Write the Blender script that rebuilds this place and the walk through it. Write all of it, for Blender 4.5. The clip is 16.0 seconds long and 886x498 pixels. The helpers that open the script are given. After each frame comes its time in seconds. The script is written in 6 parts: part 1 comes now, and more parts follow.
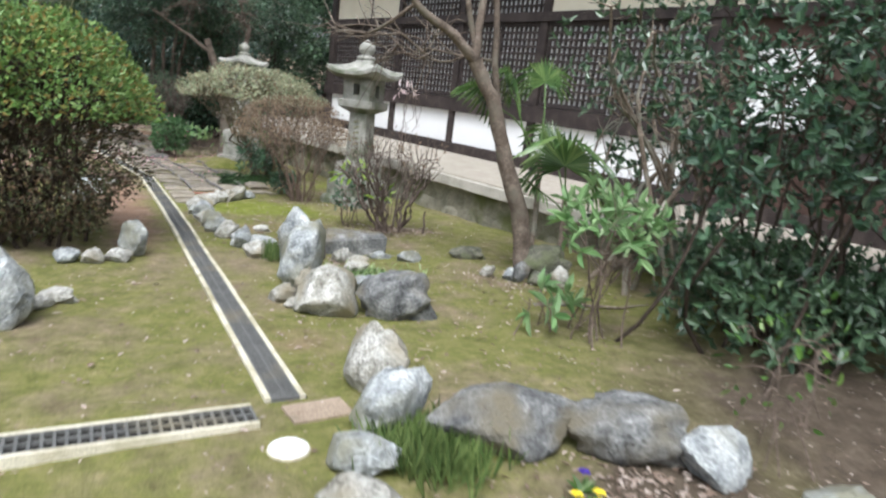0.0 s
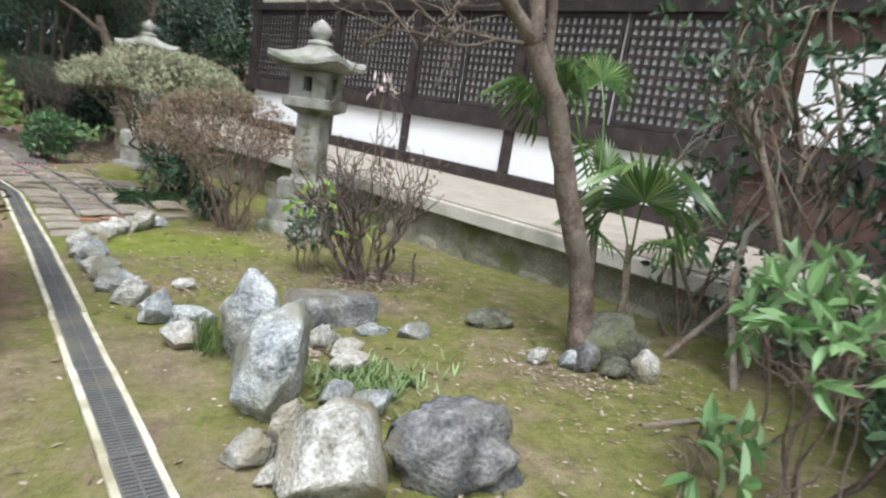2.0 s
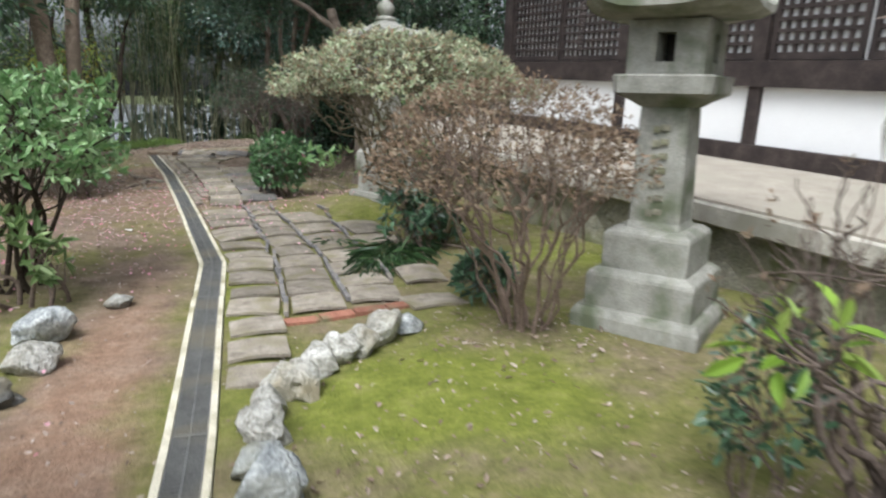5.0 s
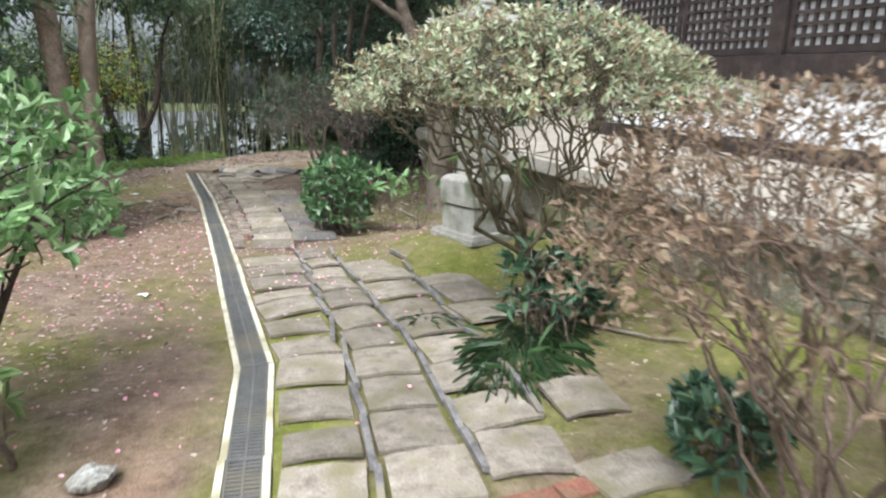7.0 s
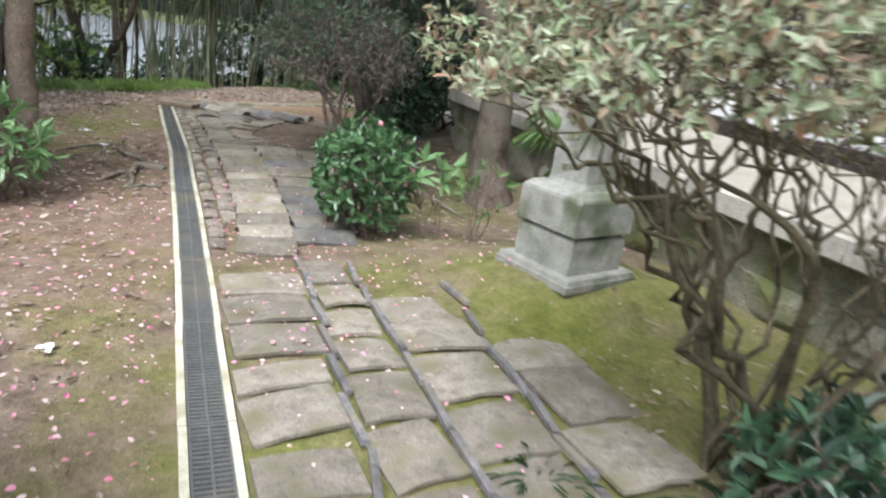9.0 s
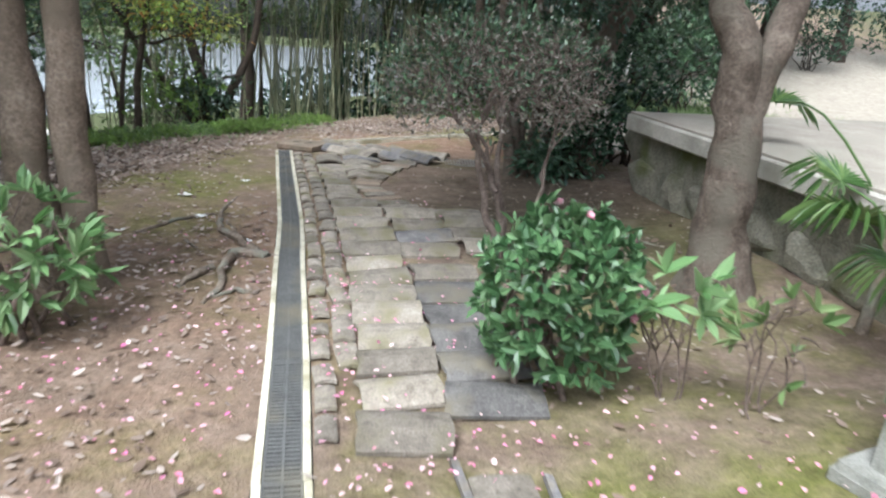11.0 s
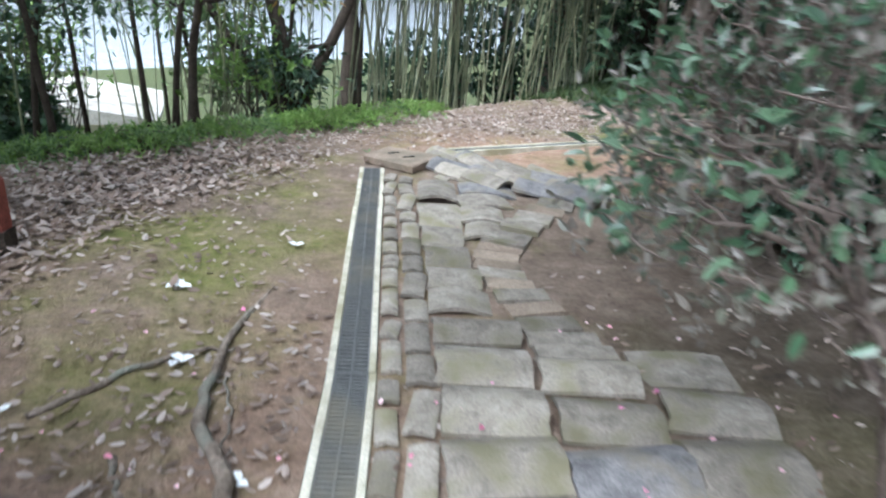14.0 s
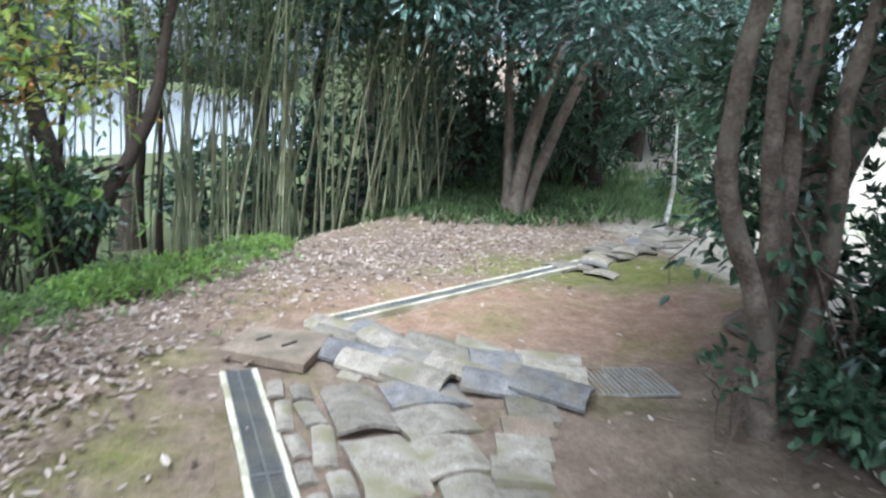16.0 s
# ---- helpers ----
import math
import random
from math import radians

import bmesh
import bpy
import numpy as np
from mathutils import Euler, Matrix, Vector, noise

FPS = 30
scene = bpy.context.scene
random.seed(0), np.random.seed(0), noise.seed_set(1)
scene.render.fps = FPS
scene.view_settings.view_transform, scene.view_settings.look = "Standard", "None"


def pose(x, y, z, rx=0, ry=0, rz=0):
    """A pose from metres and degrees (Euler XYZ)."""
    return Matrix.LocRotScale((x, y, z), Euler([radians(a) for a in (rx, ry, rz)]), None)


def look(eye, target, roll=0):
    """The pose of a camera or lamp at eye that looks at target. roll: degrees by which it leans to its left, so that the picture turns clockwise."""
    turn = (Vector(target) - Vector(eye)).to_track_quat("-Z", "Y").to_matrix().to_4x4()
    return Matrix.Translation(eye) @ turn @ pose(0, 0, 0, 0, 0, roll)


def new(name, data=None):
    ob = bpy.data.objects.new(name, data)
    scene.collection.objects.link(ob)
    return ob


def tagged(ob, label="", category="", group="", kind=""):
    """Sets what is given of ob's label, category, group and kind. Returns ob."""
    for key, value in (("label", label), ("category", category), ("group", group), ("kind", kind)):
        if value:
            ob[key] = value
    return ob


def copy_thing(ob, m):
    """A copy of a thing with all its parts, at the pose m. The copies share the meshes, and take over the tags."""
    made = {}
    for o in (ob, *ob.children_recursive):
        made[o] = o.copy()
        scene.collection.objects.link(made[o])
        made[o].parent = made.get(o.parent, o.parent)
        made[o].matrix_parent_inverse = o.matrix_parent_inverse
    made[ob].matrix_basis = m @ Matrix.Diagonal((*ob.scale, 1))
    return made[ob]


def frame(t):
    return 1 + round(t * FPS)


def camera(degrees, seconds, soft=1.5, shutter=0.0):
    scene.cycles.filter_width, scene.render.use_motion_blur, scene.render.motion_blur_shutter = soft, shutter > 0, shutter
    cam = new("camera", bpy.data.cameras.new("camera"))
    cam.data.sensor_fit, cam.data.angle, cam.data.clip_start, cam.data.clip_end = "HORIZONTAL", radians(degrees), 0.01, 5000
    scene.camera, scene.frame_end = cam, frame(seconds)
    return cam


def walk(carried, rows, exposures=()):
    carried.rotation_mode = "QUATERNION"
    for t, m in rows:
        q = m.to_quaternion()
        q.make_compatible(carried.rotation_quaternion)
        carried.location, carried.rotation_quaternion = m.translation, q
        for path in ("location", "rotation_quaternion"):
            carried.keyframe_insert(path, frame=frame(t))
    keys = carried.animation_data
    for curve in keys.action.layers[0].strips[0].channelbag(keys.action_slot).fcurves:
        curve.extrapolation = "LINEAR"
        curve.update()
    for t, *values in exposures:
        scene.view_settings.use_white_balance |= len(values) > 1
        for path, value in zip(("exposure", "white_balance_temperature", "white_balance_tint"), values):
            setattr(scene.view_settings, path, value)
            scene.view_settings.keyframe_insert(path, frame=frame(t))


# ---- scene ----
cam = camera(68.5, 16.0, 2.2, 0.5)
METRES, EYE, TILT, LEAN, TURN = 17.9, 1.5, 0.0, 0.0, -29.9
ROWS = [
    (0.0, 0.0, 0.0, 0.0, 1.23, -11.78, -5.92),
    (0.5, -0.015, 0.0309, 0.0004, -1.59, -9.54, -6.13),
    (1.0, -0.0238, 0.0623, -0.0005, -4.32, -9.04, -5.91),
    (1.5, -0.0366, 0.0937, -0.0007, -1.77, -9.73, -5.76),
    (2.0, -0.0464, 0.1228, -0.003, -6.64, -10.7, -7.48),
    (2.5, -0.0541, 0.1609, -0.0052, -5.65, -15.09, -6.23),
    (3.0, -0.072, 0.1925, -0.0058, -9.99, -14.83, -7.13),
    (3.5, -0.0755, 0.2264, -0.0052, -9.39, -15.22, -5.01),
    (4.0, -0.0858, 0.2592, -0.0043, -3.32, -14.19, -3.99),
    (4.5, -0.0915, 0.2901, -0.0048, -1.78, -14.87, -4.7),
    (5.0, -0.1049, 0.3228, -0.004, 13.07, -13.54, -1.31),
    (7.5, -0.1795, 0.4459, -0.0019, 16.68, -13.35, -0.48),
    (8.0, -0.1943, 0.4723, -0.0012, 13.25, -15.9, -3.12),
    (8.5, -0.2159, 0.4989, -0.0008, 18.36, -14.47, -2.36),
    (9.0, -0.2332, 0.52, -0.0003, 16.4, -17.83, -7.46),
    (9.5, -0.2462, 0.5478, 0.001, 27.69, -18.12, -3.86),
    (12.0, -0.324, 0.6615, 0.0028, 25.19, -18.08, -3.78),
    (12.5, -0.3391, 0.6862, 0.003, 23.65, -18.57, -5.66),
    (13.0, -0.3614, 0.7098, 0.0033, 28.82, -18.85, -4.6),
    (13.5, -0.3771, 0.7323, 0.0039, 23.48, -21.67, -8.56),
    (14.0, -0.3969, 0.7572, 0.004, 36.46, -22.34, -4.16),
    (14.5, -0.4286, 0.7677, 0.0066, 32.47, -19.89, -6.16),
    (15.0, -0.4573, 0.7842, 0.0098, 31.92, -16.3, -5.04),
    (15.5, -0.4787, 0.7962, 0.0112, 21.73, -15.78, -7.04),
    (16.0, -0.4922, 0.8223, 0.0081, 17.32, -13.18, -5.3),
]
walk(cam, [(t, pose(0, 0, EYE, TILT, LEAN, TURN) @ pose(METRES * x, METRES * y, METRES * z, 90 + pitch, roll, yaw)) for t, x, y, z, yaw, pitch, roll in ROWS],
     [(0.0, 0.72, 5900, 9), (2.0, 0.70, 5900, 9), (3.0, 0.58, 5900, 9), (5.0, 0.62, 5950, 8), (7.5, 1.08, 5900, 9), (9.5, 0.95, 5800, 9),
      (12.0, 1.30, 5550, 7), (13.5, 1.45, 5350, 7), (15.0, 1.58, 5250, 6), (16.0, 1.60, 5250, 6)])

# ---- world and light ----
world = bpy.data.worlds.new("overcast")
scene.world = world
world.use_nodes = True
wn = world.node_tree
sky = wn.nodes.new("ShaderNodeTexSky")
sky.sky_type, sky.sun_disc = "NISHITA", False
sky.sun_elevation, sky.sun_rotation = radians(58), radians(215)
sky.air_density, sky.dust_density, sky.ozone_density = 0.8, 6.0, 1.0
pale = wn.nodes.new("ShaderNodeHueSaturation")
pale.inputs["Saturation"].default_value = 0.3
wn.links.new(sky.outputs[0], pale.inputs["Color"])
wn.links.new(pale.outputs[0], wn.nodes["Background"].inputs[0])
wn.nodes["Background"].inputs[1].default_value = 0.15
sun_data = bpy.data.lights.new("sun", "SUN")
sun_data.energy, sun_data.angle, sun_data.color = 1.4, radians(25), (1.0, 0.97, 0.92)
sun = new("sun", sun_data)
sun.matrix_world = look((-12, -17, 33), (0, 0, 0))

# ---- materials ----


def ramp_node(nt, stops):
    r = nt.nodes.new("ShaderNodeValToRGB")
    els = r.color_ramp.elements
    while len(els) < len(stops):
        els.new(0.5)
    for e, (p, c) in zip(els, stops):
        e.position, e.color = p, (*c, 1)
    return r


def surface(name, cols, scale=4.0, rough=0.85, bump=0.3, fine=60.0, spec=0.3, stain=None, stain_scale=1.2, island=0.0, metal=0.0, objrand=0.0, bump_dist=0.01, var=0.28):
    """Two scales of noise over a colour ramp, a stain layer and a bump."""
    m = bpy.data.materials.new(name)
    m.use_nodes = True
    nt = m.node_tree
    b = nt.nodes["Principled BSDF"]
    geo = nt.nodes.new("ShaderNodeNewGeometry")
    n1 = nt.nodes.new("ShaderNodeTexNoise")
    n1.inputs["Scale"].default_value, n1.inputs["Detail"].default_value, n1.inputs["Roughness"].default_value = scale, 6, 0.65
    nt.links.new(geo.outputs["Position"], n1.inputs["Vector"])
    k = len(cols)
    r = ramp_node(nt, [(0.3 + 0.4 * i / max(1, k - 1), c) for i, c in enumerate(cols)])
    nt.links.new(n1.outputs[0], r.inputs[0])
    col = r.outputs[0]
    n2 = nt.nodes.new("ShaderNodeTexNoise")
    n2.inputs["Scale"].default_value, n2.inputs["Detail"].default_value = fine, 4
    nt.links.new(geo.outputs["Position"], n2.inputs["Vector"])
    hv = nt.nodes.new("ShaderNodeHueSaturation")
    mr = nt.nodes.new("ShaderNodeMapRange")
    mr.inputs[1].default_value, mr.inputs[2].default_value, mr.inputs[3].default_value, mr.inputs[4].default_value = 0.3, 0.7, 1 - var, 1 + var
    nt.links.new(n2.outputs[0], mr.inputs[0])
    nt.links.new(mr.outputs[0], hv.inputs["Value"])
    nt.links.new(col, hv.inputs["Color"])
    col = hv.outputs[0]
    if stain:
        n3 = nt.nodes.new("ShaderNodeTexNoise")
        n3.inputs["Scale"].default_value, n3.inputs["Detail"].default_value = stain_scale, 8
        nt.links.new(geo.outputs["Position"], n3.inputs["Vector"])
        s = ramp_node(nt, [(0.5, (0, 0, 0)), (0.66, (1, 1, 1))])
        nt.links.new(n3.outputs[0], s.inputs[0])
        mx = nt.nodes.new("ShaderNodeMix")
        mx.data_type = "RGBA"
        nt.links.new(s.outputs[0], mx.inputs[0])
        nt.links.new(col, mx.inputs[6])
        mx.inputs[7].default_value = (*stain, 1)
        col = mx.outputs[2]
    if island or objrand:
        h2 = nt.nodes.new("ShaderNodeHueSaturation")
        m2 = nt.nodes.new("ShaderNodeMapRange")
        a = island or objrand
        m2.inputs[3].default_value, m2.inputs[4].default_value = 1 - a, 1 + a
        if island:
            nt.links.new(geo.outputs["Random Per Island"], m2.inputs[0])
        else:
            oi = nt.nodes.new("ShaderNodeObjectInfo")
            nt.links.new(oi.outputs["Random"], m2.inputs[0])
        nt.links.new(m2.outputs[0], h2.inputs["Value"])
        nt.links.new(col, h2.inputs["Color"])
        col = h2.outputs[0]
    nt.links.new(col, b.inputs["Base Color"])
    b.inputs["Roughness"].default_value, b.inputs["Metallic"].default_value = rough, metal
    b.inputs["Specular IOR Level"].default_value = spec
    if bump:
        bp = nt.nodes.new("ShaderNodeBump")
        bp.inputs["Strength"].default_value, bp.inputs["Distance"].default_value = bump, bump_dist
        ad = nt.nodes.new("ShaderNodeMath")
        ad.operation = "ADD"
        nt.links.new(n1.outputs[0], ad.inputs[0])
        nt.links.new(n2.outputs[0], ad.inputs[1])
        nt.links.new(ad.outputs[0], bp.inputs["Height"])
        nt.links.new(bp.outputs[0], b.inputs["Normal"])
    return m


def leafy(name, cols, rough=0.45, through_light=0.25, spec=0.4):
    """Leaves: colour from leaf to leaf over a ramp, a little light coming through."""
    m = bpy.data.materials.new(name)
    m.use_nodes = True
    nt = m.node_tree
    b = nt.nodes["Principled BSDF"]
    geo = nt.nodes.new("ShaderNodeNewGeometry")
    k = len(cols)
    r = ramp_node(nt, [(i / max(1, k - 1), c) for i, c in enumerate(cols)])
    nt.links.new(geo.outputs["Random Per Island"], r.inputs[0])
    n2 = nt.nodes.new("ShaderNodeTexNoise")
    n2.inputs["Scale"].default_value = 2.5
    nt.links.new(geo.outputs["Position"], n2.inputs["Vector"])
    mr = nt.nodes.new("ShaderNodeMapRange")
    mr.inputs[1].default_value, mr.inputs[2].default_value, mr.inputs[3].default_value, mr.inputs[4].default_value = 0.3, 0.7, 0.75, 1.25
    nt.links.new(n2.outputs[0], mr.inputs[0])
    hv = nt.nodes.new("ShaderNodeHueSaturation")
    nt.links.new(mr.outputs[0], hv.inputs["Value"])
    nt.links.new(r.outputs[0], hv.inputs["Color"])
    nt.links.new(hv.outputs[0], b.inputs["Base Color"])
    b.inputs["Roughness"].default_value, b.inputs["Specular IOR Level"].default_value = rough, spec
    tr = nt.nodes.new("ShaderNodeBsdfTranslucent")
    nt.links.new(hv.outputs[0], tr.inputs[0])
    mx = nt.nodes.new("ShaderNodeMixShader")
    mx.inputs[0].default_value = through_light
    nt.links.new(b.outputs[0], mx.inputs[1])
    nt.links.new(tr.outputs[0], mx.inputs[2])
    nt.links.new(mx.outputs[0], nt.nodes["Material Output"].inputs[0])
    return m


def ground_material():
    """Soil, moss and pale sand, mixed by three attributes broken up with noise."""
    m = bpy.data.materials.new("garden_ground")
    m.use_nodes = True
    nt = m.node_tree
    b = nt.nodes["Principled BSDF"]
    geo = nt.nodes.new("ShaderNodeNewGeometry")

    def noise_out(sc, det=6):
        n = nt.nodes.new("ShaderNodeTexNoise")
        n.inputs["Scale"].default_value, n.inputs["Detail"].default_value, n.inputs["Roughness"].default_value = sc, det, 0.65
        nt.links.new(geo.outputs["Position"], n.inputs["Vector"])
        return n.outputs[0]
    big, mid, fine = noise_out(1.3), noise_out(6), noise_out(90, 3)
    grain = noise_out(28, 5)

    def cramp(src, stops):
        r = ramp_node(nt, stops)
        nt.links.new(src, r.inputs[0])
        return r.outputs[0]

    def mix(f, a, c):
        x = nt.nodes.new("ShaderNodeMix")
        x.data_type = "RGBA"
        nt.links.new(f, x.inputs[0])
        nt.links.new(a, x.inputs[6])
        nt.links.new(c, x.inputs[7])
        return x.outputs[2]

    def masked(attr, src, w=0.55):
        a = nt.nodes.new("ShaderNodeAttribute")
        a.attribute_name = attr
        s = nt.nodes.new("ShaderNodeMath")
        s.operation = "MULTIPLY_ADD"
        nt.links.new(src, s.inputs[0])
        s.inputs[1].default_value, s.inputs[2].default_value = w * 2, -w
        t = nt.nodes.new("ShaderNodeMath")
        t.operation = "ADD"
        nt.links.new(s.outputs[0], t.inputs[0])
        nt.links.new(a.outputs["Fac"], t.inputs[1])
        mr = nt.nodes.new("ShaderNodeMapRange")
        mr.inputs[1].default_value, mr.inputs[2].default_value = 0.25, 0.75
        nt.links.new(t.outputs[0], mr.inputs[0])
        return mr.outputs[0]
    soil = cramp(mid, [(0.25, (0.14, 0.10, 0.072)), (0.5, (0.22, 0.165, 0.122)), (0.75, (0.31, 0.245, 0.19))])
    red = cramp(mid, [(0.25, (0.20, 0.12, 0.078)), (0.5, (0.29, 0.19, 0.13)), (0.75, (0.38, 0.275, 0.20))])
    moss = cramp(mid, [(0.25, (0.095, 0.10, 0.030)), (0.45, (0.155, 0.16, 0.048)), (0.6, (0.20, 0.19, 0.07)), (0.75, (0.28, 0.24, 0.125))])
    bright = cramp(mid, [(0.3, (0.12, 0.14, 0.025)), (0.55, (0.19, 0.215, 0.04)), (0.75, (0.26, 0.26, 0.08))])
    sand = cramp(mid, [(0.3, (0.31, 0.27, 0.21)), (0.7, (0.48, 0.43, 0.35))])
    grass = cramp(mid, [(0.3, (0.05, 0.062, 0.028)), (0.7, (0.11, 0.12, 0.05))])
    c = mix(masked("red", big), soil, red)
    c = mix(masked("moss", big, 0.95), c, moss)
    c = mix(masked("bright", big, 0.5), c, bright)
    # Dark damp soil; also holds the shade of bushes and trees as colour.
    damp_shade = cramp(mid, [(0.25, (0.062, 0.046, 0.033)), (0.5, (0.10, 0.078, 0.056)), (0.75, (0.15, 0.12, 0.088))])
    c = mix(masked("damp_shade", big, 0.6), c, damp_shade)
    c = mix(masked("sand", mid, 0.5), c, sand)
    c = mix(masked("grass", mid, 0.4), c, grass)
    hv = nt.nodes.new("ShaderNodeHueSaturation")
    mr = nt.nodes.new("ShaderNodeMapRange")
    mr.inputs[1].default_value, mr.inputs[2].default_value, mr.inputs[3].default_value, mr.inputs[4].default_value = 0.3, 0.7, 0.6, 1.4
    ad = nt.nodes.new("ShaderNodeMath")
    ad.operation = "ADD"
    nt.links.new(fine, ad.inputs[0])
    nt.links.new(grain, ad.inputs[1])
    hf = nt.nodes.new("ShaderNodeMath")
    hf.operation = "MULTIPLY"
    nt.links.new(ad.outputs[0], hf.inputs[0])
    hf.inputs[1].default_value = 0.5
    nt.links.new(hf.outputs[0], mr.inputs[0])
    nt.links.new(mr.outputs[0], hv.inputs["Value"])
    nt.links.new(c, hv.inputs["Color"])
    nt.links.new(hv.outputs[0], b.inputs["Base Color"])
    b.inputs["Roughness"].default_value, b.inputs["Specular IOR Level"].default_value = 0.95, 0.15
    bp = nt.nodes.new("ShaderNodeBump")
    bp.inputs["Strength"].default_value, bp.inputs["Distance"].default_value = 0.7, 0.02
    nt.links.new(ad.outputs[0], bp.inputs["Height"])
    nt.links.new(bp.outputs[0], b.inputs["Normal"])
    return m


M_GROUND = ground_material()
# Pale base colour adds painted sky brightness to the real reflection.
M_WATER = surface("sky_pale_water", [(0.30, 0.33, 0.33), (0.42, 0.45, 0.45)], 0.5, 0.06, 0.05, 3, 0.9)
M_KERB = surface("cream_concrete", [(0.42, 0.38, 0.27), (0.58, 0.54, 0.42), (0.66, 0.62, 0.50)], 7, 0.9, 0.3, 120, 0.2, (0.34, 0.31, 0.2), 3)
M_GRATE = surface("grey_plastic_grate", [(0.10, 0.10, 0.095), (0.15, 0.15, 0.14)], 9, 0.55, 0.1, 150, 0.4, (0.2, 0.18, 0.13), 2)
# Near-black colour standing in for the shade inside drains, slots and openings.
M_HOLLOW = surface("dark_hollow_shade", [(0.012, 0.011, 0.01), (0.03, 0.027, 0.022)], 9, 0.95, 0.2)
M_ROCK = surface("grey_garden_rock", [(0.13, 0.14, 0.145), (0.25, 0.265, 0.265), (0.38, 0.395, 0.385), (0.58, 0.59, 0.57)], 11, 0.9, 1.0, 55, 0.25, (0.22, 0.215, 0.16), 3, objrand=0.18, bump_dist=0.02, var=0.35)
M_PALE = surface("pale_rock", [(0.17, 0.16, 0.13), (0.31, 0.30, 0.26), (0.45, 0.44, 0.40), (0.60, 0.59, 0.55)], 12, 0.9, 1.0, 55, 0.25, (0.27, 0.235, 0.16), 3, objrand=0.22, bump_dist=0.02, var=0.35)
M_DARKROCK = surface("dark_blue_grey_rock", [(0.055, 0.056, 0.056), (0.12, 0.122, 0.12), (0.205, 0.207, 0.20), (0.36, 0.36, 0.35)], 9, 0.88, 1.0, 50, 0.3, (0.17, 0.15, 0.105), 2.5, objrand=0.15, bump_dist=0.02, var=0.35)
M_MOSSROCK = surface("mossy_dark_rock", [(0.055, 0.055, 0.042), (0.12, 0.12, 0.09), (0.21, 0.20, 0.155)], 9, 0.95, 1.0, 50, 0.2, (0.10, 0.115, 0.055), 4, objrand=0.15, bump_dist=0.02, var=0.35)
M_BARETWIG = surface("bare_grey_brown_stem", [(0.065, 0.05, 0.042), (0.13, 0.10, 0.082), (0.20, 0.16, 0.135)], 14, 0.95, 0.6, 70)
M_GRANITE = surface("weathered_granite", [(0.19, 0.19, 0.165), (0.29, 0.285, 0.25), (0.38, 0.37, 0.33)], 6, 0.92, 0.5, 130, 0.2, (0.12, 0.135, 0.085), 3.2)
M_TILE = surface("worn_clay_tile", [(0.165, 0.142, 0.112), (0.265, 0.232, 0.188), (0.365, 0.325, 0.27)], 11, 0.92, 0.8, 90, 0.22, (0.19, 0.17, 0.105), 5.5, objrand=0.28, bump_dist=0.008, var=0.22)
M_SLATE = surface("blue_grey_tile", [(0.10, 0.095, 0.092), (0.18, 0.17, 0.165), (0.26, 0.245, 0.23)], 9, 0.85, 0.6, 90, 0.3, (0.22, 0.19, 0.14), 4, objrand=0.2)
M_DARKTILE = surface("dark_slate_tile", [(0.07, 0.066, 0.062), (0.125, 0.118, 0.11), (0.19, 0.178, 0.162)], 9, 0.8, 0.6, 90, 0.3, (0.17, 0.15, 0.11), 4, objrand=0.2)
M_BRICK = surface("red_brick", [(0.24, 0.105, 0.07), (0.33, 0.16, 0.11)], 8, 0.92, 0.4, 90, 0.2, (0.15, 0.14, 0.08), 4, objrand=0.2)
M_TANBRICK = surface("tan_brick", [(0.26, 0.20, 0.145), (0.36, 0.285, 0.215)], 7, 0.92, 0.4, 90, 0.2, (0.2, 0.165, 0.12), 4, objrand=0.2)
M_PLASTER = surface("white_plaster", [(0.80, 0.80, 0.79), (0.84, 0.84, 0.83)], 2, 0.9, 0.08, 60, 0.2, var=0.02)
M_CREAM = surface("cream_plaster", [(0.66, 0.60, 0.46), (0.74, 0.68, 0.54)], 1.5, 0.9, 0.1, 50, 0.2, var=0.05, stain=(0.66, 0.60, 0.46), stain_scale=1.1)
M_WOOD = surface("dark_stained_timber", [(0.022, 0.017, 0.016), (0.042, 0.032, 0.029), (0.072, 0.056, 0.050)], 5, 0.7, 0.3, 70, 0.3)
M_BROWNWOOD = surface("brown_timber", [(0.055, 0.032, 0.025), (0.10, 0.06, 0.045)], 5, 0.75, 0.3, 70, 0.3)
M_PAPER = surface("paper_behind_lattice", [(0.50, 0.505, 0.50), (0.64, 0.64, 0.63)], 0.8, 0.9, 0.0, var=0.05)
M_CEMENT = surface("podium_cement", [(0.34, 0.32, 0.27), (0.46, 0.43, 0.37), (0.52, 0.49, 0.43)], 3, 0.92, 0.3, 90, 0.2, (0.26, 0.245, 0.2), 1.4)
M_FLOORSTONE = surface("podium_floor", [(0.31, 0.275, 0.225), (0.42, 0.38, 0.32)], 3, 0.92, 0.3, 90, 0.2, (0.36, 0.33, 0.27), 1.2)
M_BASESTONE = surface("podium_base_stone", [(0.15, 0.145, 0.11), (0.25, 0.235, 0.18), (0.33, 0.31, 0.25)], 4, 0.93, 0.8, 50, 0.2, (0.13, 0.14, 0.06), 2.2, objrand=0.2, bump_dist=0.02)
M_ROOF = surface("grey_roof_tile", [(0.10, 0.10, 0.105), (0.17, 0.17, 0.175)], 3, 0.6, 0.2)
M_BARK = surface("grey_brown_bark", [(0.13, 0.10, 0.075), (0.22, 0.175, 0.135), (0.31, 0.26, 0.205)], 9, 0.95, 0.9, 50, 0.15, (0.25, 0.25, 0.2), 4, bump_dist=0.02)
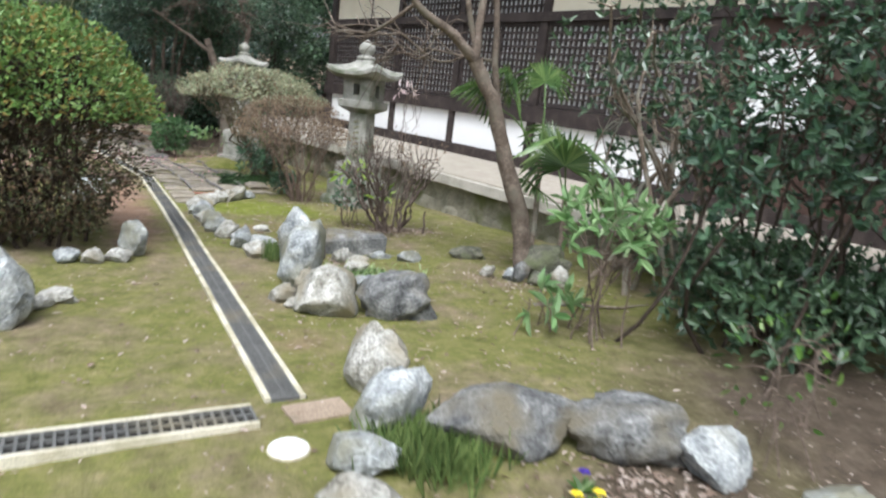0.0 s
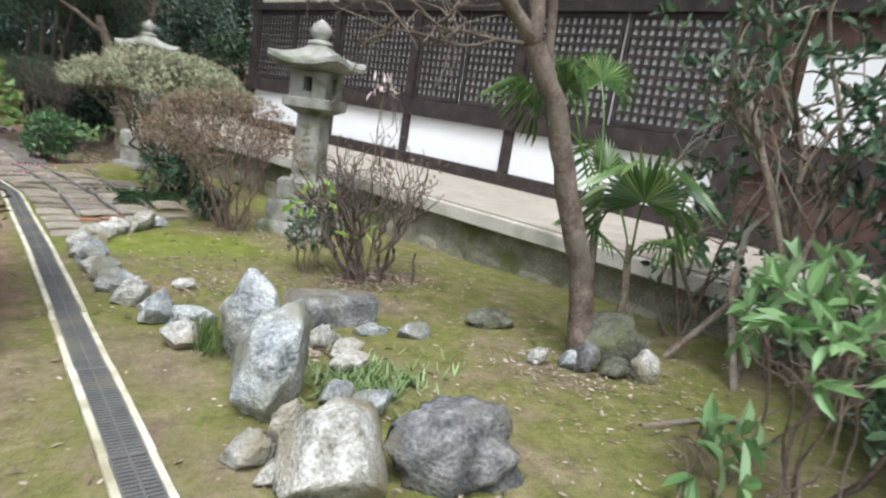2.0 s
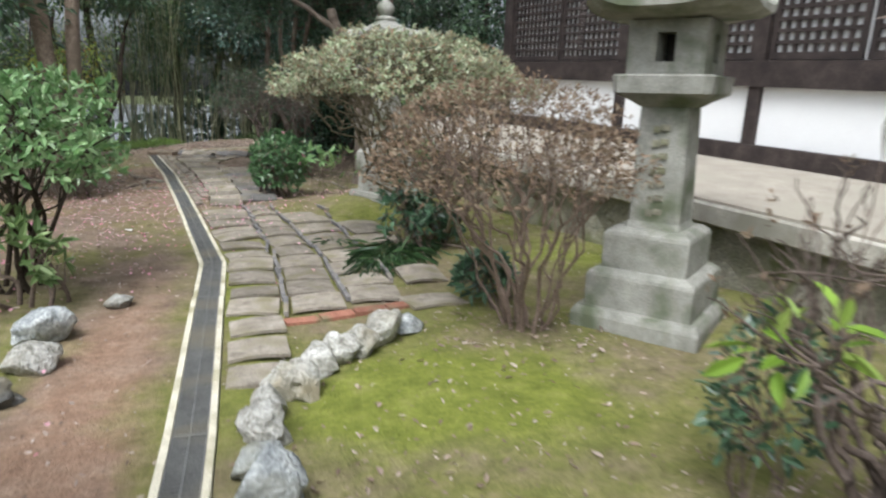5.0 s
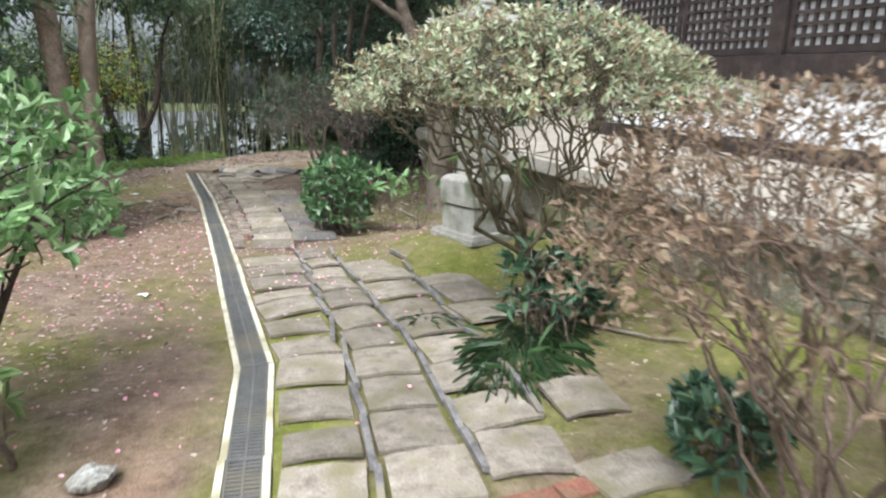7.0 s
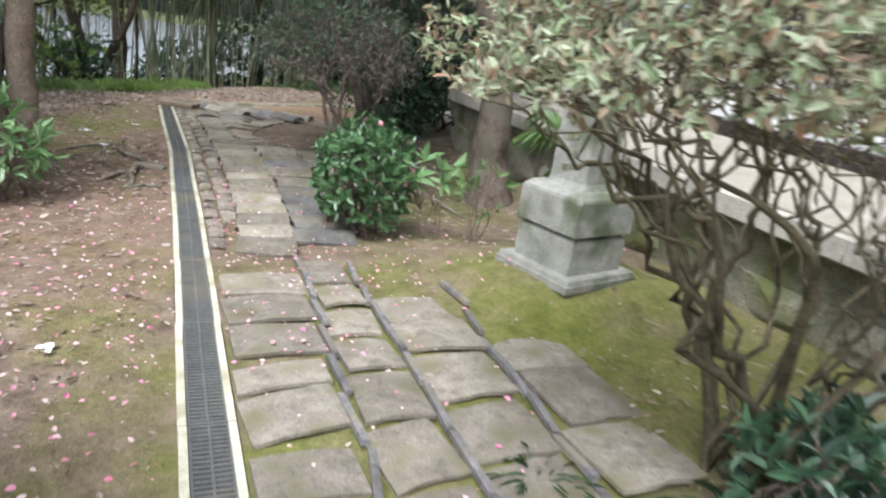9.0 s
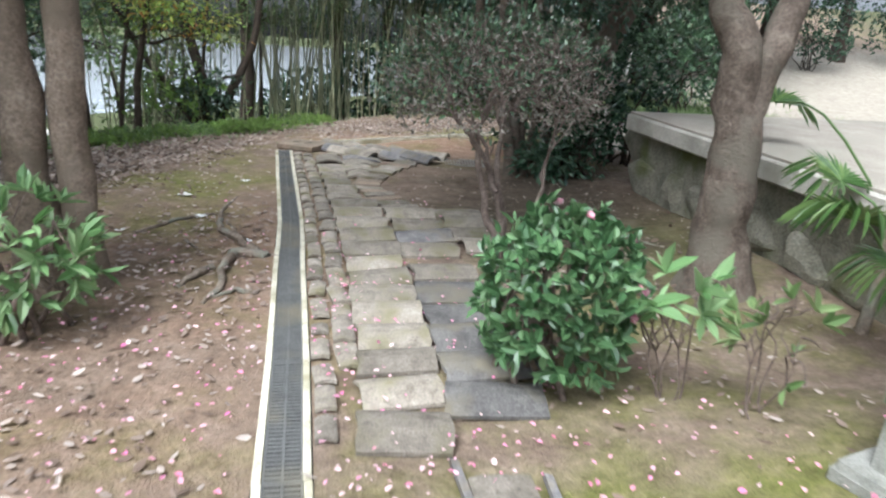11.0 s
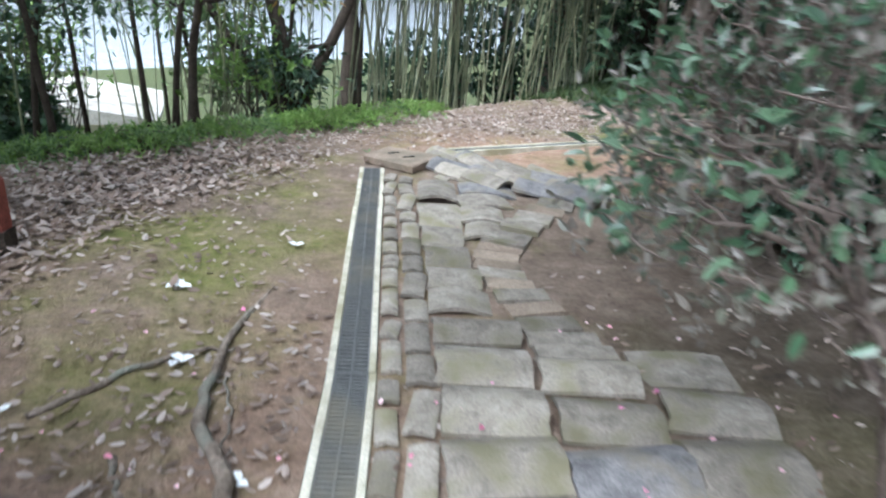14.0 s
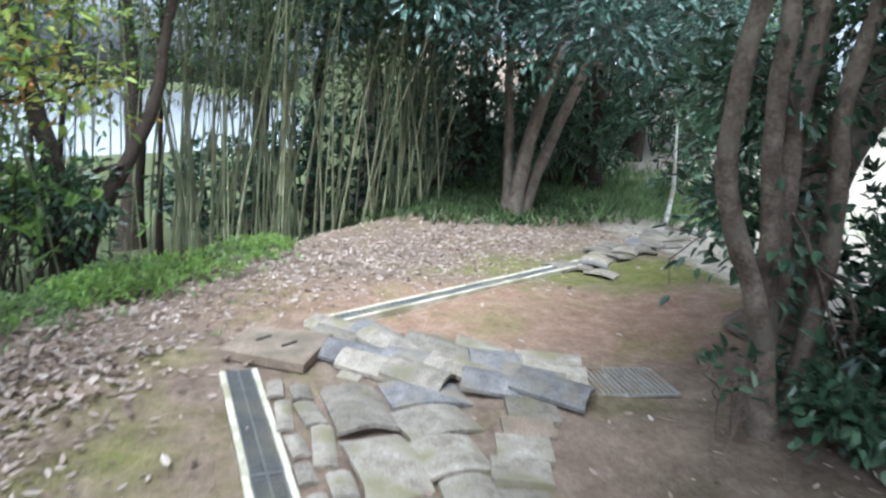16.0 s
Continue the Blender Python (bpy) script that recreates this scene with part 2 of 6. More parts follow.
M_BROWNBARK = surface("shaded_brown_bark", [(0.07, 0.055, 0.043), (0.14, 0.11, 0.087), (0.23, 0.188, 0.152)], 7, 0.95, 0.5, 45, 0.15, (0.16, 0.14, 0.11), 4, bump_dist=0.02)
M_TANBARK = surface("pale_tan_bark", [(0.15, 0.115, 0.085), (0.25, 0.195, 0.15), (0.35, 0.285, 0.225)], 7, 0.95, 0.5, 50, 0.15, (0.2, 0.16, 0.12), 3, bump_dist=0.02)
M_DARKBARK = surface("dark_bark", [(0.035, 0.027, 0.02), (0.075, 0.058, 0.044)], 8, 0.95, 0.8, 50, 0.15, bump_dist=0.02)
M_TWIG = surface("thin_twig", [(0.10, 0.075, 0.06), (0.19, 0.145, 0.115)], 14, 0.95, 0.3)
M_REDTWIG = surface("reddish_twig", [(0.12, 0.085, 0.065), (0.20, 0.15, 0.118)], 14, 0.95, 0.3)
M_MOSSTWIG = surface("mossy_branch", [(0.05, 0.042, 0.026), (0.10, 0.085, 0.05), (0.17, 0.14, 0.095)], 11, 0.95, 0.6)
M_BAMBOO = surface("bamboo_culm", [(0.12, 0.14, 0.07), (0.24, 0.245, 0.14), (0.36, 0.345, 0.22)], 1.5, 0.5, 0.1, 30, 0.4, objrand=0.3)
L_DARK = leafy("dark_evergreen_leaf", [(0.03, 0.06, 0.032), (0.06, 0.112, 0.056), (0.095, 0.165, 0.08), (0.135, 0.20, 0.12)], 0.32, 0.25, 0.6)
L_UNDER = leafy("shaded_undergrowth", [(0.03, 0.055, 0.018), (0.06, 0.10, 0.03), (0.12, 0.16, 0.05)], 0.5, 0.3)
# Glossy green leaf with bluish sky sheen also put into its colours.
L_SKYGLOSS = leafy("glossy_sky_tinted_leaf", [(0.035, 0.075, 0.05), (0.07, 0.13, 0.095), (0.12, 0.19, 0.15), (0.18, 0.25, 0.21)], 0.2, 0.25, 0.8)
L_TUFT = leafy("dark_strap_leaf", [(0.018, 0.04, 0.016), (0.04, 0.085, 0.03), (0.075, 0.13, 0.045)], 0.4, 0.2, 0.4)
L_DEEP = leafy("deep_shade_leaf", [(0.018, 0.040, 0.022), (0.036, 0.072, 0.040), (0.062, 0.112, 0.062), (0.105, 0.155, 0.10)], 0.26, 0.22, 0.7)
L_CAMELLIA = leafy("glossy_camellia_leaf", [(0.02, 0.048, 0.028), (0.045, 0.098, 0.052), (0.08, 0.15, 0.08), (0.13, 0.20, 0.13)], 0.28, 0.18, 0.6)
L_CAMELLIA2 = leafy("green_camellia_leaf", [(0.045, 0.10, 0.04), (0.09, 0.18, 0.07), (0.16, 0.26, 0.12)], 0.32, 0.2, 0.5)
L_TWIGGY = leafy("small_grey_leaf", [(0.09, 0.085, 0.06), (0.16, 0.14, 0.115), (0.24, 0.215, 0.185), (0.11, 0.12, 0.08), (0.30, 0.27, 0.24)], 0.45, 0.2)
L_GREEN = leafy("fresh_green_leaf", [(0.04, 0.10, 0.02), (0.08, 0.17, 0.03), (0.14, 0.22, 0.05)], 0.4, 0.3)
L_CLIP = leafy("clipped_azalea_leaf", [(0.08, 0.15, 0.04), (0.14, 0.25, 0.06), (0.20, 0.34, 0.10), (0.34, 0.21, 0.06), (0.16, 0.29, 0.08), (0.26, 0.38, 0.13), (0.12, 0.20, 0.05)], 0.45, 0.3)
L_SHADERUST = leafy("shaded_rusty_azalea_leaf", [(0.035, 0.045, 0.016), (0.065, 0.06, 0.025), (0.10, 0.058, 0.028), (0.05, 0.036, 0.022), (0.08, 0.10, 0.032)], 0.6, 0.15)
L_BROWN = leafy("dry_brown_leaf", [(0.13, 0.09, 0.06), (0.22, 0.15, 0.10), (0.32, 0.23, 0.155), (0.17, 0.125, 0.085), (0.36, 0.29, 0.20)], 0.7, 0.25)
L_PALE = leafy("pale_green_azalea_leaf", [(0.22, 0.30, 0.15), (0.38, 0.45, 0.27), (0.54, 0.58, 0.42), (0.30, 0.17, 0.10), (0.32, 0.38, 0.22), (0.20, 0.13, 0.09), (0.46, 0.50, 0.36)], 0.5, 0.25)
L_LIME = leafy("lime_leaf", [(0.16, 0.28, 0.03), (0.26, 0.40, 0.06), (0.36, 0.46, 0.12)], 0.4, 0.3)
L_AUCUBA = leafy("pale_aucuba_leaf", [(0.12, 0.24, 0.08), (0.22, 0.36, 0.15), (0.34, 0.46, 0.24)], 0.35, 0.25, 0.5)
L_PALM = leafy("palm_leaf", [(0.05, 0.11, 0.03), (0.10, 0.18, 0.05), (0.19, 0.27, 0.09)], 0.35, 0.2, 0.5)
L_BAMBOO = leafy("bamboo_leaf", [(0.05, 0.09, 0.025), (0.10, 0.15, 0.05), (0.19, 0.21, 0.09)], 0.5, 0.3)
L_AUTUMN = leafy("yellow_orange_leaf", [(0.16, 0.27, 0.05), (0.26, 0.35, 0.06), (0.36, 0.38, 0.08), (0.20, 0.30, 0.06), (0.42, 0.20, 0.05)], 0.5, 0.35)
L_LITTER = leafy("fallen_leaf", [(0.13, 0.088, 0.062), (0.22, 0.158, 0.118), (0.33, 0.255, 0.205), (0.47, 0.40, 0.345), (0.18, 0.12, 0.085)], 0.75, 0.1)
L_PETAL = leafy("fallen_petal", [(0.75, 0.20, 0.34), (0.80, 0.42, 0.50), (0.85, 0.66, 0.66), (0.80, 0.22, 0.45), (0.80, 0.62, 0.60)], 0.6, 0.3)
L_GRASS = leafy("grass_blade", [(0.06, 0.11, 0.03), (0.12, 0.18, 0.05), (0.21, 0.27, 0.09)], 0.5, 0.3)
L_FERN = leafy("fern_leaf", [(0.09, 0.16, 0.05), (0.18, 0.27, 0.10), (0.29, 0.37, 0.17)], 0.5, 0.3)
L_LIGHTFERN = leafy("light_fern_leaf", [(0.14, 0.24, 0.05), (0.24, 0.36, 0.09), (0.33, 0.44, 0.15)], 0.5, 0.35)
L_SPRIG = leafy("pinkish_white_leaf", [(0.62, 0.44, 0.46), (0.72, 0.60, 0.58), (0.60, 0.50, 0.44)], 0.5, 0.3)
M_WHITE = surface("white_plastic", [(0.78, 0.78, 0.76), (0.84, 0.84, 0.82)], 9, 0.4, 0.05)
M_YELLOW = leafy("yellow_petal", [(0.8, 0.6, 0.02), (0.85, 0.7, 0.05)], 0.5, 0.3)
M_VIOLET = leafy("violet_petal", [(0.06, 0.03, 0.3), (0.1, 0.05, 0.4)], 0.5, 0.3)
M_REDPAINT = surface("faded_red_paint", [(0.20, 0.05, 0.035), (0.28, 0.08, 0.055)], 8, 0.7, 0.2)
M_STEEL = surface("galvanised_grate", [(0.20, 0.19, 0.17), (0.30, 0.28, 0.25)], 12, 0.6, 0.2, 90, 0.4, (0.2, 0.14, 0.09), 5)

# ---- mesh helpers ----


class Shape:
    """Collects triangles and quads, then links them as one mesh object."""

    def __init__(self):
        self.v, self.f, self.n = [], [], 0

    def add(self, verts, faces):
        verts = np.asarray(verts, float).reshape(-1, 3)
        self.v.append(verts)
        for k in faces if isinstance(faces, list) and faces and isinstance(faces[0], np.ndarray) else [np.asarray(faces, int)]:
            self.f.append(k + self.n)
        self.n += len(verts)
        return self

    def box(self, x0, y0, z0, x1, y1, z1, m=None):
        v = np.array([(x, y, z) for z in (z0, z1) for y in (y0, y1) for x in (x0, x1)], float)
        if m is not None:
            v = np.array([m @ Vector(p) for p in v])
        return self.add(v, np.array([(0, 2, 3, 1), (4, 5, 7, 6), (0, 1, 5, 4), (2, 6, 7, 3), (0, 4, 6, 2), (1, 3, 7, 5)]))

    def tube(self, pts, radii, seg=6):
        pts = np.asarray(pts, float)
        k = len(pts)
        d = np.gradient(pts, axis=0)
        d /= np.linalg.norm(d, axis=1)[:, None] + 1e-9
        ref = np.array((0.0, 0.0, 1.0)) if abs(d[0][2]) < 0.9 else np.array((1.0, 0.0, 0.0))
        a = np.cross(d, ref)
        a /= np.linalg.norm(a, axis=1)[:, None] + 1e-9
        b = np.cross(d, a)
        th = np.linspace(0, 2 * np.pi, seg, endpoint=False)
        ring = a[:, None, :] * np.cos(th)[None, :, None] + b[:, None, :] * np.sin(th)[None, :, None]
        v = (pts[:, None, :] + ring * np.asarray(radii, float)[:, None, None]).reshape(-1, 3)
        i = np.arange(k - 1)[:, None] * seg
        j = np.arange(seg)[None, :]
        jn = (j + 1) % seg
        q = np.stack([i + j, i + jn, i + seg + jn, i + seg + j], -1).reshape(-1, 4)
        return self.add(v, q)

    def prism(self, rings):
        """Closed loft through rings of equal length, capped."""
        n = len(rings[0])
        v = np.concatenate([np.asarray(r, float) for r in rings])
        q = []
        for r in range(len(rings) - 1):
            for j in range(n):
                q.append((r * n + j, r * n + (j + 1) % n, (r + 1) * n + (j + 1) % n, (r + 1) * n + j))
        base = self.n
        self.add(v, np.array(q))
        self.f.append(np.array([list(range(n))[::-1]]) + base)
        self.f.append(np.array([list(range(n))]) + base + (len(rings) - 1) * n)
        return self

    def leaves(self, pos, way, up, length, width, fold=0.25, droop=0.0, plain=False):
        """Many folded leaves at once: pos, way and up are n x 3; length and width n."""
        pos, way, up = (np.asarray(x, float) for x in (pos, way, up))
        way = way / (np.linalg.norm(way, axis=1)[:, None] + 1e-9)
        side = np.cross(way, up)
        side /= np.linalg.norm(side, axis=1)[:, None] + 1e-9
        nor = np.cross(side, way)
        ln, wd = np.asarray(length, float)[:, None], np.asarray(width, float)[:, None]
        tip = pos + way * ln - nor * ln * droop
        n = len(pos)
        if plain:
            mid = pos + way * ln * 0.5
            v = np.stack([pos, mid + side * wd * 0.5 + nor * wd * fold, tip, mid - side * wd * 0.5 + nor * wd * fold], 1).reshape(-1, 3)
            o = np.arange(n)[:, None] * 4
            return self.add(v, np.concatenate([o + np.array([[0, 2, 1]]), o + np.array([[0, 3, 2]])]))
        a, b = pos + way * ln * 0.27, pos + way * ln * 0.66 - nor * ln * droop * 0.35
        sa, sb = side * wd * 0.44 + nor * wd * fold, side * wd * 0.40 + nor * wd * fold
        ta, tb = -side * wd * 0.44 + nor * wd * fold, -side * wd * 0.40 + nor * wd * fold
        v = np.stack([pos, a + sa, b + sb, tip, b + tb, a + ta], 1).reshape(-1, 3)
        o = np.arange(n)[:, None] * 6
        return self.add(v, np.concatenate([o + np.array([[0, 3, 2, 1]]), o + np.array([[0, 5, 4, 3]])]))

    def mesh(self, name, mat, smooth=False):
        me = bpy.data.meshes.new(name)
        v = np.concatenate(self.v)
        me.vertices.add(len(v))
        me.vertices.foreach_set("co", v.astype(np.float32).ravel())
        tot = np.concatenate([np.full(len(f), f.shape[1]) for f in self.f])
        idx = np.concatenate([f.ravel() for f in self.f])
        me.loops.add(len(idx))
        me.loops.foreach_set("vertex_index", idx.astype(np.int32))
        me.polygons.add(len(tot))
        start = np.concatenate([[0], np.cumsum(tot)[:-1]])
        me.polygons.foreach_set("loop_start", start.astype(np.int32))
        me.polygons.foreach_set("loop_total", tot.astype(np.int32))
        me.polygons.foreach_set("use_smooth", np.full(len(tot), smooth))
        me.update(calc_edges=True)
        me.validate()
        me.materials.append(mat)
        return me

    def link(self, name, mat, parent=None, smooth=False, label=""):
        ob = new(name, self.mesh(name, mat, smooth))
        if parent is not None:
            ob.parent = parent
        return tagged(ob, label)


def holder(name, place=(0, 0, 0), rz=0.0, label="", category="", group="", kind=""):
    """An Empty at the base of a thing, which parents its parts."""
    e = new(name)
    e.empty_display_size = 0.1
    e.matrix_world = pose(*place, 0, 0, rz)
    return tagged(e, label, category, group, kind)


def placed(name, mesh, parent, m):
    ob = new(name, mesh)
    ob.parent = parent
    ob.matrix_local = m
    return ob


def sstep(a, b, x):
    t = np.clip((np.asarray(x, float) - a) / (b - a), 0, 1)
    return t * t * (3 - 2 * t)


def lump(seed, subdiv=3, rough=0.35, facets=0.0):
    """A rock about one unit across: an icosphere pushed in and out, some sides cut flat."""
    rng = np.random.default_rng(seed)
    bm = bmesh.new()
    bmesh.ops.create_icosphere(bm, subdivisions=subdiv, radius=0.5)
    off = Vector(rng.uniform(-50, 50, 3))
    planes = [(Vector(rng.normal(size=3)).normalized(), rng.uniform(0.3, 0.42)) for _ in range(12)]
    for v in bm.verts:
        d = v.co.normalized()
        r = 0.5 * (1 + rough * noise.noise(d * 1.3 + off) + rough * 0.5 * noise.noise(d * 3.1 + off) + rough * 0.24 * noise.noise(d * 7 + off) + rough * 0.10 * noise.noise(d * 15 + off))
        p = d * r
        for n, h in planes:
            over = p.dot(n) - h
            if over > 0:
                p -= n * over * (0.93 if facets else 0.4)
        p += d * 0.016 * noise.noise(p * 9 + off)
        v.co = p
    s = Shape()
    s.add([v.co for v in bm.verts], np.array([[w.index for w in f.verts] for f in bm.faces]))
    bm.free()
    return s


DRAIN = [(0.912, 3.02), (0.985, 8.6), (0.968, 11.5), (0.455, 15.05), (0.055, 17.6), (-0.55, 20.78)]


def drain_x(y):
    """Centre line of the long drain."""
    return np.interp(np.asarray(y, float), [k[1] for k in DRAIN], [k[0] for k in DRAIN])


def bank_line(x, y):
    """How far a place lies beyond the top edge of the bank."""
    return -(x + 2.13) * 0.8 + (y - 20.85) * 0.6


def drop(x, y):
    d = bank_line(x, y) - 0.35
    return np.maximum(d, 0) * sstep(3.5, 0.5, x)


def ground_z(x, y):
    """Height of the ground sheet."""
    x, y = np.asarray(x, float), np.asarray(y, float)
    d = drop(x, y)
    z = -7.0 * (1 - np.exp(-d * 0.045)) - 0.1 * sstep(0, 1.5, d)
    z = z + sstep(1.2, 5.0, x) * sstep(25, 60, y) * 5.0 + sstep(2.7, 3.8, x) * sstep(14, 19, y) * sstep(30, 22, y) * 0.12
    z = z + 0.18 * sstep(1.7, 2.7, x) * sstep(3.9, 3.3, x) * sstep(13.0, 13.7, y) * sstep(15.2, 14.2, y)
    near = np.abs(x - drain_x(y))
    wob = 0.018 * np.sin(x * 2.1 + y * 0.9) * np.sin(y * 1.7 - x * 1.1) + 0.012 * np.sin(x * 5.3 + 1.0) * np.sin(y * 4.7)
    return z + (wob - 0.006) * sstep(0.15, 0.6, near)


def gz(x, y):
    return float(ground_z(x, y))


# ---- ground: one sheet to the horizon, open along the drain ----
def build_ground():
    us = np.concatenate([[-600, -250, -120, -60, -35, -22, -15], np.arange(-11, -4, 0.5), np.arange(-4, -0.2, 0.12), [-0.2, -0.11, 0.11, 0.2], np.arange(0.3, 5.0, 0.12), np.arange(5.0, 12, 0.6), [14, 18, 26, 40, 80, 200, 600]])
    ys = np.concatenate([[-600, -200, -80, -40, -20, -10, -5, -3], np.arange(-2, 1, 0.4), np.arange(1.0, 3.0, 0.12), [3.0], np.arange(3.1, 20.7, 0.1), [20.8], np.arange(20.95, 27, 0.14), np.arange(27, 40, 0.8), [43, 48, 55, 70, 100, 200, 600]])
    uu, yy = np.meshgrid(us, ys)
    xx = uu + drain_x(yy)
    zz = ground_z(xx, yy)
    nu, ny = len(us), len(ys)
    v = np.stack([xx, yy, zz], -1).reshape(-1, 3)
    i, j = np.meshgrid(np.arange(nu - 1), np.arange(ny - 1))
    q = np.stack([j * nu + i, j * nu + i + 1, (j + 1) * nu + i + 1, (j + 1) * nu + i], -1).reshape(-1, 4)
    uc, yc = (us[i] + us[i + 1]).ravel() / 2, (ys[j] + ys[j + 1]).ravel() / 2
    q = q[~((np.abs(uc) < 0.1) & (yc > 3.0) & (yc < 20.8))]
    s = Shape().add(v, q)
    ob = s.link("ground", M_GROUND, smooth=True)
    tagged(ob, "mossy garden ground of soil, moss and leaf litter", "ground", kind="structure")
    x, y = v[:, 0], v[:, 1]
    u = x - drain_x(y)
    blob = lambda cx, cy, rx, ry: np.clip(1.4 - np.hypot((x - cx) / rx, (y - cy) / ry), 0, 1)
    layers = {
        "moss": np.clip(0.56 + 0.12 * sstep(12, 9, y) - 0.33 * sstep(12.5, 16, y) + 0.25 * sstep(11, 13, y) * sstep(15, 13, y) * (u > 0.5) - 0.5 * sstep(0.45, 0.1, np.abs(u + 0.5)) * sstep(4, 9, y) * sstep(13, 11, y) - 0.18 * blob(-0.4, 13.2, 1.1, 1.6) + 0.38 * blob(-1.0, 18.6, 0.7, 1.6) + 0.55 * blob(2.7, 17.0, 0.9, 1.6) + 0.5 * blob(3.2, 23.2, 2.2, 0.7), 0, 1),
        "bright": np.clip(0.95 * blob(2.2, 8.75, 1.0, 0.62) + 0.8 * blob(1.2, 11.2, 0.25, 1.9) + 0.5 * blob(4.2, 11.2, 0.7, 1.0) + 0.5 * blob(2.2, 4.2, 0.4, 0.4) + 0.4 * blob(2.6, 13.1, 0.8, 0.5), 0, 1),
        "red": np.clip(0.2 + 0.6 * blob(0.5, 8.6, 0.35, 2.2) + 0.75 * blob(1.7, 21.9, 2.2, 0.9) + 0.5 * blob(1.9, 7.4, 0.7, 0.5) + 0.5 * blob(1.2, 3.7, 0.3, 0.6) + 0.35 * blob(-0.7, 16.5, 1.6, 3.5), 0, 1),
        # Dark patches for bed soil, and painted shade under bushes and trees.
        "damp_shade": np.clip(0.75 * blob(2.5, 18.7, 1.5, 1.9) + 0.85 * blob(4.1, 1.7, 1.7, 1.6) + 0.7 * blob(2.0, 1.65, 0.6, 0.4) + 0.4 * blob(2.6, 16.3, 1.0, 1.0) + 0.55 * blob(3.4, 7.2, 0.55, 0.35) + 0.5 * blob(2.9, 9.45, 0.4, 0.3) + 0.4 * blob(0.2, 10.8, 0.5, 0.9) + 0.4 * blob(-0.8, 15.9, 1.0, 1.5), 0, 1),
        "sand": np.clip(sstep(3.6, 4.4, x) * sstep(20.5, 22.0, y) * sstep(42, 38, y), 0, 1),
        "grass": np.clip(sstep(0.2, 1.2, drop(x, y)) + 0.9 * sstep(26.5, 28.5, y) * sstep(6.0, 4.2, x) + sstep(20, 30, np.abs(x)), 0, 1),
    }
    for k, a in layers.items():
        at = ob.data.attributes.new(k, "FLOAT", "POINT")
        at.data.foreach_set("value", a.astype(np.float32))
    return ob


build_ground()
# Water assumed for the bright low area beyond the bank.
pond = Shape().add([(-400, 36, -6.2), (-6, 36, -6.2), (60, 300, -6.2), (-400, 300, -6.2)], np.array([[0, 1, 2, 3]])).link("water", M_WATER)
tagged(pond, "assumed still water below the bank, sky brightness added in its pale colour", "water", kind="structure")

# ---- drains ----
def long_drain():
    root = holder("drain", (0, 0, 0), 0, "long grated drain with cream concrete edges set in the moss", "drain", kind="structure")
    runs = list(zip(DRAIN[:-1], DRAIN[1:]))
    for (x0, y0), (x1, y1) in runs:
        ln = math.hypot(x1 - x0, y1 - y0)
        rz = math.degrees(math.atan2(-(x1 - x0), y1 - y0))
        m = pose(x0, y0, 0, 0, 0, rz)
        n = round(ln / 0.995)
        step = ln / n
        s = Shape()
        s.add([(-0.09, 0, -0.16), (0.09, 0, -0.16), (0.09, ln, -0.16), (-0.09, ln, -0.16)], np.array([[0, 1, 2, 3]]))
        s.add([(-0.085, 0, 0), (-0.085, 0, -0.16), (-0.085, ln, -0.16), (-0.085, ln, 0)], np.array([[0, 1, 2, 3]]))
        s.add([(0.085, 0, 0), (0.085, ln, 0), (0.085, ln, -0.16), (0.085, 0, -0.16)], np.array([[0, 1, 2, 3]]))
        tr = s.link("trough", M_HOLLOW, root)
        tr.matrix_local = m
        edge = Shape()
        for sx in (-1, 1):
            a, b2 = sorted((sx * 0.074, sx * 0.106))
            edge.prism([[(a, yy, -0.05), (b2, yy, -0.05), (b2, yy, 0.012), (b2 - 0.004 if sx > 0 else b2, yy, 0.016), (a + 0.004 if sx < 0 else a, yy, 0.016), (a, yy, 0.012)] for yy in (0.002, step - 0.002)])
        e_mesh = edge.mesh("kerb", M_KERB)
        gr = Shape()
        for sx in (-0.068, 0.0, 0.068):
            gr.box(sx - 0.004, 0.004, -0.018, sx + 0.004, step - 0.004, 0.0105)
        k = 34
        for i in range(k):
            c = 0.008 + (step - 0.016) * i / (k - 1)
            gr.box(-0.07, c - 0.0065, -0.012, 0.07, c + 0.0065, 0.009)
        gr.box(-0.072, 0.002, -0.02, 0.072, 0.016, 0.011).box(-0.072, step - 0.016, -0.02, 0.072, step - 0.002, 0.011)
        g_mesh = gr.mesh("grate", M_GRATE)
        rng = random.Random(4)
        for i in range(n):
            placed("kerb", e_mesh, root, m @ pose(rng.uniform(-0.003, 0.003), i * step, rng.uniform(-0.002, 0.003)))
            placed("grate", g_mesh, root, m @ pose(0, i * step, rng.uniform(-0.002, 0.002), 0, 0, rng.uniform(-0.1, 0.1)))


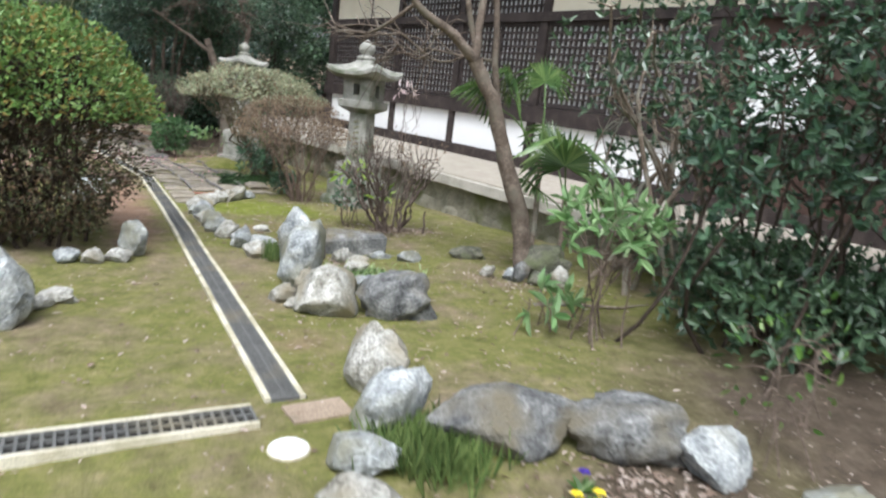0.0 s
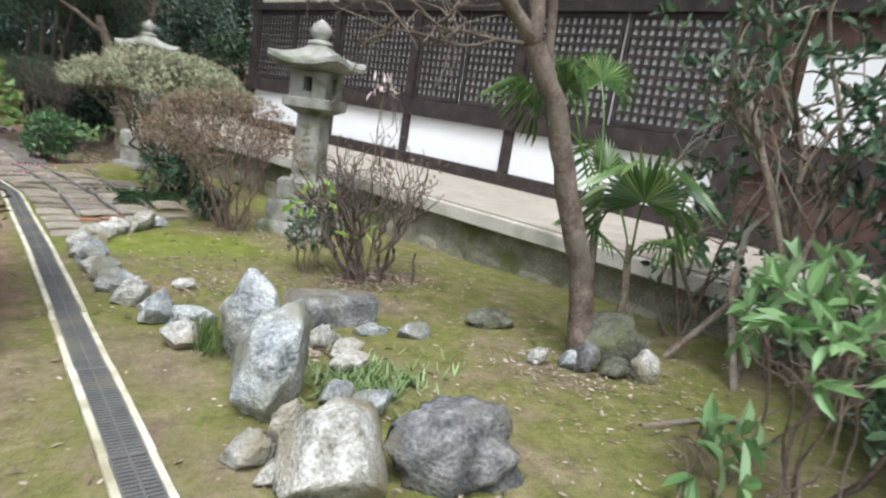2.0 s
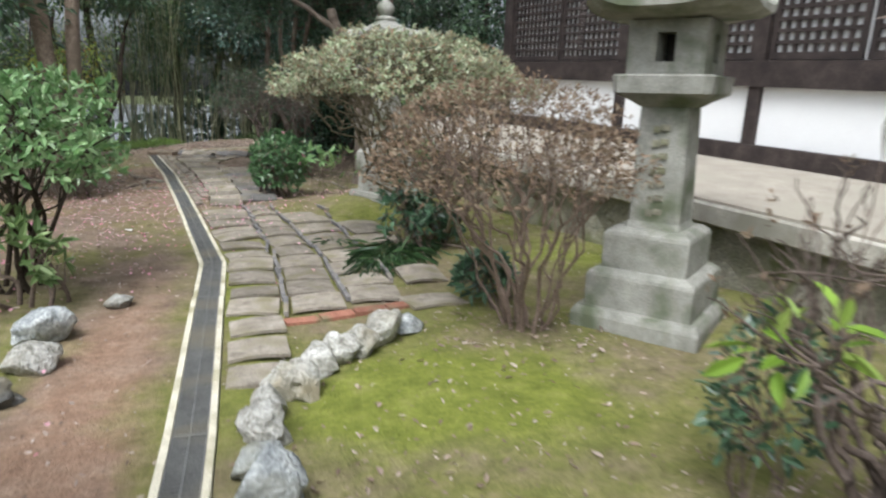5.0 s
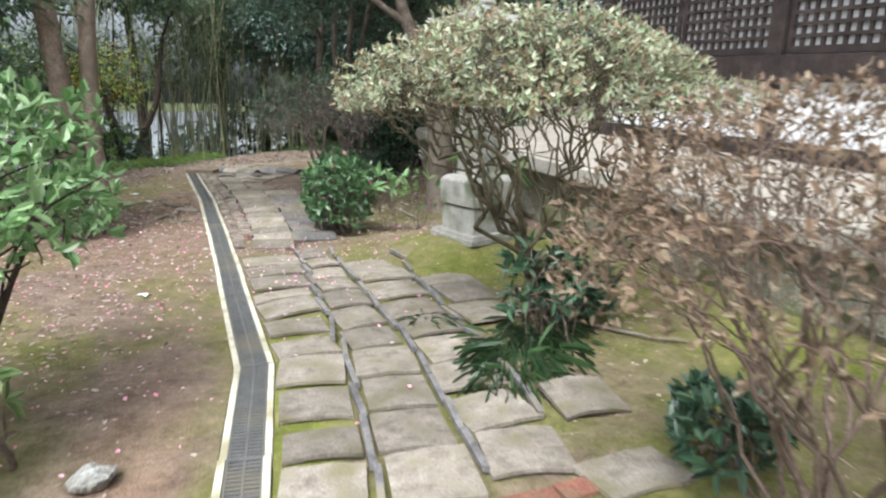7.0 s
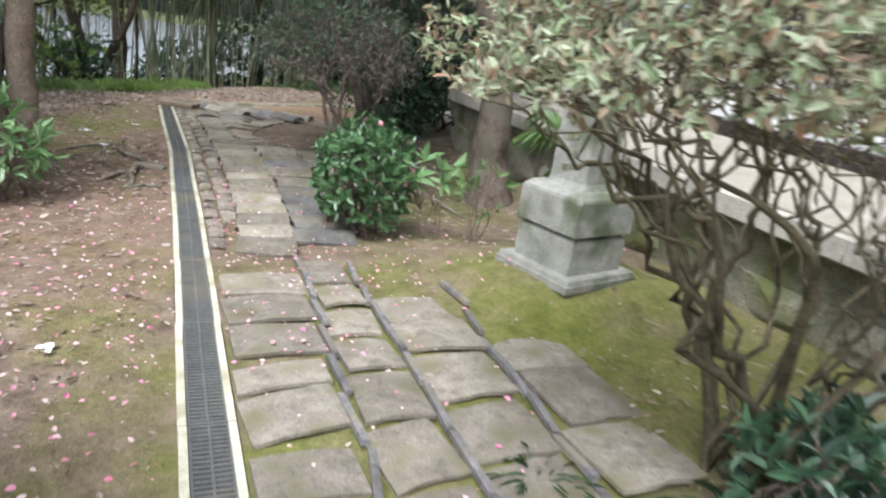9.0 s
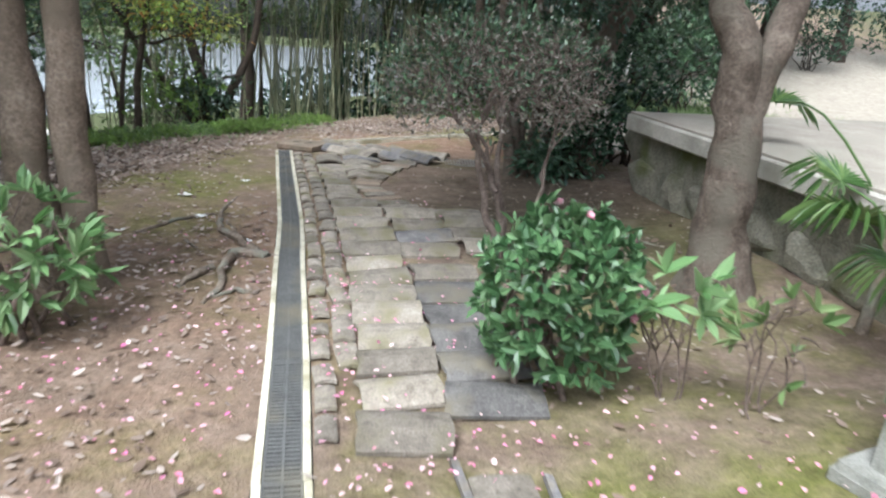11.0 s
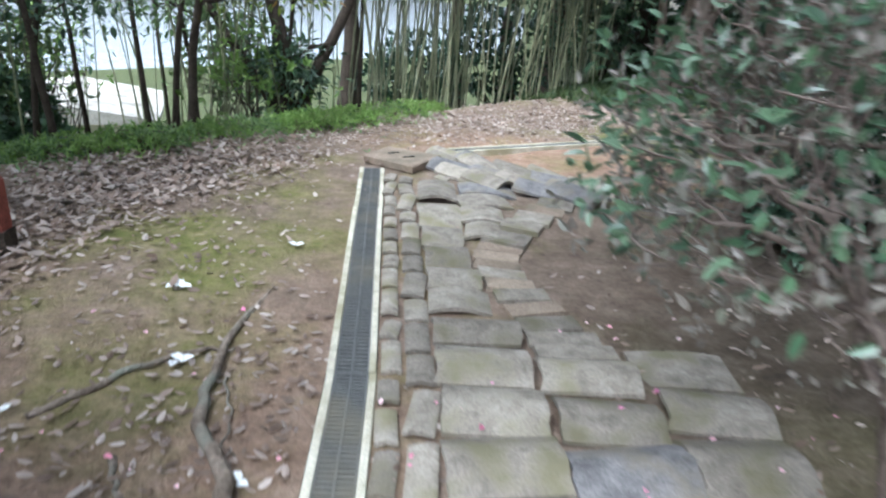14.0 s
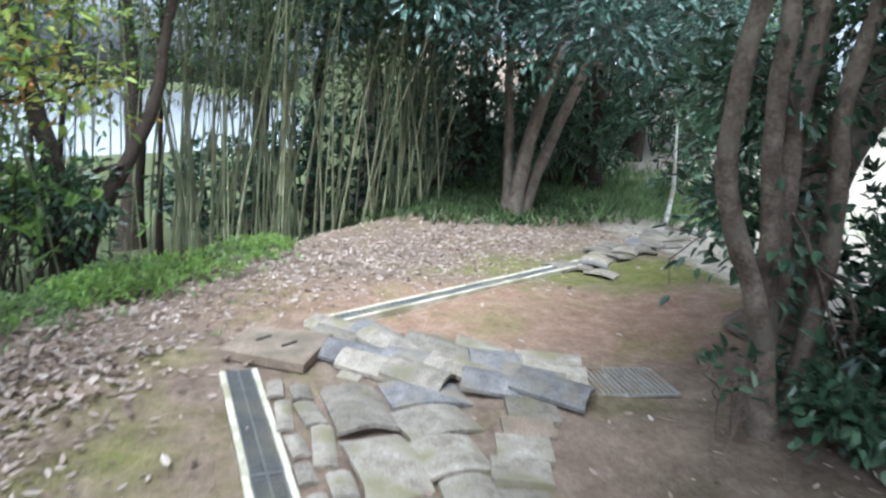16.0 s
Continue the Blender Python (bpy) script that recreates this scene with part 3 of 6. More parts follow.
def cross_drain():
    root = holder("cross_drain", (0.72, 2.865, 0), 90, "open slotted drain with cream edges crossing the moss", "drain", kind="structure")
    ln = 3.0
    # Flat strip on the ground; the drain's inner shade is its black colour.
    Shape().box(-0.08, 0, 0.001, 0.08, ln, 0.006).link("trough", M_HOLLOW, root)
    for sx in (-1, 1):
        a, b = sorted((sx * 0.078, sx * 0.108))
        Shape().prism([[(a, y, -0.04), (b, y, -0.04), (b, y, 0.028), (a, y, 0.03)] for y in (0.0, ln)]).link("kerb", M_KERB, root)
    s = Shape()
    for sx in (-0.075, 0.0, 0.075):
        s.box(sx - 0.006, 0.0, 0.008, sx + 0.006, ln, 0.027)
    for i in range(int(ln / 0.045)):
        s.box(-0.075, i * 0.045, 0.012, 0.075, i * 0.045 + 0.013, 0.026)
    s.link("grate", M_GRATE, root)


def far_drain():
    root = holder("far_drain", (-0.12, 21.5, gz(-0.12, 21.5) + 0.01), -55.6, "narrow grated gutter with pale edges under fallen leaves", "drain", kind="structure")
    ln = 3.85
    # Shallow near-black strip gives the gutter its inner shade.
    Shape().box(-0.055, 0, -0.02, 0.055, ln, 0.012).link("trough", M_HOLLOW, root)
    for sx in (-1, 1):
        a, b = sorted((sx * 0.05, sx * 0.078))
        Shape().box(a, 0, -0.05, b, ln, 0.03).link("kerb", M_KERB, root)
    s = Shape()
    for i in range(int(ln / 0.05)):
        s.box(-0.05, i * 0.05, 0.01, 0.05, i * 0.05 + 0.03, 0.022)
    s.link("grate", M_GRATE, root)


long_drain()
cross_drain()
far_drain()

# ---- temple hall on its podium ----
def lattice(y0, y1, z0, z1, pitch, bar, x=0.0):
    s = Shape()
    n = max(2, round((y1 - y0) / pitch))
    for i in range(n + 1):
        y = y0 + (y1 - y0) * i / n
        s.box(x - 0.02, y - bar / 2, z0, x + 0.012, y + bar / 2, z1)
    k = max(2, round((z1 - z0) / pitch))
    for i in range(k + 1):
        z = z0 + (z1 - z0) * i / k
        s.box(x - 0.024, y0, z - bar / 2, x + 0.012, y1, z + bar / 2)
    return s


def hall():
    root = holder("temple_hall", (6.96, 12.25, 0), 0, "dark timber temple hall with white plaster panels and lattice shutters", "temple hall")
    root.matrix_world = pose(6.96, 12.25, 0, 1.6, 0, 8.5)
    posts = [(-11.5, 0.26), (-8.6, 0.26), (-5.72, 0.30), (-2.32, 0.17), (0.07, 0.15), (2.4, 0.16), (5.66, 0.26)]
    for y, w in posts:
        Shape().box(-0.07, y - w / 2, 0.72, 0.14, y + w / 2, 4.75).link("post", M_WOOD, root)
    ends = [(posts[i][0] + posts[i][1] / 2, posts[i + 1][0] - posts[i + 1][1] / 2) for i in range(len(posts) - 1)]
    Shape().box(-0.12, -11.7, 0.70, 0.16, 5.85, 0.92).link("sill_beam", M_WOOD, root)
    Shape().box(-0.10, -11.7, 1.57, 0.16, 5.85, 1.86).link("waist_beam", M_WOOD, root)
    Shape().box(-0.10, -11.7, 3.34, 0.16, 5.85, 3.50).link("head_beam", M_WOOD, root)
    Shape().box(-0.14, -11.7, 4.55, 0.2, 5.85, 4.85).link("eaves_beam", M_WOOD, root)
    for i, (a, b) in enumerate(ends):
        low, mid = (M_BROWNWOOD, M_BROWNWOOD) if i < 2 else (M_PLASTER, M_PAPER)
        Shape().box(0.0, a, 0.92, 0.10, b, 1.57).link("lower_panel", low, root)
        if i >= 2:
            Shape().box(0.015, a, 1.86, 0.10, b, 3.34).link("paper_screen", mid, root)
            half = 2 if b - a > 2.2 else 1
            for h in range(half):
                y0, y1 = a + (b - a) * h / half + 0.03, a + (b - a) * (h + 1) / half - 0.03
                leaf = lattice(y0 + 0.04, y1 - 0.04, 1.93, 3.28, 0.125, 0.042).link("lattice_shutter", M_WOOD, root)
                fr = Shape()
                for p in (y0, y1 - 0.05):
                    fr.box(-0.035, p, 1.87, 0.03, p + 0.05, 3.33)
                fr.box(-0.034, y0, 1.87, 0.03, y1, 1.93).box(-0.034, y0, 3.27, 0.03, y1, 3.33)
                fr.link("shutter_frame", M_WOOD, leaf)
        else:
            Shape().box(0.02, a, 1.86, 0.10, b, 3.34).link("upper_panel", M_BROWNWOOD, root)
            Shape().box(-0.01, b - 1.25, 1.95, 0.05, b - 0.42, 2.95).link("white_panel", M_PLASTER, root)
        if i in (2, 5):
            Shape().box(0.0, a, 3.50, 0.10, b, 4.55).link("frieze_panel", M_CREAM, root)
        elif i > 2:
            Shape().box(0.015, a, 3.50, 0.10, b, 4.55).link("frieze_screen", M_PAPER, root)
            lattice(a, b, 3.5, 4.55, 0.125, 0.042).link("frieze_lattice", M_WOOD, root)
        else:
            Shape().box(0.0, a, 3.50, 0.10, b, 4.55).link("frieze_panel", M_CREAM, root)
    for y in (-11.6, 5.62):
        Shape().box(0.16, y - 0.06, 0.7, 9.0, y + 0.06, 4.8).link("end_wall", M_BROWNWOOD, root)
    Shape().box(8.9, -11.6, 0.7, 9.0, 5.6, 4.8).link("back_wall", M_BROWNWOOD, root)
    roof = Shape()
    roof.prism([[(-0.95, y, 5.07), (4.5, y, 8.2), (10.6, y, 4.75), (10.6, y, 4.95), (4.5, y, 8.45), (-0.95, y, 5.27)] for y in (-13.2, 7.2)])
    rf = roof.link("roof", M_ROOF, root)
    ridge = Shape()
    for i in range(68):
        y = -13.1 + i * 0.3
        ridge.tube([(-0.97, y, 5.29), (4.5, y, 8.47)], [0.05, 0.05], 5)
    ridge.link("roof_tile_row", M_ROOF, rf)
    for i in range(34):
        y = -12.8 + i * 0.6
        Shape().box(-0.85, y - 0.04, -0.05, 0.2, y + 0.04, 0.05, Matrix.Translation((0, 0, 5.5 - 0.02)) @ pose(0, 0, 0, 0, -30, 0) @ pose(0.05, 0, -0.10)).link("rafter", M_WOOD, rf)
    # chain of small bells hanging at the eaves
    ch = Shape()
    for i in range(40):
        z = 4.95 - i * 0.075
        ch.prism([[(-0.85 + r * math.cos(a), 2.35 + r * math.sin(a), z - dz) for a in np.linspace(0, 2 * np.pi, 7)[:6]] for r, dz in ((0.015, 0), (0.035, 0.045), (0.012, 0.06))])
    ch.link("rain_chain", M_WOOD, root)


def podium():
    root = holder("podium", (6.96, 12.25, 0), 0, "raised podium with a cement lip over rough base stones", "podium", kind="structure")
    root.matrix_world = pose(6.96, 12.25, 0, 1.6, 0, 8.5)
    Shape().box(-2.455, -12.5, -0.5, 9.5, 7.06, 0.53).link("core", M_BASESTONE, root)
    Shape().box(-2.58, -12.6, 0.702, 9.5, 7.22, 0.722).link("floor_slab", M_FLOORSTONE, root)
    rng = random.Random(11)
    y = -12.6
    while y < 7.0:
        ln = min(rng.uniform(1.6, 2.3), 7.2 - y)
        Shape().prism([[(-2.62, a, 0.55), (-2.60, a, 0.535), (-2.2, a, 0.535), (-2.2, a, 0.70), (-2.60, a, 0.70), (-2.62, a, 0.685)][::-1] for a in (y + 0.003, y + ln - 0.003)]).link("lip_stone", M_CEMENT, root)
        y += ln
    x = -2.2
    Shape().box(-2.2, 6.8, 0.535, 9.5, 7.2, 0.70).link("lip_stone", M_CEMENT, root)
    metas = [lump(70 + i, 3, 0.25, 1).mesh("base_stone", M_BASESTONE) for i in range(5)]
    for row, (z, h) in enumerate(((0.06, 0.36), (0.36, 0.36))):
        y = -9.5
        while y < 6.9:
            ln = rng.uniform(0.4, 0.85)
            placed("base_stone", rng.choice(metas), root, pose(-2.36 - 0.04 * (1 - row), y + ln / 2, z + 0.02, rng.choice((0, 180)), 0, rng.choice((0, 180))) @ Matrix.Diagonal((0.26, ln * 1.2, h * 1.3, 1)))
            y += ln
    for k in range(8):
        ln = rng.uniform(0.5, 0.9)
        placed("base_stone", rng.choice(metas), root, pose(-2.0 + k * 0.75, 6.98, 0.3) @ Matrix.Diagonal((0.9, 0.26, 0.66, 1)))


hall()
podium()

# ---- stone lanterns ----
def square(w, z, r=0.0):
    return [(sx * w / 2, sy * w / 2, z) for sx, sy in ((-1, -1), (1, -1), (1, 1), (-1, 1))]


def chamfered(w, z, c=0.06):
    h = w / 2
    k = h - c * w
    return [(-k, -h, z), (k, -h, z), (h, -k, z), (h, k, z), (k, h, z), (-k, h, z), (-h, k, z), (-h, -k, z)]


def stone_lantern(place, rz, s, label, tiers, shaft):
    root = holder("stone_lantern", (*place, gz(*place) - 0.02), rz, label, "stone lantern", "garden lanterns")
    z = 0.0
    for w, h in tiers:
        Shape().prism([chamfered(w, z, 0.01), chamfered(w, z + h - min(0.05, h * 0.4), 0.01), chamfered(w - 0.015, z + h - 0.03, 0.02), chamfered(w - min(0.10, h * 0.35), z + h, 0.02)]).link("plinth", M_GRANITE, root)
        z += h
    w0, w1, h = shaft
    sh = Shape().prism([chamfered(w0 + 0.03, z), chamfered(w0, z + 0.04), chamfered(w1, z + h)]).link("shaft", M_GRANITE, root)
    for i in range(7):
        marks = Shape()
        zz = z + h * 0.86 - i * h * 0.115
        marks.box(-w0 * 0.52, -0.05, zz - 0.035, -w0 * 0.47, 0.0, zz).box(-w0 * 0.52, 0.01, zz - 0.05, -w0 * 0.47, 0.045, zz - 0.01)
        marks.link("worn_character", M_BASESTONE, sh)
    z += h
    Shape().prism([chamfered(w1 + 0.02, z), chamfered(w1 + 0.10 * s, z + 0.03), chamfered(w1 + 0.27 * s, z + 0.075 * s), chamfered(w1 + 0.29 * s, z + 0.17 * s), chamfered(w1 + 0.27 * s, z + 0.18 * s)]).link("platform", M_GRANITE, root)
    z += 0.18 * s
    b, fh = 0.38 * s, 0.30 * s
    fire = holder("fire_box", (0, 0, 0))
    fire.parent = root
    for sx, sy in ((-1, -1), (1, -1), (1, 1), (-1, 1)):
        Shape().box(sx * b * 0.36 - 0.085 * s, sy * b * 0.36 - 0.085 * s, z, sx * b * 0.36 + 0.085 * s, sy * b * 0.36 + 0.085 * s, z + fh).link("corner_post", M_GRANITE, fire)
    Shape().box(-b / 2 - 0.03, -b / 2 - 0.03, z, b / 2 + 0.03, b / 2 + 0.03, z + 0.07 * s).box(-b / 2 - 0.03, -b / 2 - 0.03, z + fh - 0.07 * s, b / 2 + 0.03, b / 2 + 0.03, z + fh).link("window_frame", M_GRANITE, fire)
    # Near-black block added in place of the dark hollow behind the windows.
    Shape().box(-0.06 * s, -0.06 * s, z, 0.06 * s, 0.06 * s, z + fh).link("core", M_HOLLOW, fire)
    z += fh
    n = 32
    rings = []
    for rad, zz, lift, pw in ((0.16, 0.0, 0, 6), (0.40, 0.015, 0.03, 5), (0.47, 0.045, 0.07, 5), (0.47, 0.085, 0.085, 5), (0.36, 0.12, 0.05, 4), (0.24, 0.18, 0.02, 4), (0.15, 0.25, 0.0, 3), (0.12, 0.28, 0.0, 3)):
        ring = []
        for a in np.linspace(0, 2 * np.pi, n, endpoint=False):
            c, si = math.cos(a), math.sin(a)
            q = (abs(c) ** pw + abs(si) ** pw) ** (-1 / pw)
            corner = abs(math.sin(2 * a)) ** 6
            ring.append((rad * s * q * c, rad * s * q * si, z + zz * s + lift * s * corner))
        rings.append(ring)
    Shape().prism(rings).link("roof", M_GRANITE, root)
    z += 0.27 * s
    prof = [(0.12, 0.0), (0.15, 0.03), (0.13, 0.06), (0.075, 0.075), (0.075, 0.09), (0.115, 0.13), (0.125, 0.18), (0.10, 0.23), (0.045, 0.275), (0.012, 0.30)]
    Shape().prism([[(r * s * math.cos(a), r * s * math.sin(a), z + h2 * s) for a in np.linspace(0, 2 * np.pi, 16, endpoint=False)] for r, h2 in prof]).link("jewel", M_GRANITE, root, True)
    return root


stone_lantern((3.78, 9.45), 38, 1.02, "weathered grey granite lantern standing on a stepped plinth", [(0.80, 0.14), (0.67, 0.25), (0.53, 0.26)], (0.32, 0.29, 0.74))
stone_lantern((2.93, 13.88), 22, 0.86, "mossy granite lantern on a stepped plinth beside the path", [(0.66, 0.08), (0.49, 0.25), (0.52, 0.26)], (0.30, 0.28, 0.84))

# ---- rocks ----
ROCK_KINDS = [lump(i, 4, 0.45, 1) for i in range(8)]
ROCK_MESH = {m.name: [r.mesh("rock", m, True) for r in ROCK_KINDS] for m in (M_ROCK, M_PALE, M_DARKROCK, M_MOSSROCK)}


def rock(x, y, size, mat, kind, rz=0, tip=0, sink=0.15, label="grey garden rock bedded in moss", group="garden rocks", name="rock"):
    ob = new(name, ROCK_MESH[mat.name][kind % 8])
    sx, sy, sz = size
    ob.matrix_world = pose(x, y, gz(x, y) + sz * (0.42 - sink), tip, 0, rz) @ Matrix.Diagonal((sx * 1.15, sy * 1.15, sz * 1.15, 1))
    return tagged(ob, label, "rock", group)


for args in [
    (1.74, 5.66, (0.27, 0.36, 0.62), M_ROCK, 0, 20, 8, 0.1, "upright pale grey rock standing on the moss"),
    (1.60, 5.10, (0.44, 0.34, 0.56), M_ROCK, 1, 25, -8, 0.1, "tall bluish grey rock leaning on its neighbour"),
    (1.58, 4.40, (0.48, 0.42, 0.46), M_PALE, 2, 30, 10, 0.15, "rounded whitish rock in the moss"),
    (2.06, 4.25, (0.52, 0.34, 0.46), M_DARKROCK, 3, -12, 0, 0.12, "blocky blue-grey rock with a flat top"),
    (1.52, 4.70, (0.16, 0.16, 0.30), M_PALE, 4, 0, 15, 0.1, "small tan rock between larger rocks"),
    (1.33, 4.66, (0.22, 0.18, 0.16), M_PALE, 5, 10, 0, 0.1, "small flat whitish stone"),
    (1.42, 4.50, (0.24, 0.15, 0.10), M_PALE, 6, 20, 0, 0.1, "small flat whitish stone"),
    (1.37, 2.96, (0.25, 0.34, 0.44), M_PALE, 7, 15, 14, 0.1, "pointed whitish rock standing upright"),
    (1.27, 2.58, (0.38, 0.32, 0.36), M_ROCK, 1, 0, 0, 0.1, "rough pale grey rock edging the flower bed"),
    (1.71, 2.32, (0.66, 0.36, 0.36), M_DARKROCK, 2, -18, 0, 0.1, "long dark grey rock edging the flower bed"),
    (2.28, 2.04, (0.58, 0.36, 0.34), M_DARKROCK, 3, -20, 0, 0.1, "dark blocky rock edging the flower bed"),
    (2.55, 1.72, (0.30, 0.36, 0.28), M_ROCK, 4, -40, 0, 0.1, "low grey rock edging the flower bed"),
    (2.72, 1.25, (0.34, 0.40, 0.22), M_ROCK, 5, -60, 0, 0.1, "low grey rock edging the flower bed"),
    (1.02, 2.30, (0.22, 0.30, 0.20), M_ROCK, 6, 30, 0, 0.1, "low grey rock edging the flower bed"),
    (0.92, 1.95, (0.24, 0.30, 0.20), M_PALE, 0, 40, 0, 0.1, "low pale rock edging the flower bed"),
    (2.02, 6.02, (0.26, 0.2, 0.24), M_DARKROCK, 4, 20, 0, 0.15, "dark stone by the slab"),
    (2.22, 5.82, (0.22, 0.16, 0.17), M_PALE, 5, 0, 0, 0.1, "pale cobble behind the rocks"),
    (2.30, 5.62, (0.24, 0.16, 0.14), M_PALE, 6, 30, 0, 0.1, "pale cobble behind the rocks"),
    (2.22, 5.42, (0.26, 0.17, 0.13), M_PALE, 7, 10, 0, 0.1, "pale cobble behind the rocks"),
    (2.02, 4.86, (0.26, 0.18, 0.14), M_ROCK, 1, 10, 0, 0.1, "grey cobble in the moss"),
    (1.92, 5.02, (0.18, 0.15, 0.15), M_ROCK, 2, 10, 0, 0.1, "grey cobble in the moss"),
    (-0.42, 4.55, (0.34, 0.42, 0.52), M_ROCK, 0, 10, 0, 0.1, "grey rock at the edge of the path"),
    (-0.14, 4.95, (0.2, 0.16, 0.12), M_PALE, 3, 10, 0, 0.1, "small pale stone at the edge of the path"),
    (-0.25, 4.78, (0.2, 0.14, 0.10), M_PALE, 5, 50, 0, 0.1, "small pale stone at the edge of the path"),
    (0.42, 6.2, (0.22, 0.28, 0.4), M_ROCK, 6, 10, 0, 0.1, "upright grey rock under the clipped bush"),
    (0.28, 5.98, (0.2, 0.16, 0.14), M_PALE, 2, 10, 0, 0.1, "small pale stone under the clipped bush"),
    (0.10, 5.92, (0.2, 0.16, 0.14), M_PALE, 4, 40, 0, 0.1, "small pale stone under the clipped bush"),
    (-0.08, 5.94, (0.2, 0.16, 0.14), M_ROCK, 7, 80, 0, 0.1, "small grey stone under the clipped bush"),
    (0.12, 9.95, (0.34, 0.3, 0.24), M_ROCK, 1, 0, 0, 0.15, "grey stone edging the soil bed"),
    (0.16, 9.50, (0.24, 0.2, 0.2), M_PALE, 2, 20, 0, 0.15, "pale stone edging the soil bed"),
    (0.02, 9.15, (0.32, 0.22, 0.16), M_DARKROCK, 3, 20, 0, 0.15, "dark flat stone edging the soil bed"),
    (-0.15, 9.05, (0.2, 0.2, 0.14), M_PALE, 6, 20, 0, 0.15, "pale stone edging the soil bed"),
    (0.42, 10.45, (0.18, 0.14, 0.1), M_PALE, 7, 20, 0, 0.15, "pale stone edging the soil bed"),
    (4.06, 5.02, (0.46, 0.36, 0.44), M_MOSSROCK, 3, 10, 0, 0.12, "craggy greenish dark rock at the foot of the tree"),
    (3.70, 4.92, (0.17, 0.15, 0.26), M_DARKROCK, 6, 30, 10, 0.1, "upright dark stone at the foot of the tree"),
    (3.84, 4.78, (0.24, 0.18, 0.15), M_MOSSROCK, 7, 20, 0, 0.1, "grey stone at the foot of the tree"),
    (3.98, 4.64, (0.20, 0.17, 0.24), M_PALE, 0, 20, 12, 0.1, "angular grey stone at the foot of the tree"),
    (3.46, 5.12, (0.15, 0.13, 0.12), M_PALE, 1, 0, 0, 0.1, "pale stone at the foot of the tree"),
    (3.66, 5.0, (0.17, 0.16, 0.15), M_ROCK, 2, 0, 0, 0.1, "pale stone at the foot of the tree"),
    (3.66, 5.86, (0.36, 0.22, 0.18), M_MOSSROCK, 3, 0, 0, 0.2, "half-buried grey stone in the moss"),
    (2.98, 5.85, (0.26, 0.16, 0.14), M_ROCK, 4, 0, 0, 0.2, "half-buried grey stone in the moss"),
    (2.66, 5.98, (0.24, 0.14, 0.10), M_ROCK, 5, 0, 0, 0.2, "half-buried grey stone in the moss"),
]:
    rock(*args)
slab = Shape().prism([[(-0.36, -0.1, 0), (0.36, -0.07, 0), (0.36, 0.08, 0), (-0.30, 0.1, 0)], [(-0.37, -0.11, 0.14), (0.37, -0.08, 0.18), (0.36, 0.08, 0.2), (-0.30, 0.1, 0.2)], [(-0.30, -0.06, 0.2), (0.34, -0.06, 0.21), (0.33, 0.07, 0.215), (-0.26, 0.08, 0.235)]])
slab.link("stone_slab", M_DARKROCK, label="dark split stone slab lying on edge in the moss")
bpy.data.objects["stone_slab"].matrix_world = pose(2.50, 6.26, gz(2.5, 6.26) - 0.02, 0, 0, -7) @ Matrix.Diagonal((0.95, 1.1, 1.15, 1))
bpy.data.objects["stone_slab"]["category"] = "rock"
BORDER = [(1.46, 6.02, 0.24), (1.60, 6.32, 0.27), (1.44, 6.56, 0.30), (1.36, 6.92, 0.30), (1.30, 7.24, 0.26), (1.30, 7.50, 0.27), (1.27, 7.76, 0.22), (1.29, 8.02, 0.26), (1.24, 8.26, 0.2), (1.27, 8.52, 0.25), (1.31, 8.74, 0.2), (1.46, 8.95, 0.3), (1.58, 9.20, 0.27), (1.70, 9.28, 0.27), (1.84, 9.38, 0.24), (1.98, 9.5, 0.27), (2.16, 9.6, 0.2)]
rb = random.Random(5)
for i, (x, y, s) in enumerate(BORDER):
    m = M_PALE if 9 <= i <= 14 else (M_PALE, M_ROCK, M_ROCK)[i % 3]
    rock(x, y, (s * rb.uniform(0.75, 0.98), s * rb.uniform(0.72, 0.95), s * rb.uniform(0.68, 0.88)), m, i + 2, rb.uniform(0, 180), rb.uniform(-10, 10), 0.12, "rounded grey cobble in the curved border of the moss bed", "border cobbles", "cobble")
rock(1.78, 7.22, (0.16, 0.11, 0.09), M_PALE, 3, 10, 0, 0.05, "lone pale cobble on bare soil", "border cobbles", "cobble")

# ---- small fixtures on the ground ----
cap = holder("drain_cap", (0.79, 2.53, gz(0.79, 2.53)), 0, "round white plastic drain cap flush in the soil", "drain cap")
Shape().prism([[(r * math.cos(a), r * math.sin(a), z) for a in np.linspace(0, 2 * np.pi, 28, endpoint=False)] for r, z in ((0.088, -0.03), (0.088, 0.012), (0.082, 0.018))]).link("lid", M_WHITE, cap)
Shape().prism([[(r * math.cos(a), r * math.sin(a), z) for a in np.linspace(0, 2 * np.pi, 28, endpoint=False)] for r, z in ((0.095, -0.03), (0.095, 0.006), (0.09, 0.008))]).link("rim", M_KERB, cap)
Shape().box(-0.15, -0.09, -0.05, 0.16, 0.1, 0.012).link("concrete_block", M_TANBRICK, label="small worn concrete block joining the two drains")
bpy.data.objects["concrete_block"].matrix_world = pose(1.02, 2.84, gz(1.02, 2.84), 0, 0, 4)
bpy.data.objects["concrete_block"]["category"] = "concrete block"
gr = holder("ground_grate", (1.78, 20.61, gz(1.78, 20.61) + 0.004), -1, "rusty steel ground grate half covered with soil", "grate")
bar_mesh = Shape().box(-0.007, -0.19, 0, 0.007, 0.19, 0.014).mesh("bar", M_STEEL)
for i in range(17):
    placed("bar", bar_mesh, gr, pose(-0.30 + i * 0.0375, 0, 0))
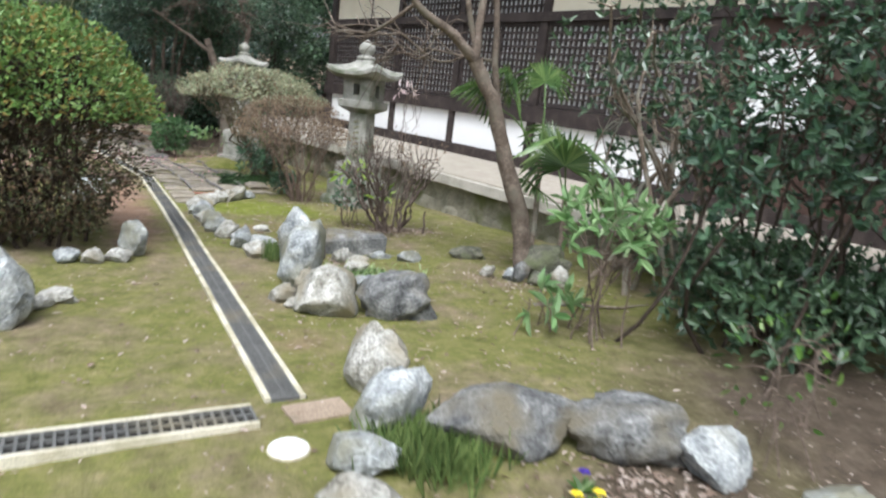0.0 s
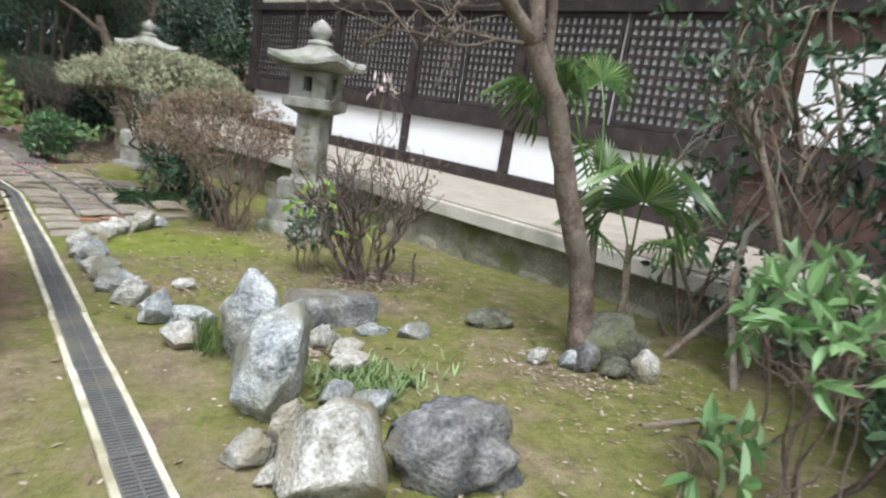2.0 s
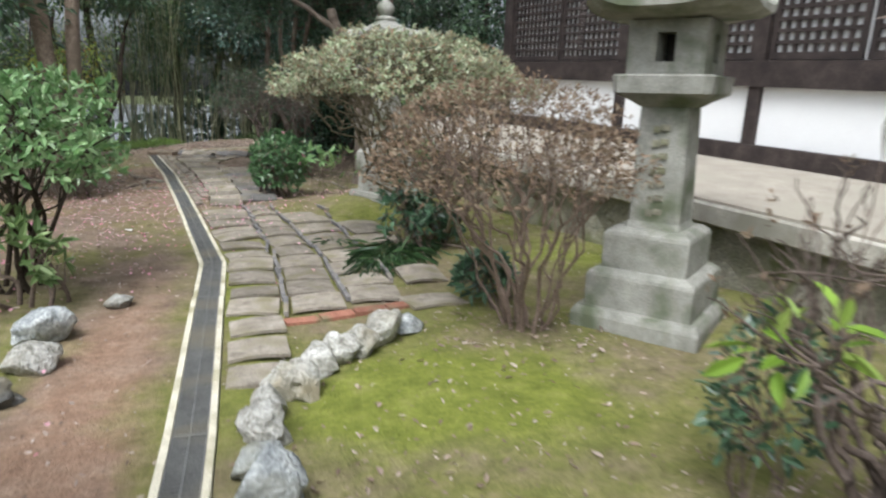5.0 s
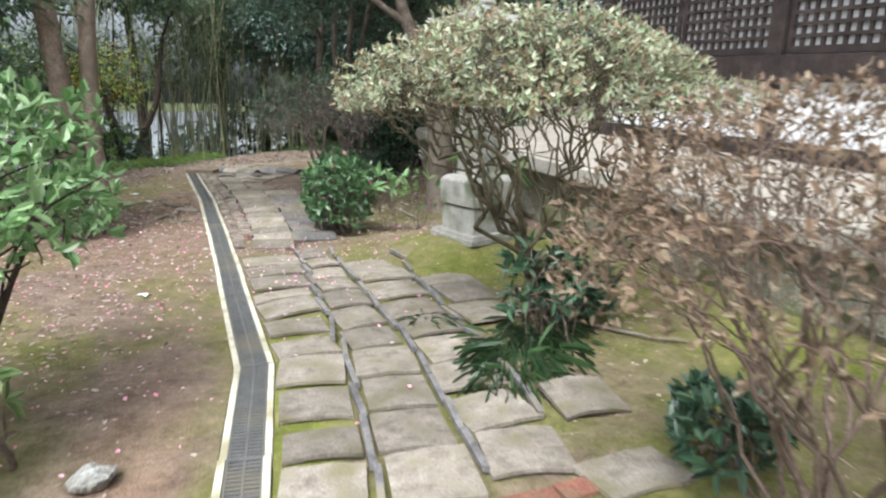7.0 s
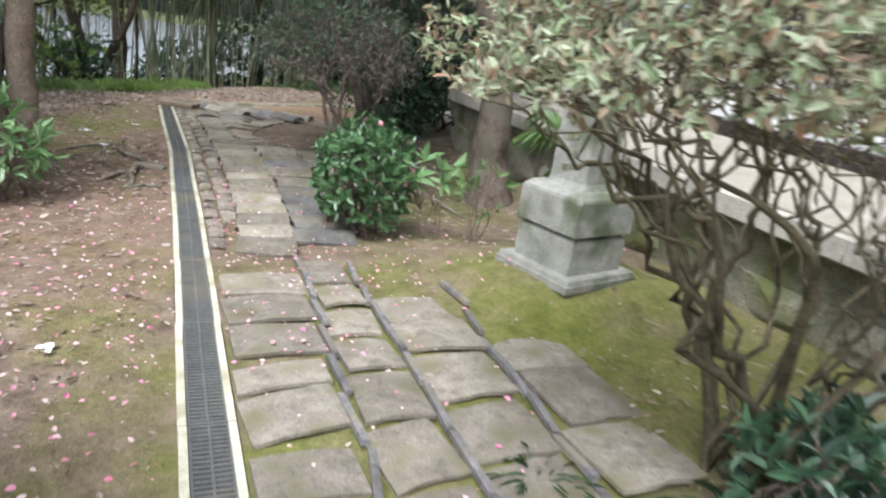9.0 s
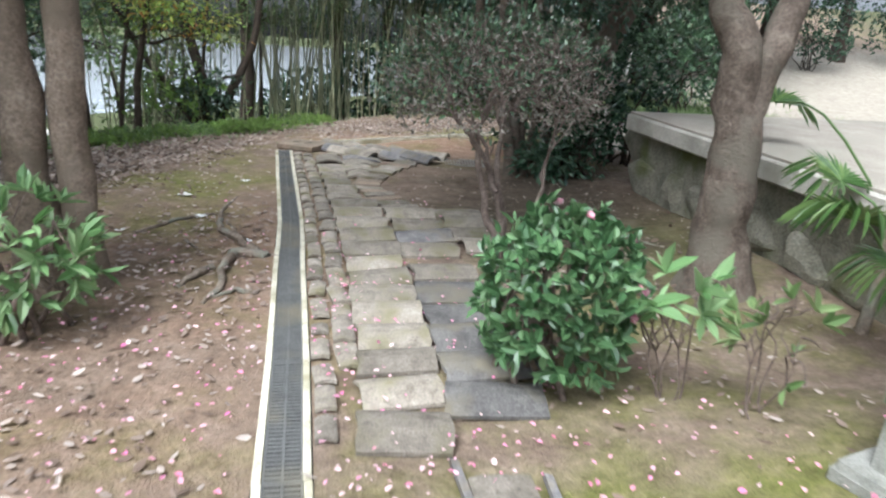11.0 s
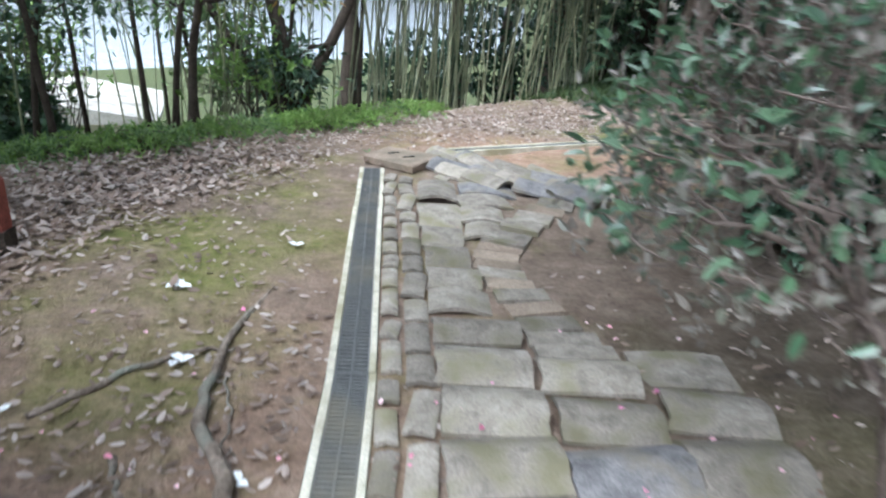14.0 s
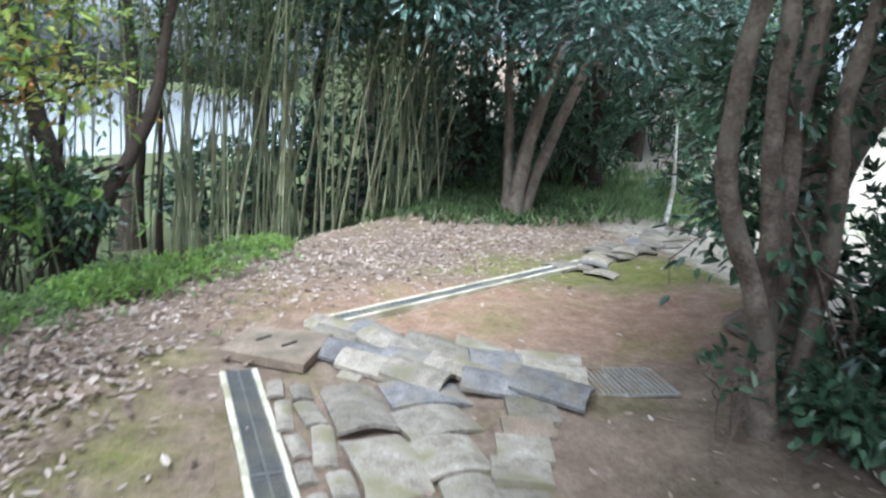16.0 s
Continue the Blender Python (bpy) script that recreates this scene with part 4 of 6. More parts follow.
Shape().box(-0.32, -0.2, -0.004, 0.32, -0.185, 0.016).box(-0.32, 0.185, -0.004, 0.32, 0.2, 0.016).box(-0.32, -0.185, -0.004, -0.305, 0.185, 0.016).box(0.305, -0.185, -0.004, 0.32, 0.185, 0.016).link("frame", M_STEEL, gr)
Shape().box(-0.31, -0.19, -0.008, 0.31, 0.19, 0.001).link("pit", M_BROWNBARK, gr)
cs = Shape().prism([[(-0.38, -0.18, 0.0), (0.28, -0.24, 0.0), (0.34, 0.22, 0.0), (-0.34, 0.20, 0.0)], [(-0.38, -0.18, 0.06), (0.28, -0.24, 0.055), (0.34, 0.22, 0.06), (-0.34, 0.20, 0.065)], [(-0.36, -0.16, 0.07), (0.26, -0.22, 0.065), (0.32, 0.20, 0.07), (-0.32, 0.18, 0.075)]]).link("cover_slab", M_TANBRICK, label="worn tan stone slab lying over the drain end")
cs.matrix_world = pose(-0.32, 21.04, gz(-0.32, 21.04) + 0.012, 0, 0, -17) @ Matrix.Diagonal((0.80, 1.1, 1, 1))
cs["category"] = "stone slab"
for dx, dy in ((-0.14, 0.02), (0.08, -0.02)):
    # Raised near-black bars stand in for the dark inside the slots.
    h = Shape().box(-0.012, -0.06, 0, 0.012, 0.06, 0.005).link("slot", M_HOLLOW, cs)
    h.matrix_local = pose(dx, dy, 0.07, 0, 0, -40)
rp = holder("red_post", (-2.16, 18.4, gz(-2.16, 18.4)), 8, "short square post with faded red paint", "post")
Shape().prism([square(0.10, -0.05), square(0.10, 0.42), square(0.085, 0.44)]).link("shaft", M_REDPAINT, rp)
Shape().box(-0.06, -0.06, 0, 0.06, 0.06, 0.14).link("foot", M_DARKBARK, rp)

fs = Shape().prism([[(-0.26, -0.15, 0), (0.24, -0.17, 0), (0.27, 0.14, 0), (-0.22, 0.17, 0)], [(-0.27, -0.16, 0.10), (0.25, -0.18, 0.09), (0.28, 0.15, 0.10), (-0.23, 0.18, 0.11)], [(-0.24, -0.13, 0.125), (0.22, -0.15, 0.115), (0.25, 0.12, 0.125), (-0.20, 0.15, 0.13)]]).link("flat_stone", M_GRANITE)
fs.matrix_world = pose(4.72, 12.64, gz(4.72, 12.64) - 0.01, 0, 0, 12)
tagged(fs, "flat grey stepping stone on the moss below the podium", "rock")
st = Shape().tube([(0, 0, -0.03), (0.012, 0.0, 0.10), (-0.004, 0.006, 0.2), (0.006, 0.0, 0.28)], [0.016, 0.014, 0.013, 0.011], 7).link("stake", M_BARETWIG, None, True)
st.matrix_world = pose(3.70, 6.98, gz(3.70, 6.98))
tagged(st, "short dark stake standing in the moss", "stake")

# ---- plants ----
def unit(v):
    return v / (np.linalg.norm(v, axis=-1, keepdims=True) + 1e-9)


def bend(rng, a, b, k=6, wig=0.06, sag=0.0, rise=0.3):
    """A crooked line from a to b that first rises."""
    a, b = np.asarray(a, float), np.asarray(b, float)
    ln = np.linalg.norm(b - a)
    t = np.linspace(0, 1, k)[:, None]
    p = a + (b - a) * t
    p[:, 2] += np.sin(np.pi * t[:, 0]) * ln * (rise * 0.35 - sag)
    w = sum(rng.normal(0, wig * ln * 1.1 / h, 3)[None] * np.sin(np.pi * h * t) for h in (1, 2, 3))
    return p + w


def crown_points(rng, n, c, rad, shell=0.35, low=-0.25, lumps=0.18, flat=0.0):
    d = unit(rng.normal(size=(n * 2, 3)))
    d = d[d[:, 2] > low][:n]
    f = np.array([noise.noise(Vector(x * 2.3) + Vector((c[0] * 7, c[1] * 5, 3))) for x in d])
    r = (1 - shell * np.abs(rng.normal(0, 0.5, len(d)))).clip(0.15, 1) * (1 + lumps * f)
    p = d * r[:, None]
    if flat:
        p[:, 2] = np.sign(p[:, 2]) * np.abs(p[:, 2]) ** flat
    return np.asarray(c) + p * np.asarray(rad), d


def shrub(name, base, c, rad, stems, leaves, size, mat, twigmat, label, category="shrub", seed=1, shell=0.35, twigs=4, low=-0.25, r0=0.018, spread=0.12, wig=0.07, rosette=1, asp=0.45, group="", flat=0.0, lumps=0.18, twig_r=0.004, outward=1.0, droop=0.1):
    rng = np.random.default_rng(seed)
    bx, by = base
    z0 = gz(bx, by)
    root = holder(name, (bx, by, z0), 0, label, category, group)
    c = np.array((c[0] - bx, c[1] - by, c[2] - z0))
    tips, td = crown_points(rng, stems, c, np.array(rad) * 0.72, 0.4, low, lumps, flat)
    s = Shape()
    for t in tips:
        b0 = np.array((rng.normal(0, spread), rng.normal(0, spread), -0.03))
        p = bend(rng, b0, t, 10, wig)
        Shape().tube(p, np.linspace(r0, r0 * 0.4, 10), 6).link("stem", twigmat, root, True)
        for _ in range(twigs):
            i = rng.integers(4, 10)
            q, _d = crown_points(rng, 9, c, np.array(rad) * 0.98, 0.15, low, lumps, flat)
            if len(q) == 0:
                continue
            e = q[np.argmin(np.linalg.norm(q - p[i], axis=1))]
            tw = bend(rng, p[i], e, 7, wig)
            s.tube(tw, np.linspace(max(twig_r * 1.4, r0 * 0.35), twig_r * 0.6, 7), 4)
    if s.v:
        tagged(s.link("twig_mass", twigmat, root, True), kind="stuff")
    if leaves:
        n = leaves // rosette
        pos, d = crown_points(rng, n, c, rad, shell, low, lumps, flat)
        n = len(pos)
        pos, d = np.repeat(pos, rosette, 0), np.repeat(d, rosette, 0)
        way = unit(d * outward + rng.normal(0, 0.75, (len(pos), 3)) + np.array((0, 0, 0.25)))
        up = unit(d + rng.normal(0, 0.45, (len(pos), 3)) + np.array((0, 0, 0.7)))
        ln = size * rng.uniform(0.65, 1.3, len(pos))
        Shape().leaves(pos, way, up, ln, ln * asp, 0.2, droop).link("foliage", mat, root)
    return root


def gnarled(name, base, c, rad, stems, tips, r0, leaves, size, mat, twigmat, label, category="shrub", seed=1, low=-0.2, lumps=0.2, spread=0.1, wig=0.09, rmin=0.0035, shell=0.3, rosette=4, asp=0.42, outward=0.5, jog=0.16, lift=0.0, clear=0.0, group=""):
    """A shrub whose crooked stems fork again and again towards the tips in its crown."""
    rng = np.random.default_rng(seed)
    bx, by = base
    z0 = gz(bx, by)
    root = holder(name, (bx, by, z0), 0, label, category, group)
    c = np.array((c[0] - bx, c[1] - by, c[2] - z0))
    ends, _d = crown_points(rng, tips, c, np.array(rad), 0.45, low, lumps)
    ang = np.arctan2(ends[:, 1] - c[1] * 0.5, ends[:, 0] - c[0] * 0.5) + rng.normal(0, 0.35, len(ends))

    fine = Shape()

    def grow(p, aims, r, depth=0):
        sh = Shape() if depth < 2 else fine
        if len(aims) == 1:
            fine.tube(bend(rng, p, aims[0], 6, wig, 0, 0.25), np.linspace(r, rmin * 0.7, 6), 4)
            return
        mid = aims.mean(0)
        q = p + (mid - p) * rng.uniform(0.22, 0.62)
        q = q + rng.normal(0, jog, 3) * np.linalg.norm(q - p) * np.array((1, 1, 0.5))
        r2 = max(rmin, r * 0.74)
        sh.tube(bend(rng, p, q, 6, wig, 0, 0.15), np.linspace(r, r2, 6), 6 if r > 0.008 else 5)
        if depth < 2:
            sh.link(("stem", "branch")[depth], twigmat, root, True)
        axis = unit((aims - mid)[rng.integers(len(aims))] + rng.normal(0, 0.02, 3))
        k = (aims - mid) @ axis
        cut = np.quantile(k, rng.uniform(0.3, 0.7))
        for part in (aims[k <= cut], aims[k > cut]):
            if len(part):
                grow(q, part, r2 * rng.uniform(0.78, 1.0), depth + 1)
    order = np.argsort(ang)
    for chunk in np.array_split(order, stems):
        if not len(chunk):
            continue
        a = math.atan2(ends[chunk].mean(0)[1], ends[chunk].mean(0)[0])
        d = spread * rng.uniform(0.3, 1.2)
        foot, rs = np.array((d * math.cos(a), d * math.sin(a), -0.03)), r0 * rng.uniform(0.75, 1.2)
        if clear:
            knee = foot + np.array((rng.normal(0, 0.05) + 0.12 * math.cos(a), rng.normal(0, 0.05) + 0.12 * math.sin(a), clear * rng.uniform(0.8, 1.15)))
            Shape().tube(bend(rng, foot, knee, 8, 0.03, 0, 0), np.linspace(rs * 1.15, rs * 0.9, 8), 7).link("stem", twigmat, root, True)
            foot, rs = knee, rs * 0.85
        grow(foot, ends[chunk], rs, 1 if clear else 0)
    tagged(fine.link("twig_mass", twigmat, root, True), kind="stuff")
    if leaves:
        pos, d = crown_points(rng, leaves // rosette, c + np.array((0, 0, lift)), np.array(rad) * 1.03, shell, low, lumps)
        pos, d = np.repeat(pos, rosette, 0), np.repeat(d, rosette, 0)
        pos = pos + rng.normal(0, size * 0.25, pos.shape)
        way = unit(d * outward + rng.normal(0, 0.7, pos.shape) + np.array((0, 0, 0.35)))
        up = unit(d + rng.normal(0, 0.4, pos.shape) + np.array((0, 0, 0.7)))
        ln = size * rng.uniform(0.6, 1.3, len(pos))
        Shape().leaves(pos, way, up, ln, ln * asp, 0.2, 0.12).link("foliage", mat, root)
    return root


def tree(name, base, lines, crown, mat, barkmat, label, seed=1, leaf=0.11, per=260, clump_r=0.38, twigs=3, asp=0.42, category="tree", group="", bare=0, droop=0.15):
    """Trunks from given bends (points and radii), limbs to clumps in the crown, clumps of leaves."""
    rng = np.random.default_rng(seed)
    bx, by = base
    z0 = gz(bx, by)
    root = holder(name, (bx, by, z0), 0, label, category, group)
    nodes = []
    for pts, r_a, r_b in lines:
        pts = np.array([(x - bx, y - by, z) for x, y, z in pts], float)
        k = len(pts)
        t = np.linspace(0, k - 1, (k - 1) * 4 + 1)
        fine = np.stack([np.interp(t, np.arange(k), pts[:, j]) for j in range(3)], 1)
        for _ in range(2):
            fine[1:-1] = (fine[:-2] + 2 * fine[1:-1] + fine[2:]) / 4
        fine[1:-1] += rng.normal(0, r_a * 0.10, fine[1:-1].shape)
        rr = np.linspace(r_a, r_b, len(fine))
        if pts[0][2] < 0.05:
            rr[0] *= 1.5
            rr[1] *= 1.15
            fine[0][2] -= 0.06
        Shape().tube(fine, rr * (1 + 0.035 * rng.normal(size=len(rr))), 10).link("trunk", barkmat, root, True)
        nodes += [(fine[i], rr[i]) for i in range(len(fine) // 2, len(fine))]
    limbs, lf = Shape(), Shape()
    cl = 0
    for c, rad, n in crown:
        cc = np.array((c[0] - bx, c[1] - by, c[2]))
        pts, d = crown_points(rng, n, cc, rad, 0.55, -0.7, 0.2)
        for p, dd in zip(pts, d):
            dist = [np.linalg.norm(nd[0] - p) + 0.6 * max(0, nd[0][2] - p[2]) for nd in nodes]
            i = int(np.argmin(dist))
            b0, rb0 = nodes[i]
            path = bend(rng, b0, p, 9, 0.07, 0, 0.2)
            rl = np.linspace(min(rb0 * 0.7, 0.035), 0.006, 9)
            if group == "woods":
                limbs.tube(path, rl, 5)
            else:
                Shape().tube(path, rl, 5).link("limb", barkmat, root, True)
            nodes.append((path[3], 0.02))
            for _ in range(twigs):
                e = p + rng.normal(0, clump_r * 0.8, 3)
                limbs.tube(bend(rng, path[rng.integers(3, 9)], e, 5, 0.08), [0.008, 0.006, 0.005, 0.004, 0.002], 4)
            if per:
                k = int(per * rng.uniform(0.6, 1.3))
                pos = p + rng.normal(0, clump_r * 0.55, (k, 3)) * np.array((1, 1, 0.7))
                way = unit(pos - p + rng.normal(0, 0.15, (k, 3)) + np.array((0, 0, -0.05)))
                up = unit(rng.normal(0, 0.5, (k, 3)) + np.array((0, 0, 1)))
                ln = leaf * rng.uniform(0.6, 1.3, k)
                lf.leaves(pos, way, up, ln, ln * asp, 0.18, droop, group == "woods")
                cl += k
    if limbs.v:
        tagged(limbs.link("twig_mass", barkmat, root, True), kind="stuff")
    if cl:
        lf.link("crown", mat, root)
    return root


def tuft(name, x, y, n, h, spread, mat, label, seed, width=0.02, category="grass tuft", lean=0.5, kind="", group=""):
    rng = np.random.default_rng(seed)
    z = gz(x, y)
    root = holder(name, (x, y, z), 0, label, category, group, kind)
    a = rng.uniform(0, 2 * np.pi, n)
    pos = np.stack([np.cos(a), np.sin(a), np.zeros(n)], 1) * (spread * np.sqrt(rng.uniform(0, 1, n)))[:, None] * 0.5
    out = np.stack([np.cos(a), np.sin(a), np.zeros(n)], 1)
    ln = h * rng.uniform(0.35, 1.25, n)
    way = unit(out * lean * rng.uniform(0.3, 1.6, (n, 1)) + rng.normal(0, 0.42, (n, 3)) + np.array((0, 0, 0.9)))
    s = Shape()
    s.leaves(pos - np.array((0, 0, 0.02)), way, out, ln * 0.65, np.full(n, width), 0.1)
    mid = pos + way * (ln * 0.5)[:, None]
    way2 = unit(way + out * 0.7 + rng.normal(0, 0.3, (n, 3)) + np.array((0, 0, -0.9)))
    s.leaves(mid, way2, -out + np.array((0, 0, 1.0)), ln * 0.6, np.full(n, width * 0.9), 0.1, 0.35)
    tagged(s.link("blade_mass", mat, root), kind="stuff")
    return root


def fan_palm(x, y, fronds, label, seed):
    rng = np.random.default_rng(seed)
    root = holder("fan_palm", (x, y, gz(x, y)), 0, label, "palm", "fan palms")
    top = max(f[2] for f in fronds) * 0.6
    Shape().tube([(0, 0, -0.05), (0.02, 0, top * 0.5), (0, 0.02, top)], [0.04, 0.03, 0.026], 8).link("trunk", M_BARK, root, True)
    for (fx, fy, fz, rad) in fronds:
        tip = np.array((fx - x, fy - y, fz))
        st = np.array((0, 0, top * rng.uniform(0.7, 1)))
        stalk = bend(rng, st, tip, 6, 0.02, 0, 0.3)
        fr = Shape().tube(stalk, [0.009] * 6, 5).link("stalk", L_PALM, root, True)
        out = unit(tip - st)
        side = unit(np.cross(out, (0, 0, 1)))
        nor = np.cross(side, out)
        n = 26
        th = np.linspace(-2.2, 2.2, n)
        way = out[None] * np.cos(th)[:, None] + side[None] * np.sin(th)[:, None] + nor[None] * 0.12
        ln = rad * rng.uniform(0.85, 1.1, n) * (1 - 0.12 * np.abs(th) / 2.2)
        s = Shape()
        up = np.repeat(nor[None], n, 0)
        w = np.full(n, rad * 0.085)
        s.leaves(np.repeat(tip[None], n, 0), way, up, ln * 0.75, w, 0.3)
        mid = tip + unit(way) * (ln * 0.55)[:, None]
        s.leaves(mid, unit(way) + np.array((0, 0, -1.0)), up, ln * 0.6, w * 0.8, 0.3, 0.15)
        s.link("frond", L_PALM, root)
    return root


# clipped bush at the start
cb = shrub("clipped_azalea", (-0.5, 6.75), (-0.5, 6.75, 1.06), (1.14, 0.96, 0.94), 44, 12500, 0.050, L_CLIP, M_DARKBARK, "dense clipped azalea bush with green top and rusty, shade-darkened flanks", seed=3, shell=0.22, twigs=9, low=0.05, r0=0.020, spread=0.28, flat=0.8, asp=0.5, lumps=0.3)
rgc = np.random.default_rng(34)
# Darker rusty leaves low down put the flanks' shade into the colour.
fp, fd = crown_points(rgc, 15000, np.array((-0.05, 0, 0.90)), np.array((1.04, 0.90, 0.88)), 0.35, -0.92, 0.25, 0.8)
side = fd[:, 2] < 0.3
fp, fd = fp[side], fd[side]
Shape().leaves(fp, unit(fd + rgc.normal(0, 0.7, fp.shape)), unit(fd + rgc.normal(0, 0.5, fp.shape) + np.array((0, 0, 0.6))), rgc.uniform(0.03, 0.06, len(fp)), rgc.uniform(0.014, 0.026, len(fp)), 0.2, 0.1).link("lower_foliage", L_SHADERUST, cb)
# brown shrubs in the moss bed
gnarled("brown_azalea", (2.9, 9.5), (2.76, 9.55, 1.04), (0.80, 0.68, 0.48), 18, 440, 0.013, 6200, 0.032, L_BROWN, M_REDTWIG, "leafless-looking round azalea with dry brown leaves", seed=4, low=-0.35, spread=0.12, rmin=0.0028, wig=0.06, jog=0.08, outward=0.9, rosette=3)
gnarled("bare_azalea", (3.36, 7.28), (3.30, 7.26, 0.78), (0.80, 0.62, 0.56), 13, 150, 0.021, 260, 0.035, L_BROWN, M_BARETWIG, "bare azalea with many crooked brown stems", seed=5, low=-0.25, spread=0.17, rmin=0.0042, wig=0.08, jog=0.14)
shrub("young_camellia", (2.98, 7.62), (2.96, 7.6, 0.42), (0.21, 0.19, 0.30), 6, 330, 0.060, L_CAMELLIA, M_TWIG, "small dark-leaved camellia among bare stems", seed=6, r0=0.006, low=-0.7)
shrub("lime_sapling", (2.92, 7.52), (2.94, 7.48, 0.68), (0.20, 0.15, 0.13), 4, 26, 0.13, L_LIME, M_TWIG, "sapling with lime green pointed leaves", "sapling", seed=7, r0=0.005, spread=0.03, twigs=2, asp=0.36, low=-0.6)
shrub("lime_sapling", (3.2, 7.25), (3.2, 7.2, 0.45), (0.13, 0.12, 0.07), 3, 10, 0.13, L_LIME, M_TWIG, "sapling with lime green pointed leaves", "sapling", seed=8, r0=0.005, spread=0.03, twigs=1, asp=0.4, low=-0.6)
# pale azalea by the path
gnarled("pale_azalea", (2.92, 11.85), (2.68, 11.85, 1.42), (1.14, 1.0, 0.46), 14, 520, 0.022, 15000, 0.038, L_PALE, M_MOSSTWIG, "spreading azalea with pale green rosettes on mossy crooked stems", seed=9, low=-0.22, spread=0.2, rmin=0.0038, wig=0.12, jog=0.2, shell=0.26, rosette=6, outward=0.35, lumps=0.3, lift=0.05)
for i, (x, y, n, h, sp, w, label) in enumerate([
        (2.42, 11.22, 240, 0.27, 0.34, 0.010, "drooping tuft of narrow dark green leaves under the azalea"),
        (2.66, 11.5, 150, 0.26, 0.30, 0.010, "drooping tuft of narrow dark green leaves under the azalea"),
        (2.02, 11.95, 70, 0.15, 0.22, 0.009, "small tuft of narrow green leaves on the tiles"),
        (2.28, 11.0, 110, 0.20, 0.30, 0.010, "tuft of narrow dark green leaves by the tile path")]):
    tuft("lily_tuft", x, y, n, h, sp, L_TUFT, label, 10 + i, w, "plant", 0.75, group="strap-leaved tufts")
for i, (x, y, z, r) in enumerate([(2.58, 11.42, 0.36, 0.24), (2.82, 11.62, 0.30, 0.20), (2.78, 9.98, 0.20, 0.20), (2.90, 10.2, 0.16, 0.18), (3.05, 11.72, 0.2, 0.16)]):
    shrub("ground_evergreen", (x, y), (x, y, z), (r, r * 0.9, z * 0.85), 7, 230, 0.085, L_CAMELLIA, M_TWIG, "low evergreen with glossy dark leaves under the azaleas", "plant", seed=190 + i, shell=0.5, twigs=2, r0=0.006, low=-0.5, rosette=4, asp=0.36, outward=0.8, droop=0.3, group="ground evergreens")
# evergreens round the start
shrub("camellia", (4.35, 2.75), (5.15, 2.85, 1.65), (1.75, 1.2, 1.42), 14, 7200, 0.085, L_CAMELLIA, M_DARKBARK, "large glossy dark green camellia bush", seed=14, shell=0.6, twigs=8, r0=0.018, spread=0.3, low=-0.6, lumps=0.5, asp=0.5, rosette=4, outward=0.5)
shrub("camellia", (4.9, 4.35), (4.6, 4.35, 2.25), (1.05, 0.7, 0.9), 9, 900, 0.09, L_DARK, M_BARK, "slender evergreen with sparse grey green leaves on thin trunks", seed=15, shell=0.7, twigs=8, r0=0.03, spread=0.35, low=-0.7, lumps=0.4, rosette=4, outward=0.5)
shrub("camellia", (5.1, 4.2), (5.1, 4.2, 0.5), (0.8, 0.7, 0.42), 10, 620, 0.08, L_DARK, M_BARK, "low dark evergreen at the foot of the podium", seed=16, shell=0.5, twigs=6, r0=0.012, spread=0.3, low=-0.6, lumps=0.4, rosette=4, outward=0.6)
# Mostly unseen bush, added so its crown shades the ground below.
shrub("camellia", (5.5, 0.7), (4.9, 1.0, 2.75), (1.8, 1.5, 1.25), 11, 6500, 0.09, L_CAMELLIA, M_DARKBARK, "tall dark camellia, mostly unseen, added to shade the ground at the start", seed=163, shell=0.6, twigs=6, r0=0.022, spread=0.2, low=-0.5, lumps=0.4, rosette=4, outward=0.5)
shrub("aucuba", (3.26, 3.42), (3.28, 3.40, 0.84), (0.46, 0.38, 0.30), 9, 260, 0.125, L_AUCUBA, M_TWIG, "aucuba with large pale green leaves on thin stems", seed=17, shell=0.5, twigs=4, r0=0.008, spread=0.10, low=-0.8, rosette=5, asp=0.36, outward=0.6, droop=0.25)
shrub("camellia", (4.62, 2.95), (4.62, 2.9, 0.42), (0.95, 0.85, 0.46), 12, 3000, 0.09, L_DARK, M_DARKBARK, "low dark evergreen under the large camellia", seed=160, shell=0.6, twigs=4, r0=0.01, low=-0.8, lumps=0.4, rosette=4, outward=0.6)
shrub("camellia", (5.6, 2.2), (5.6, 2.1, 0.45), (0.9, 0.9, 0.5), 10, 1800, 0.09, L_DARK, M_DARKBARK, "low dark evergreen under the large camellia", seed=161, shell=0.6, twigs=4, r0=0.01, low=-0.8, lumps=0.4, rosette=4, outward=0.6)
shrub("camellia", (5.25, 5.15), (5.2, 5.1, 1.25), (0.6, 0.55, 1.05), 7, 330, 0.10, L_DARK, M_BARK, "tall dark evergreen in front of the podium", seed=162, shell=0.7, twigs=6, r0=0.02, spread=0.12, low=-0.8, lumps=0.4, rosette=4, outward=0.6)
shrub("aucuba", (3.02, 3.62), (3.0, 3.62, 0.22), (0.22, 0.2, 0.13), 5, 50, 0.15, L_AUCUBA, M_TWIG, "low aucuba clump with pale leaves", seed=18, shell=0.5, twigs=2, r0=0.006, low=-0.5, rosette=5, asp=0.36, droop=0.2)
shrub("seedling", (2.95, 1.75), (2.95, 1.75, 0.5), (0.3, 0.25, 0.4), 5, 60, 0.06, L_GREEN, M_TWIG, "thin seedling with few leaves at the edge of the moss", "seedling", seed=19, r0=0.005, low=-0.8)
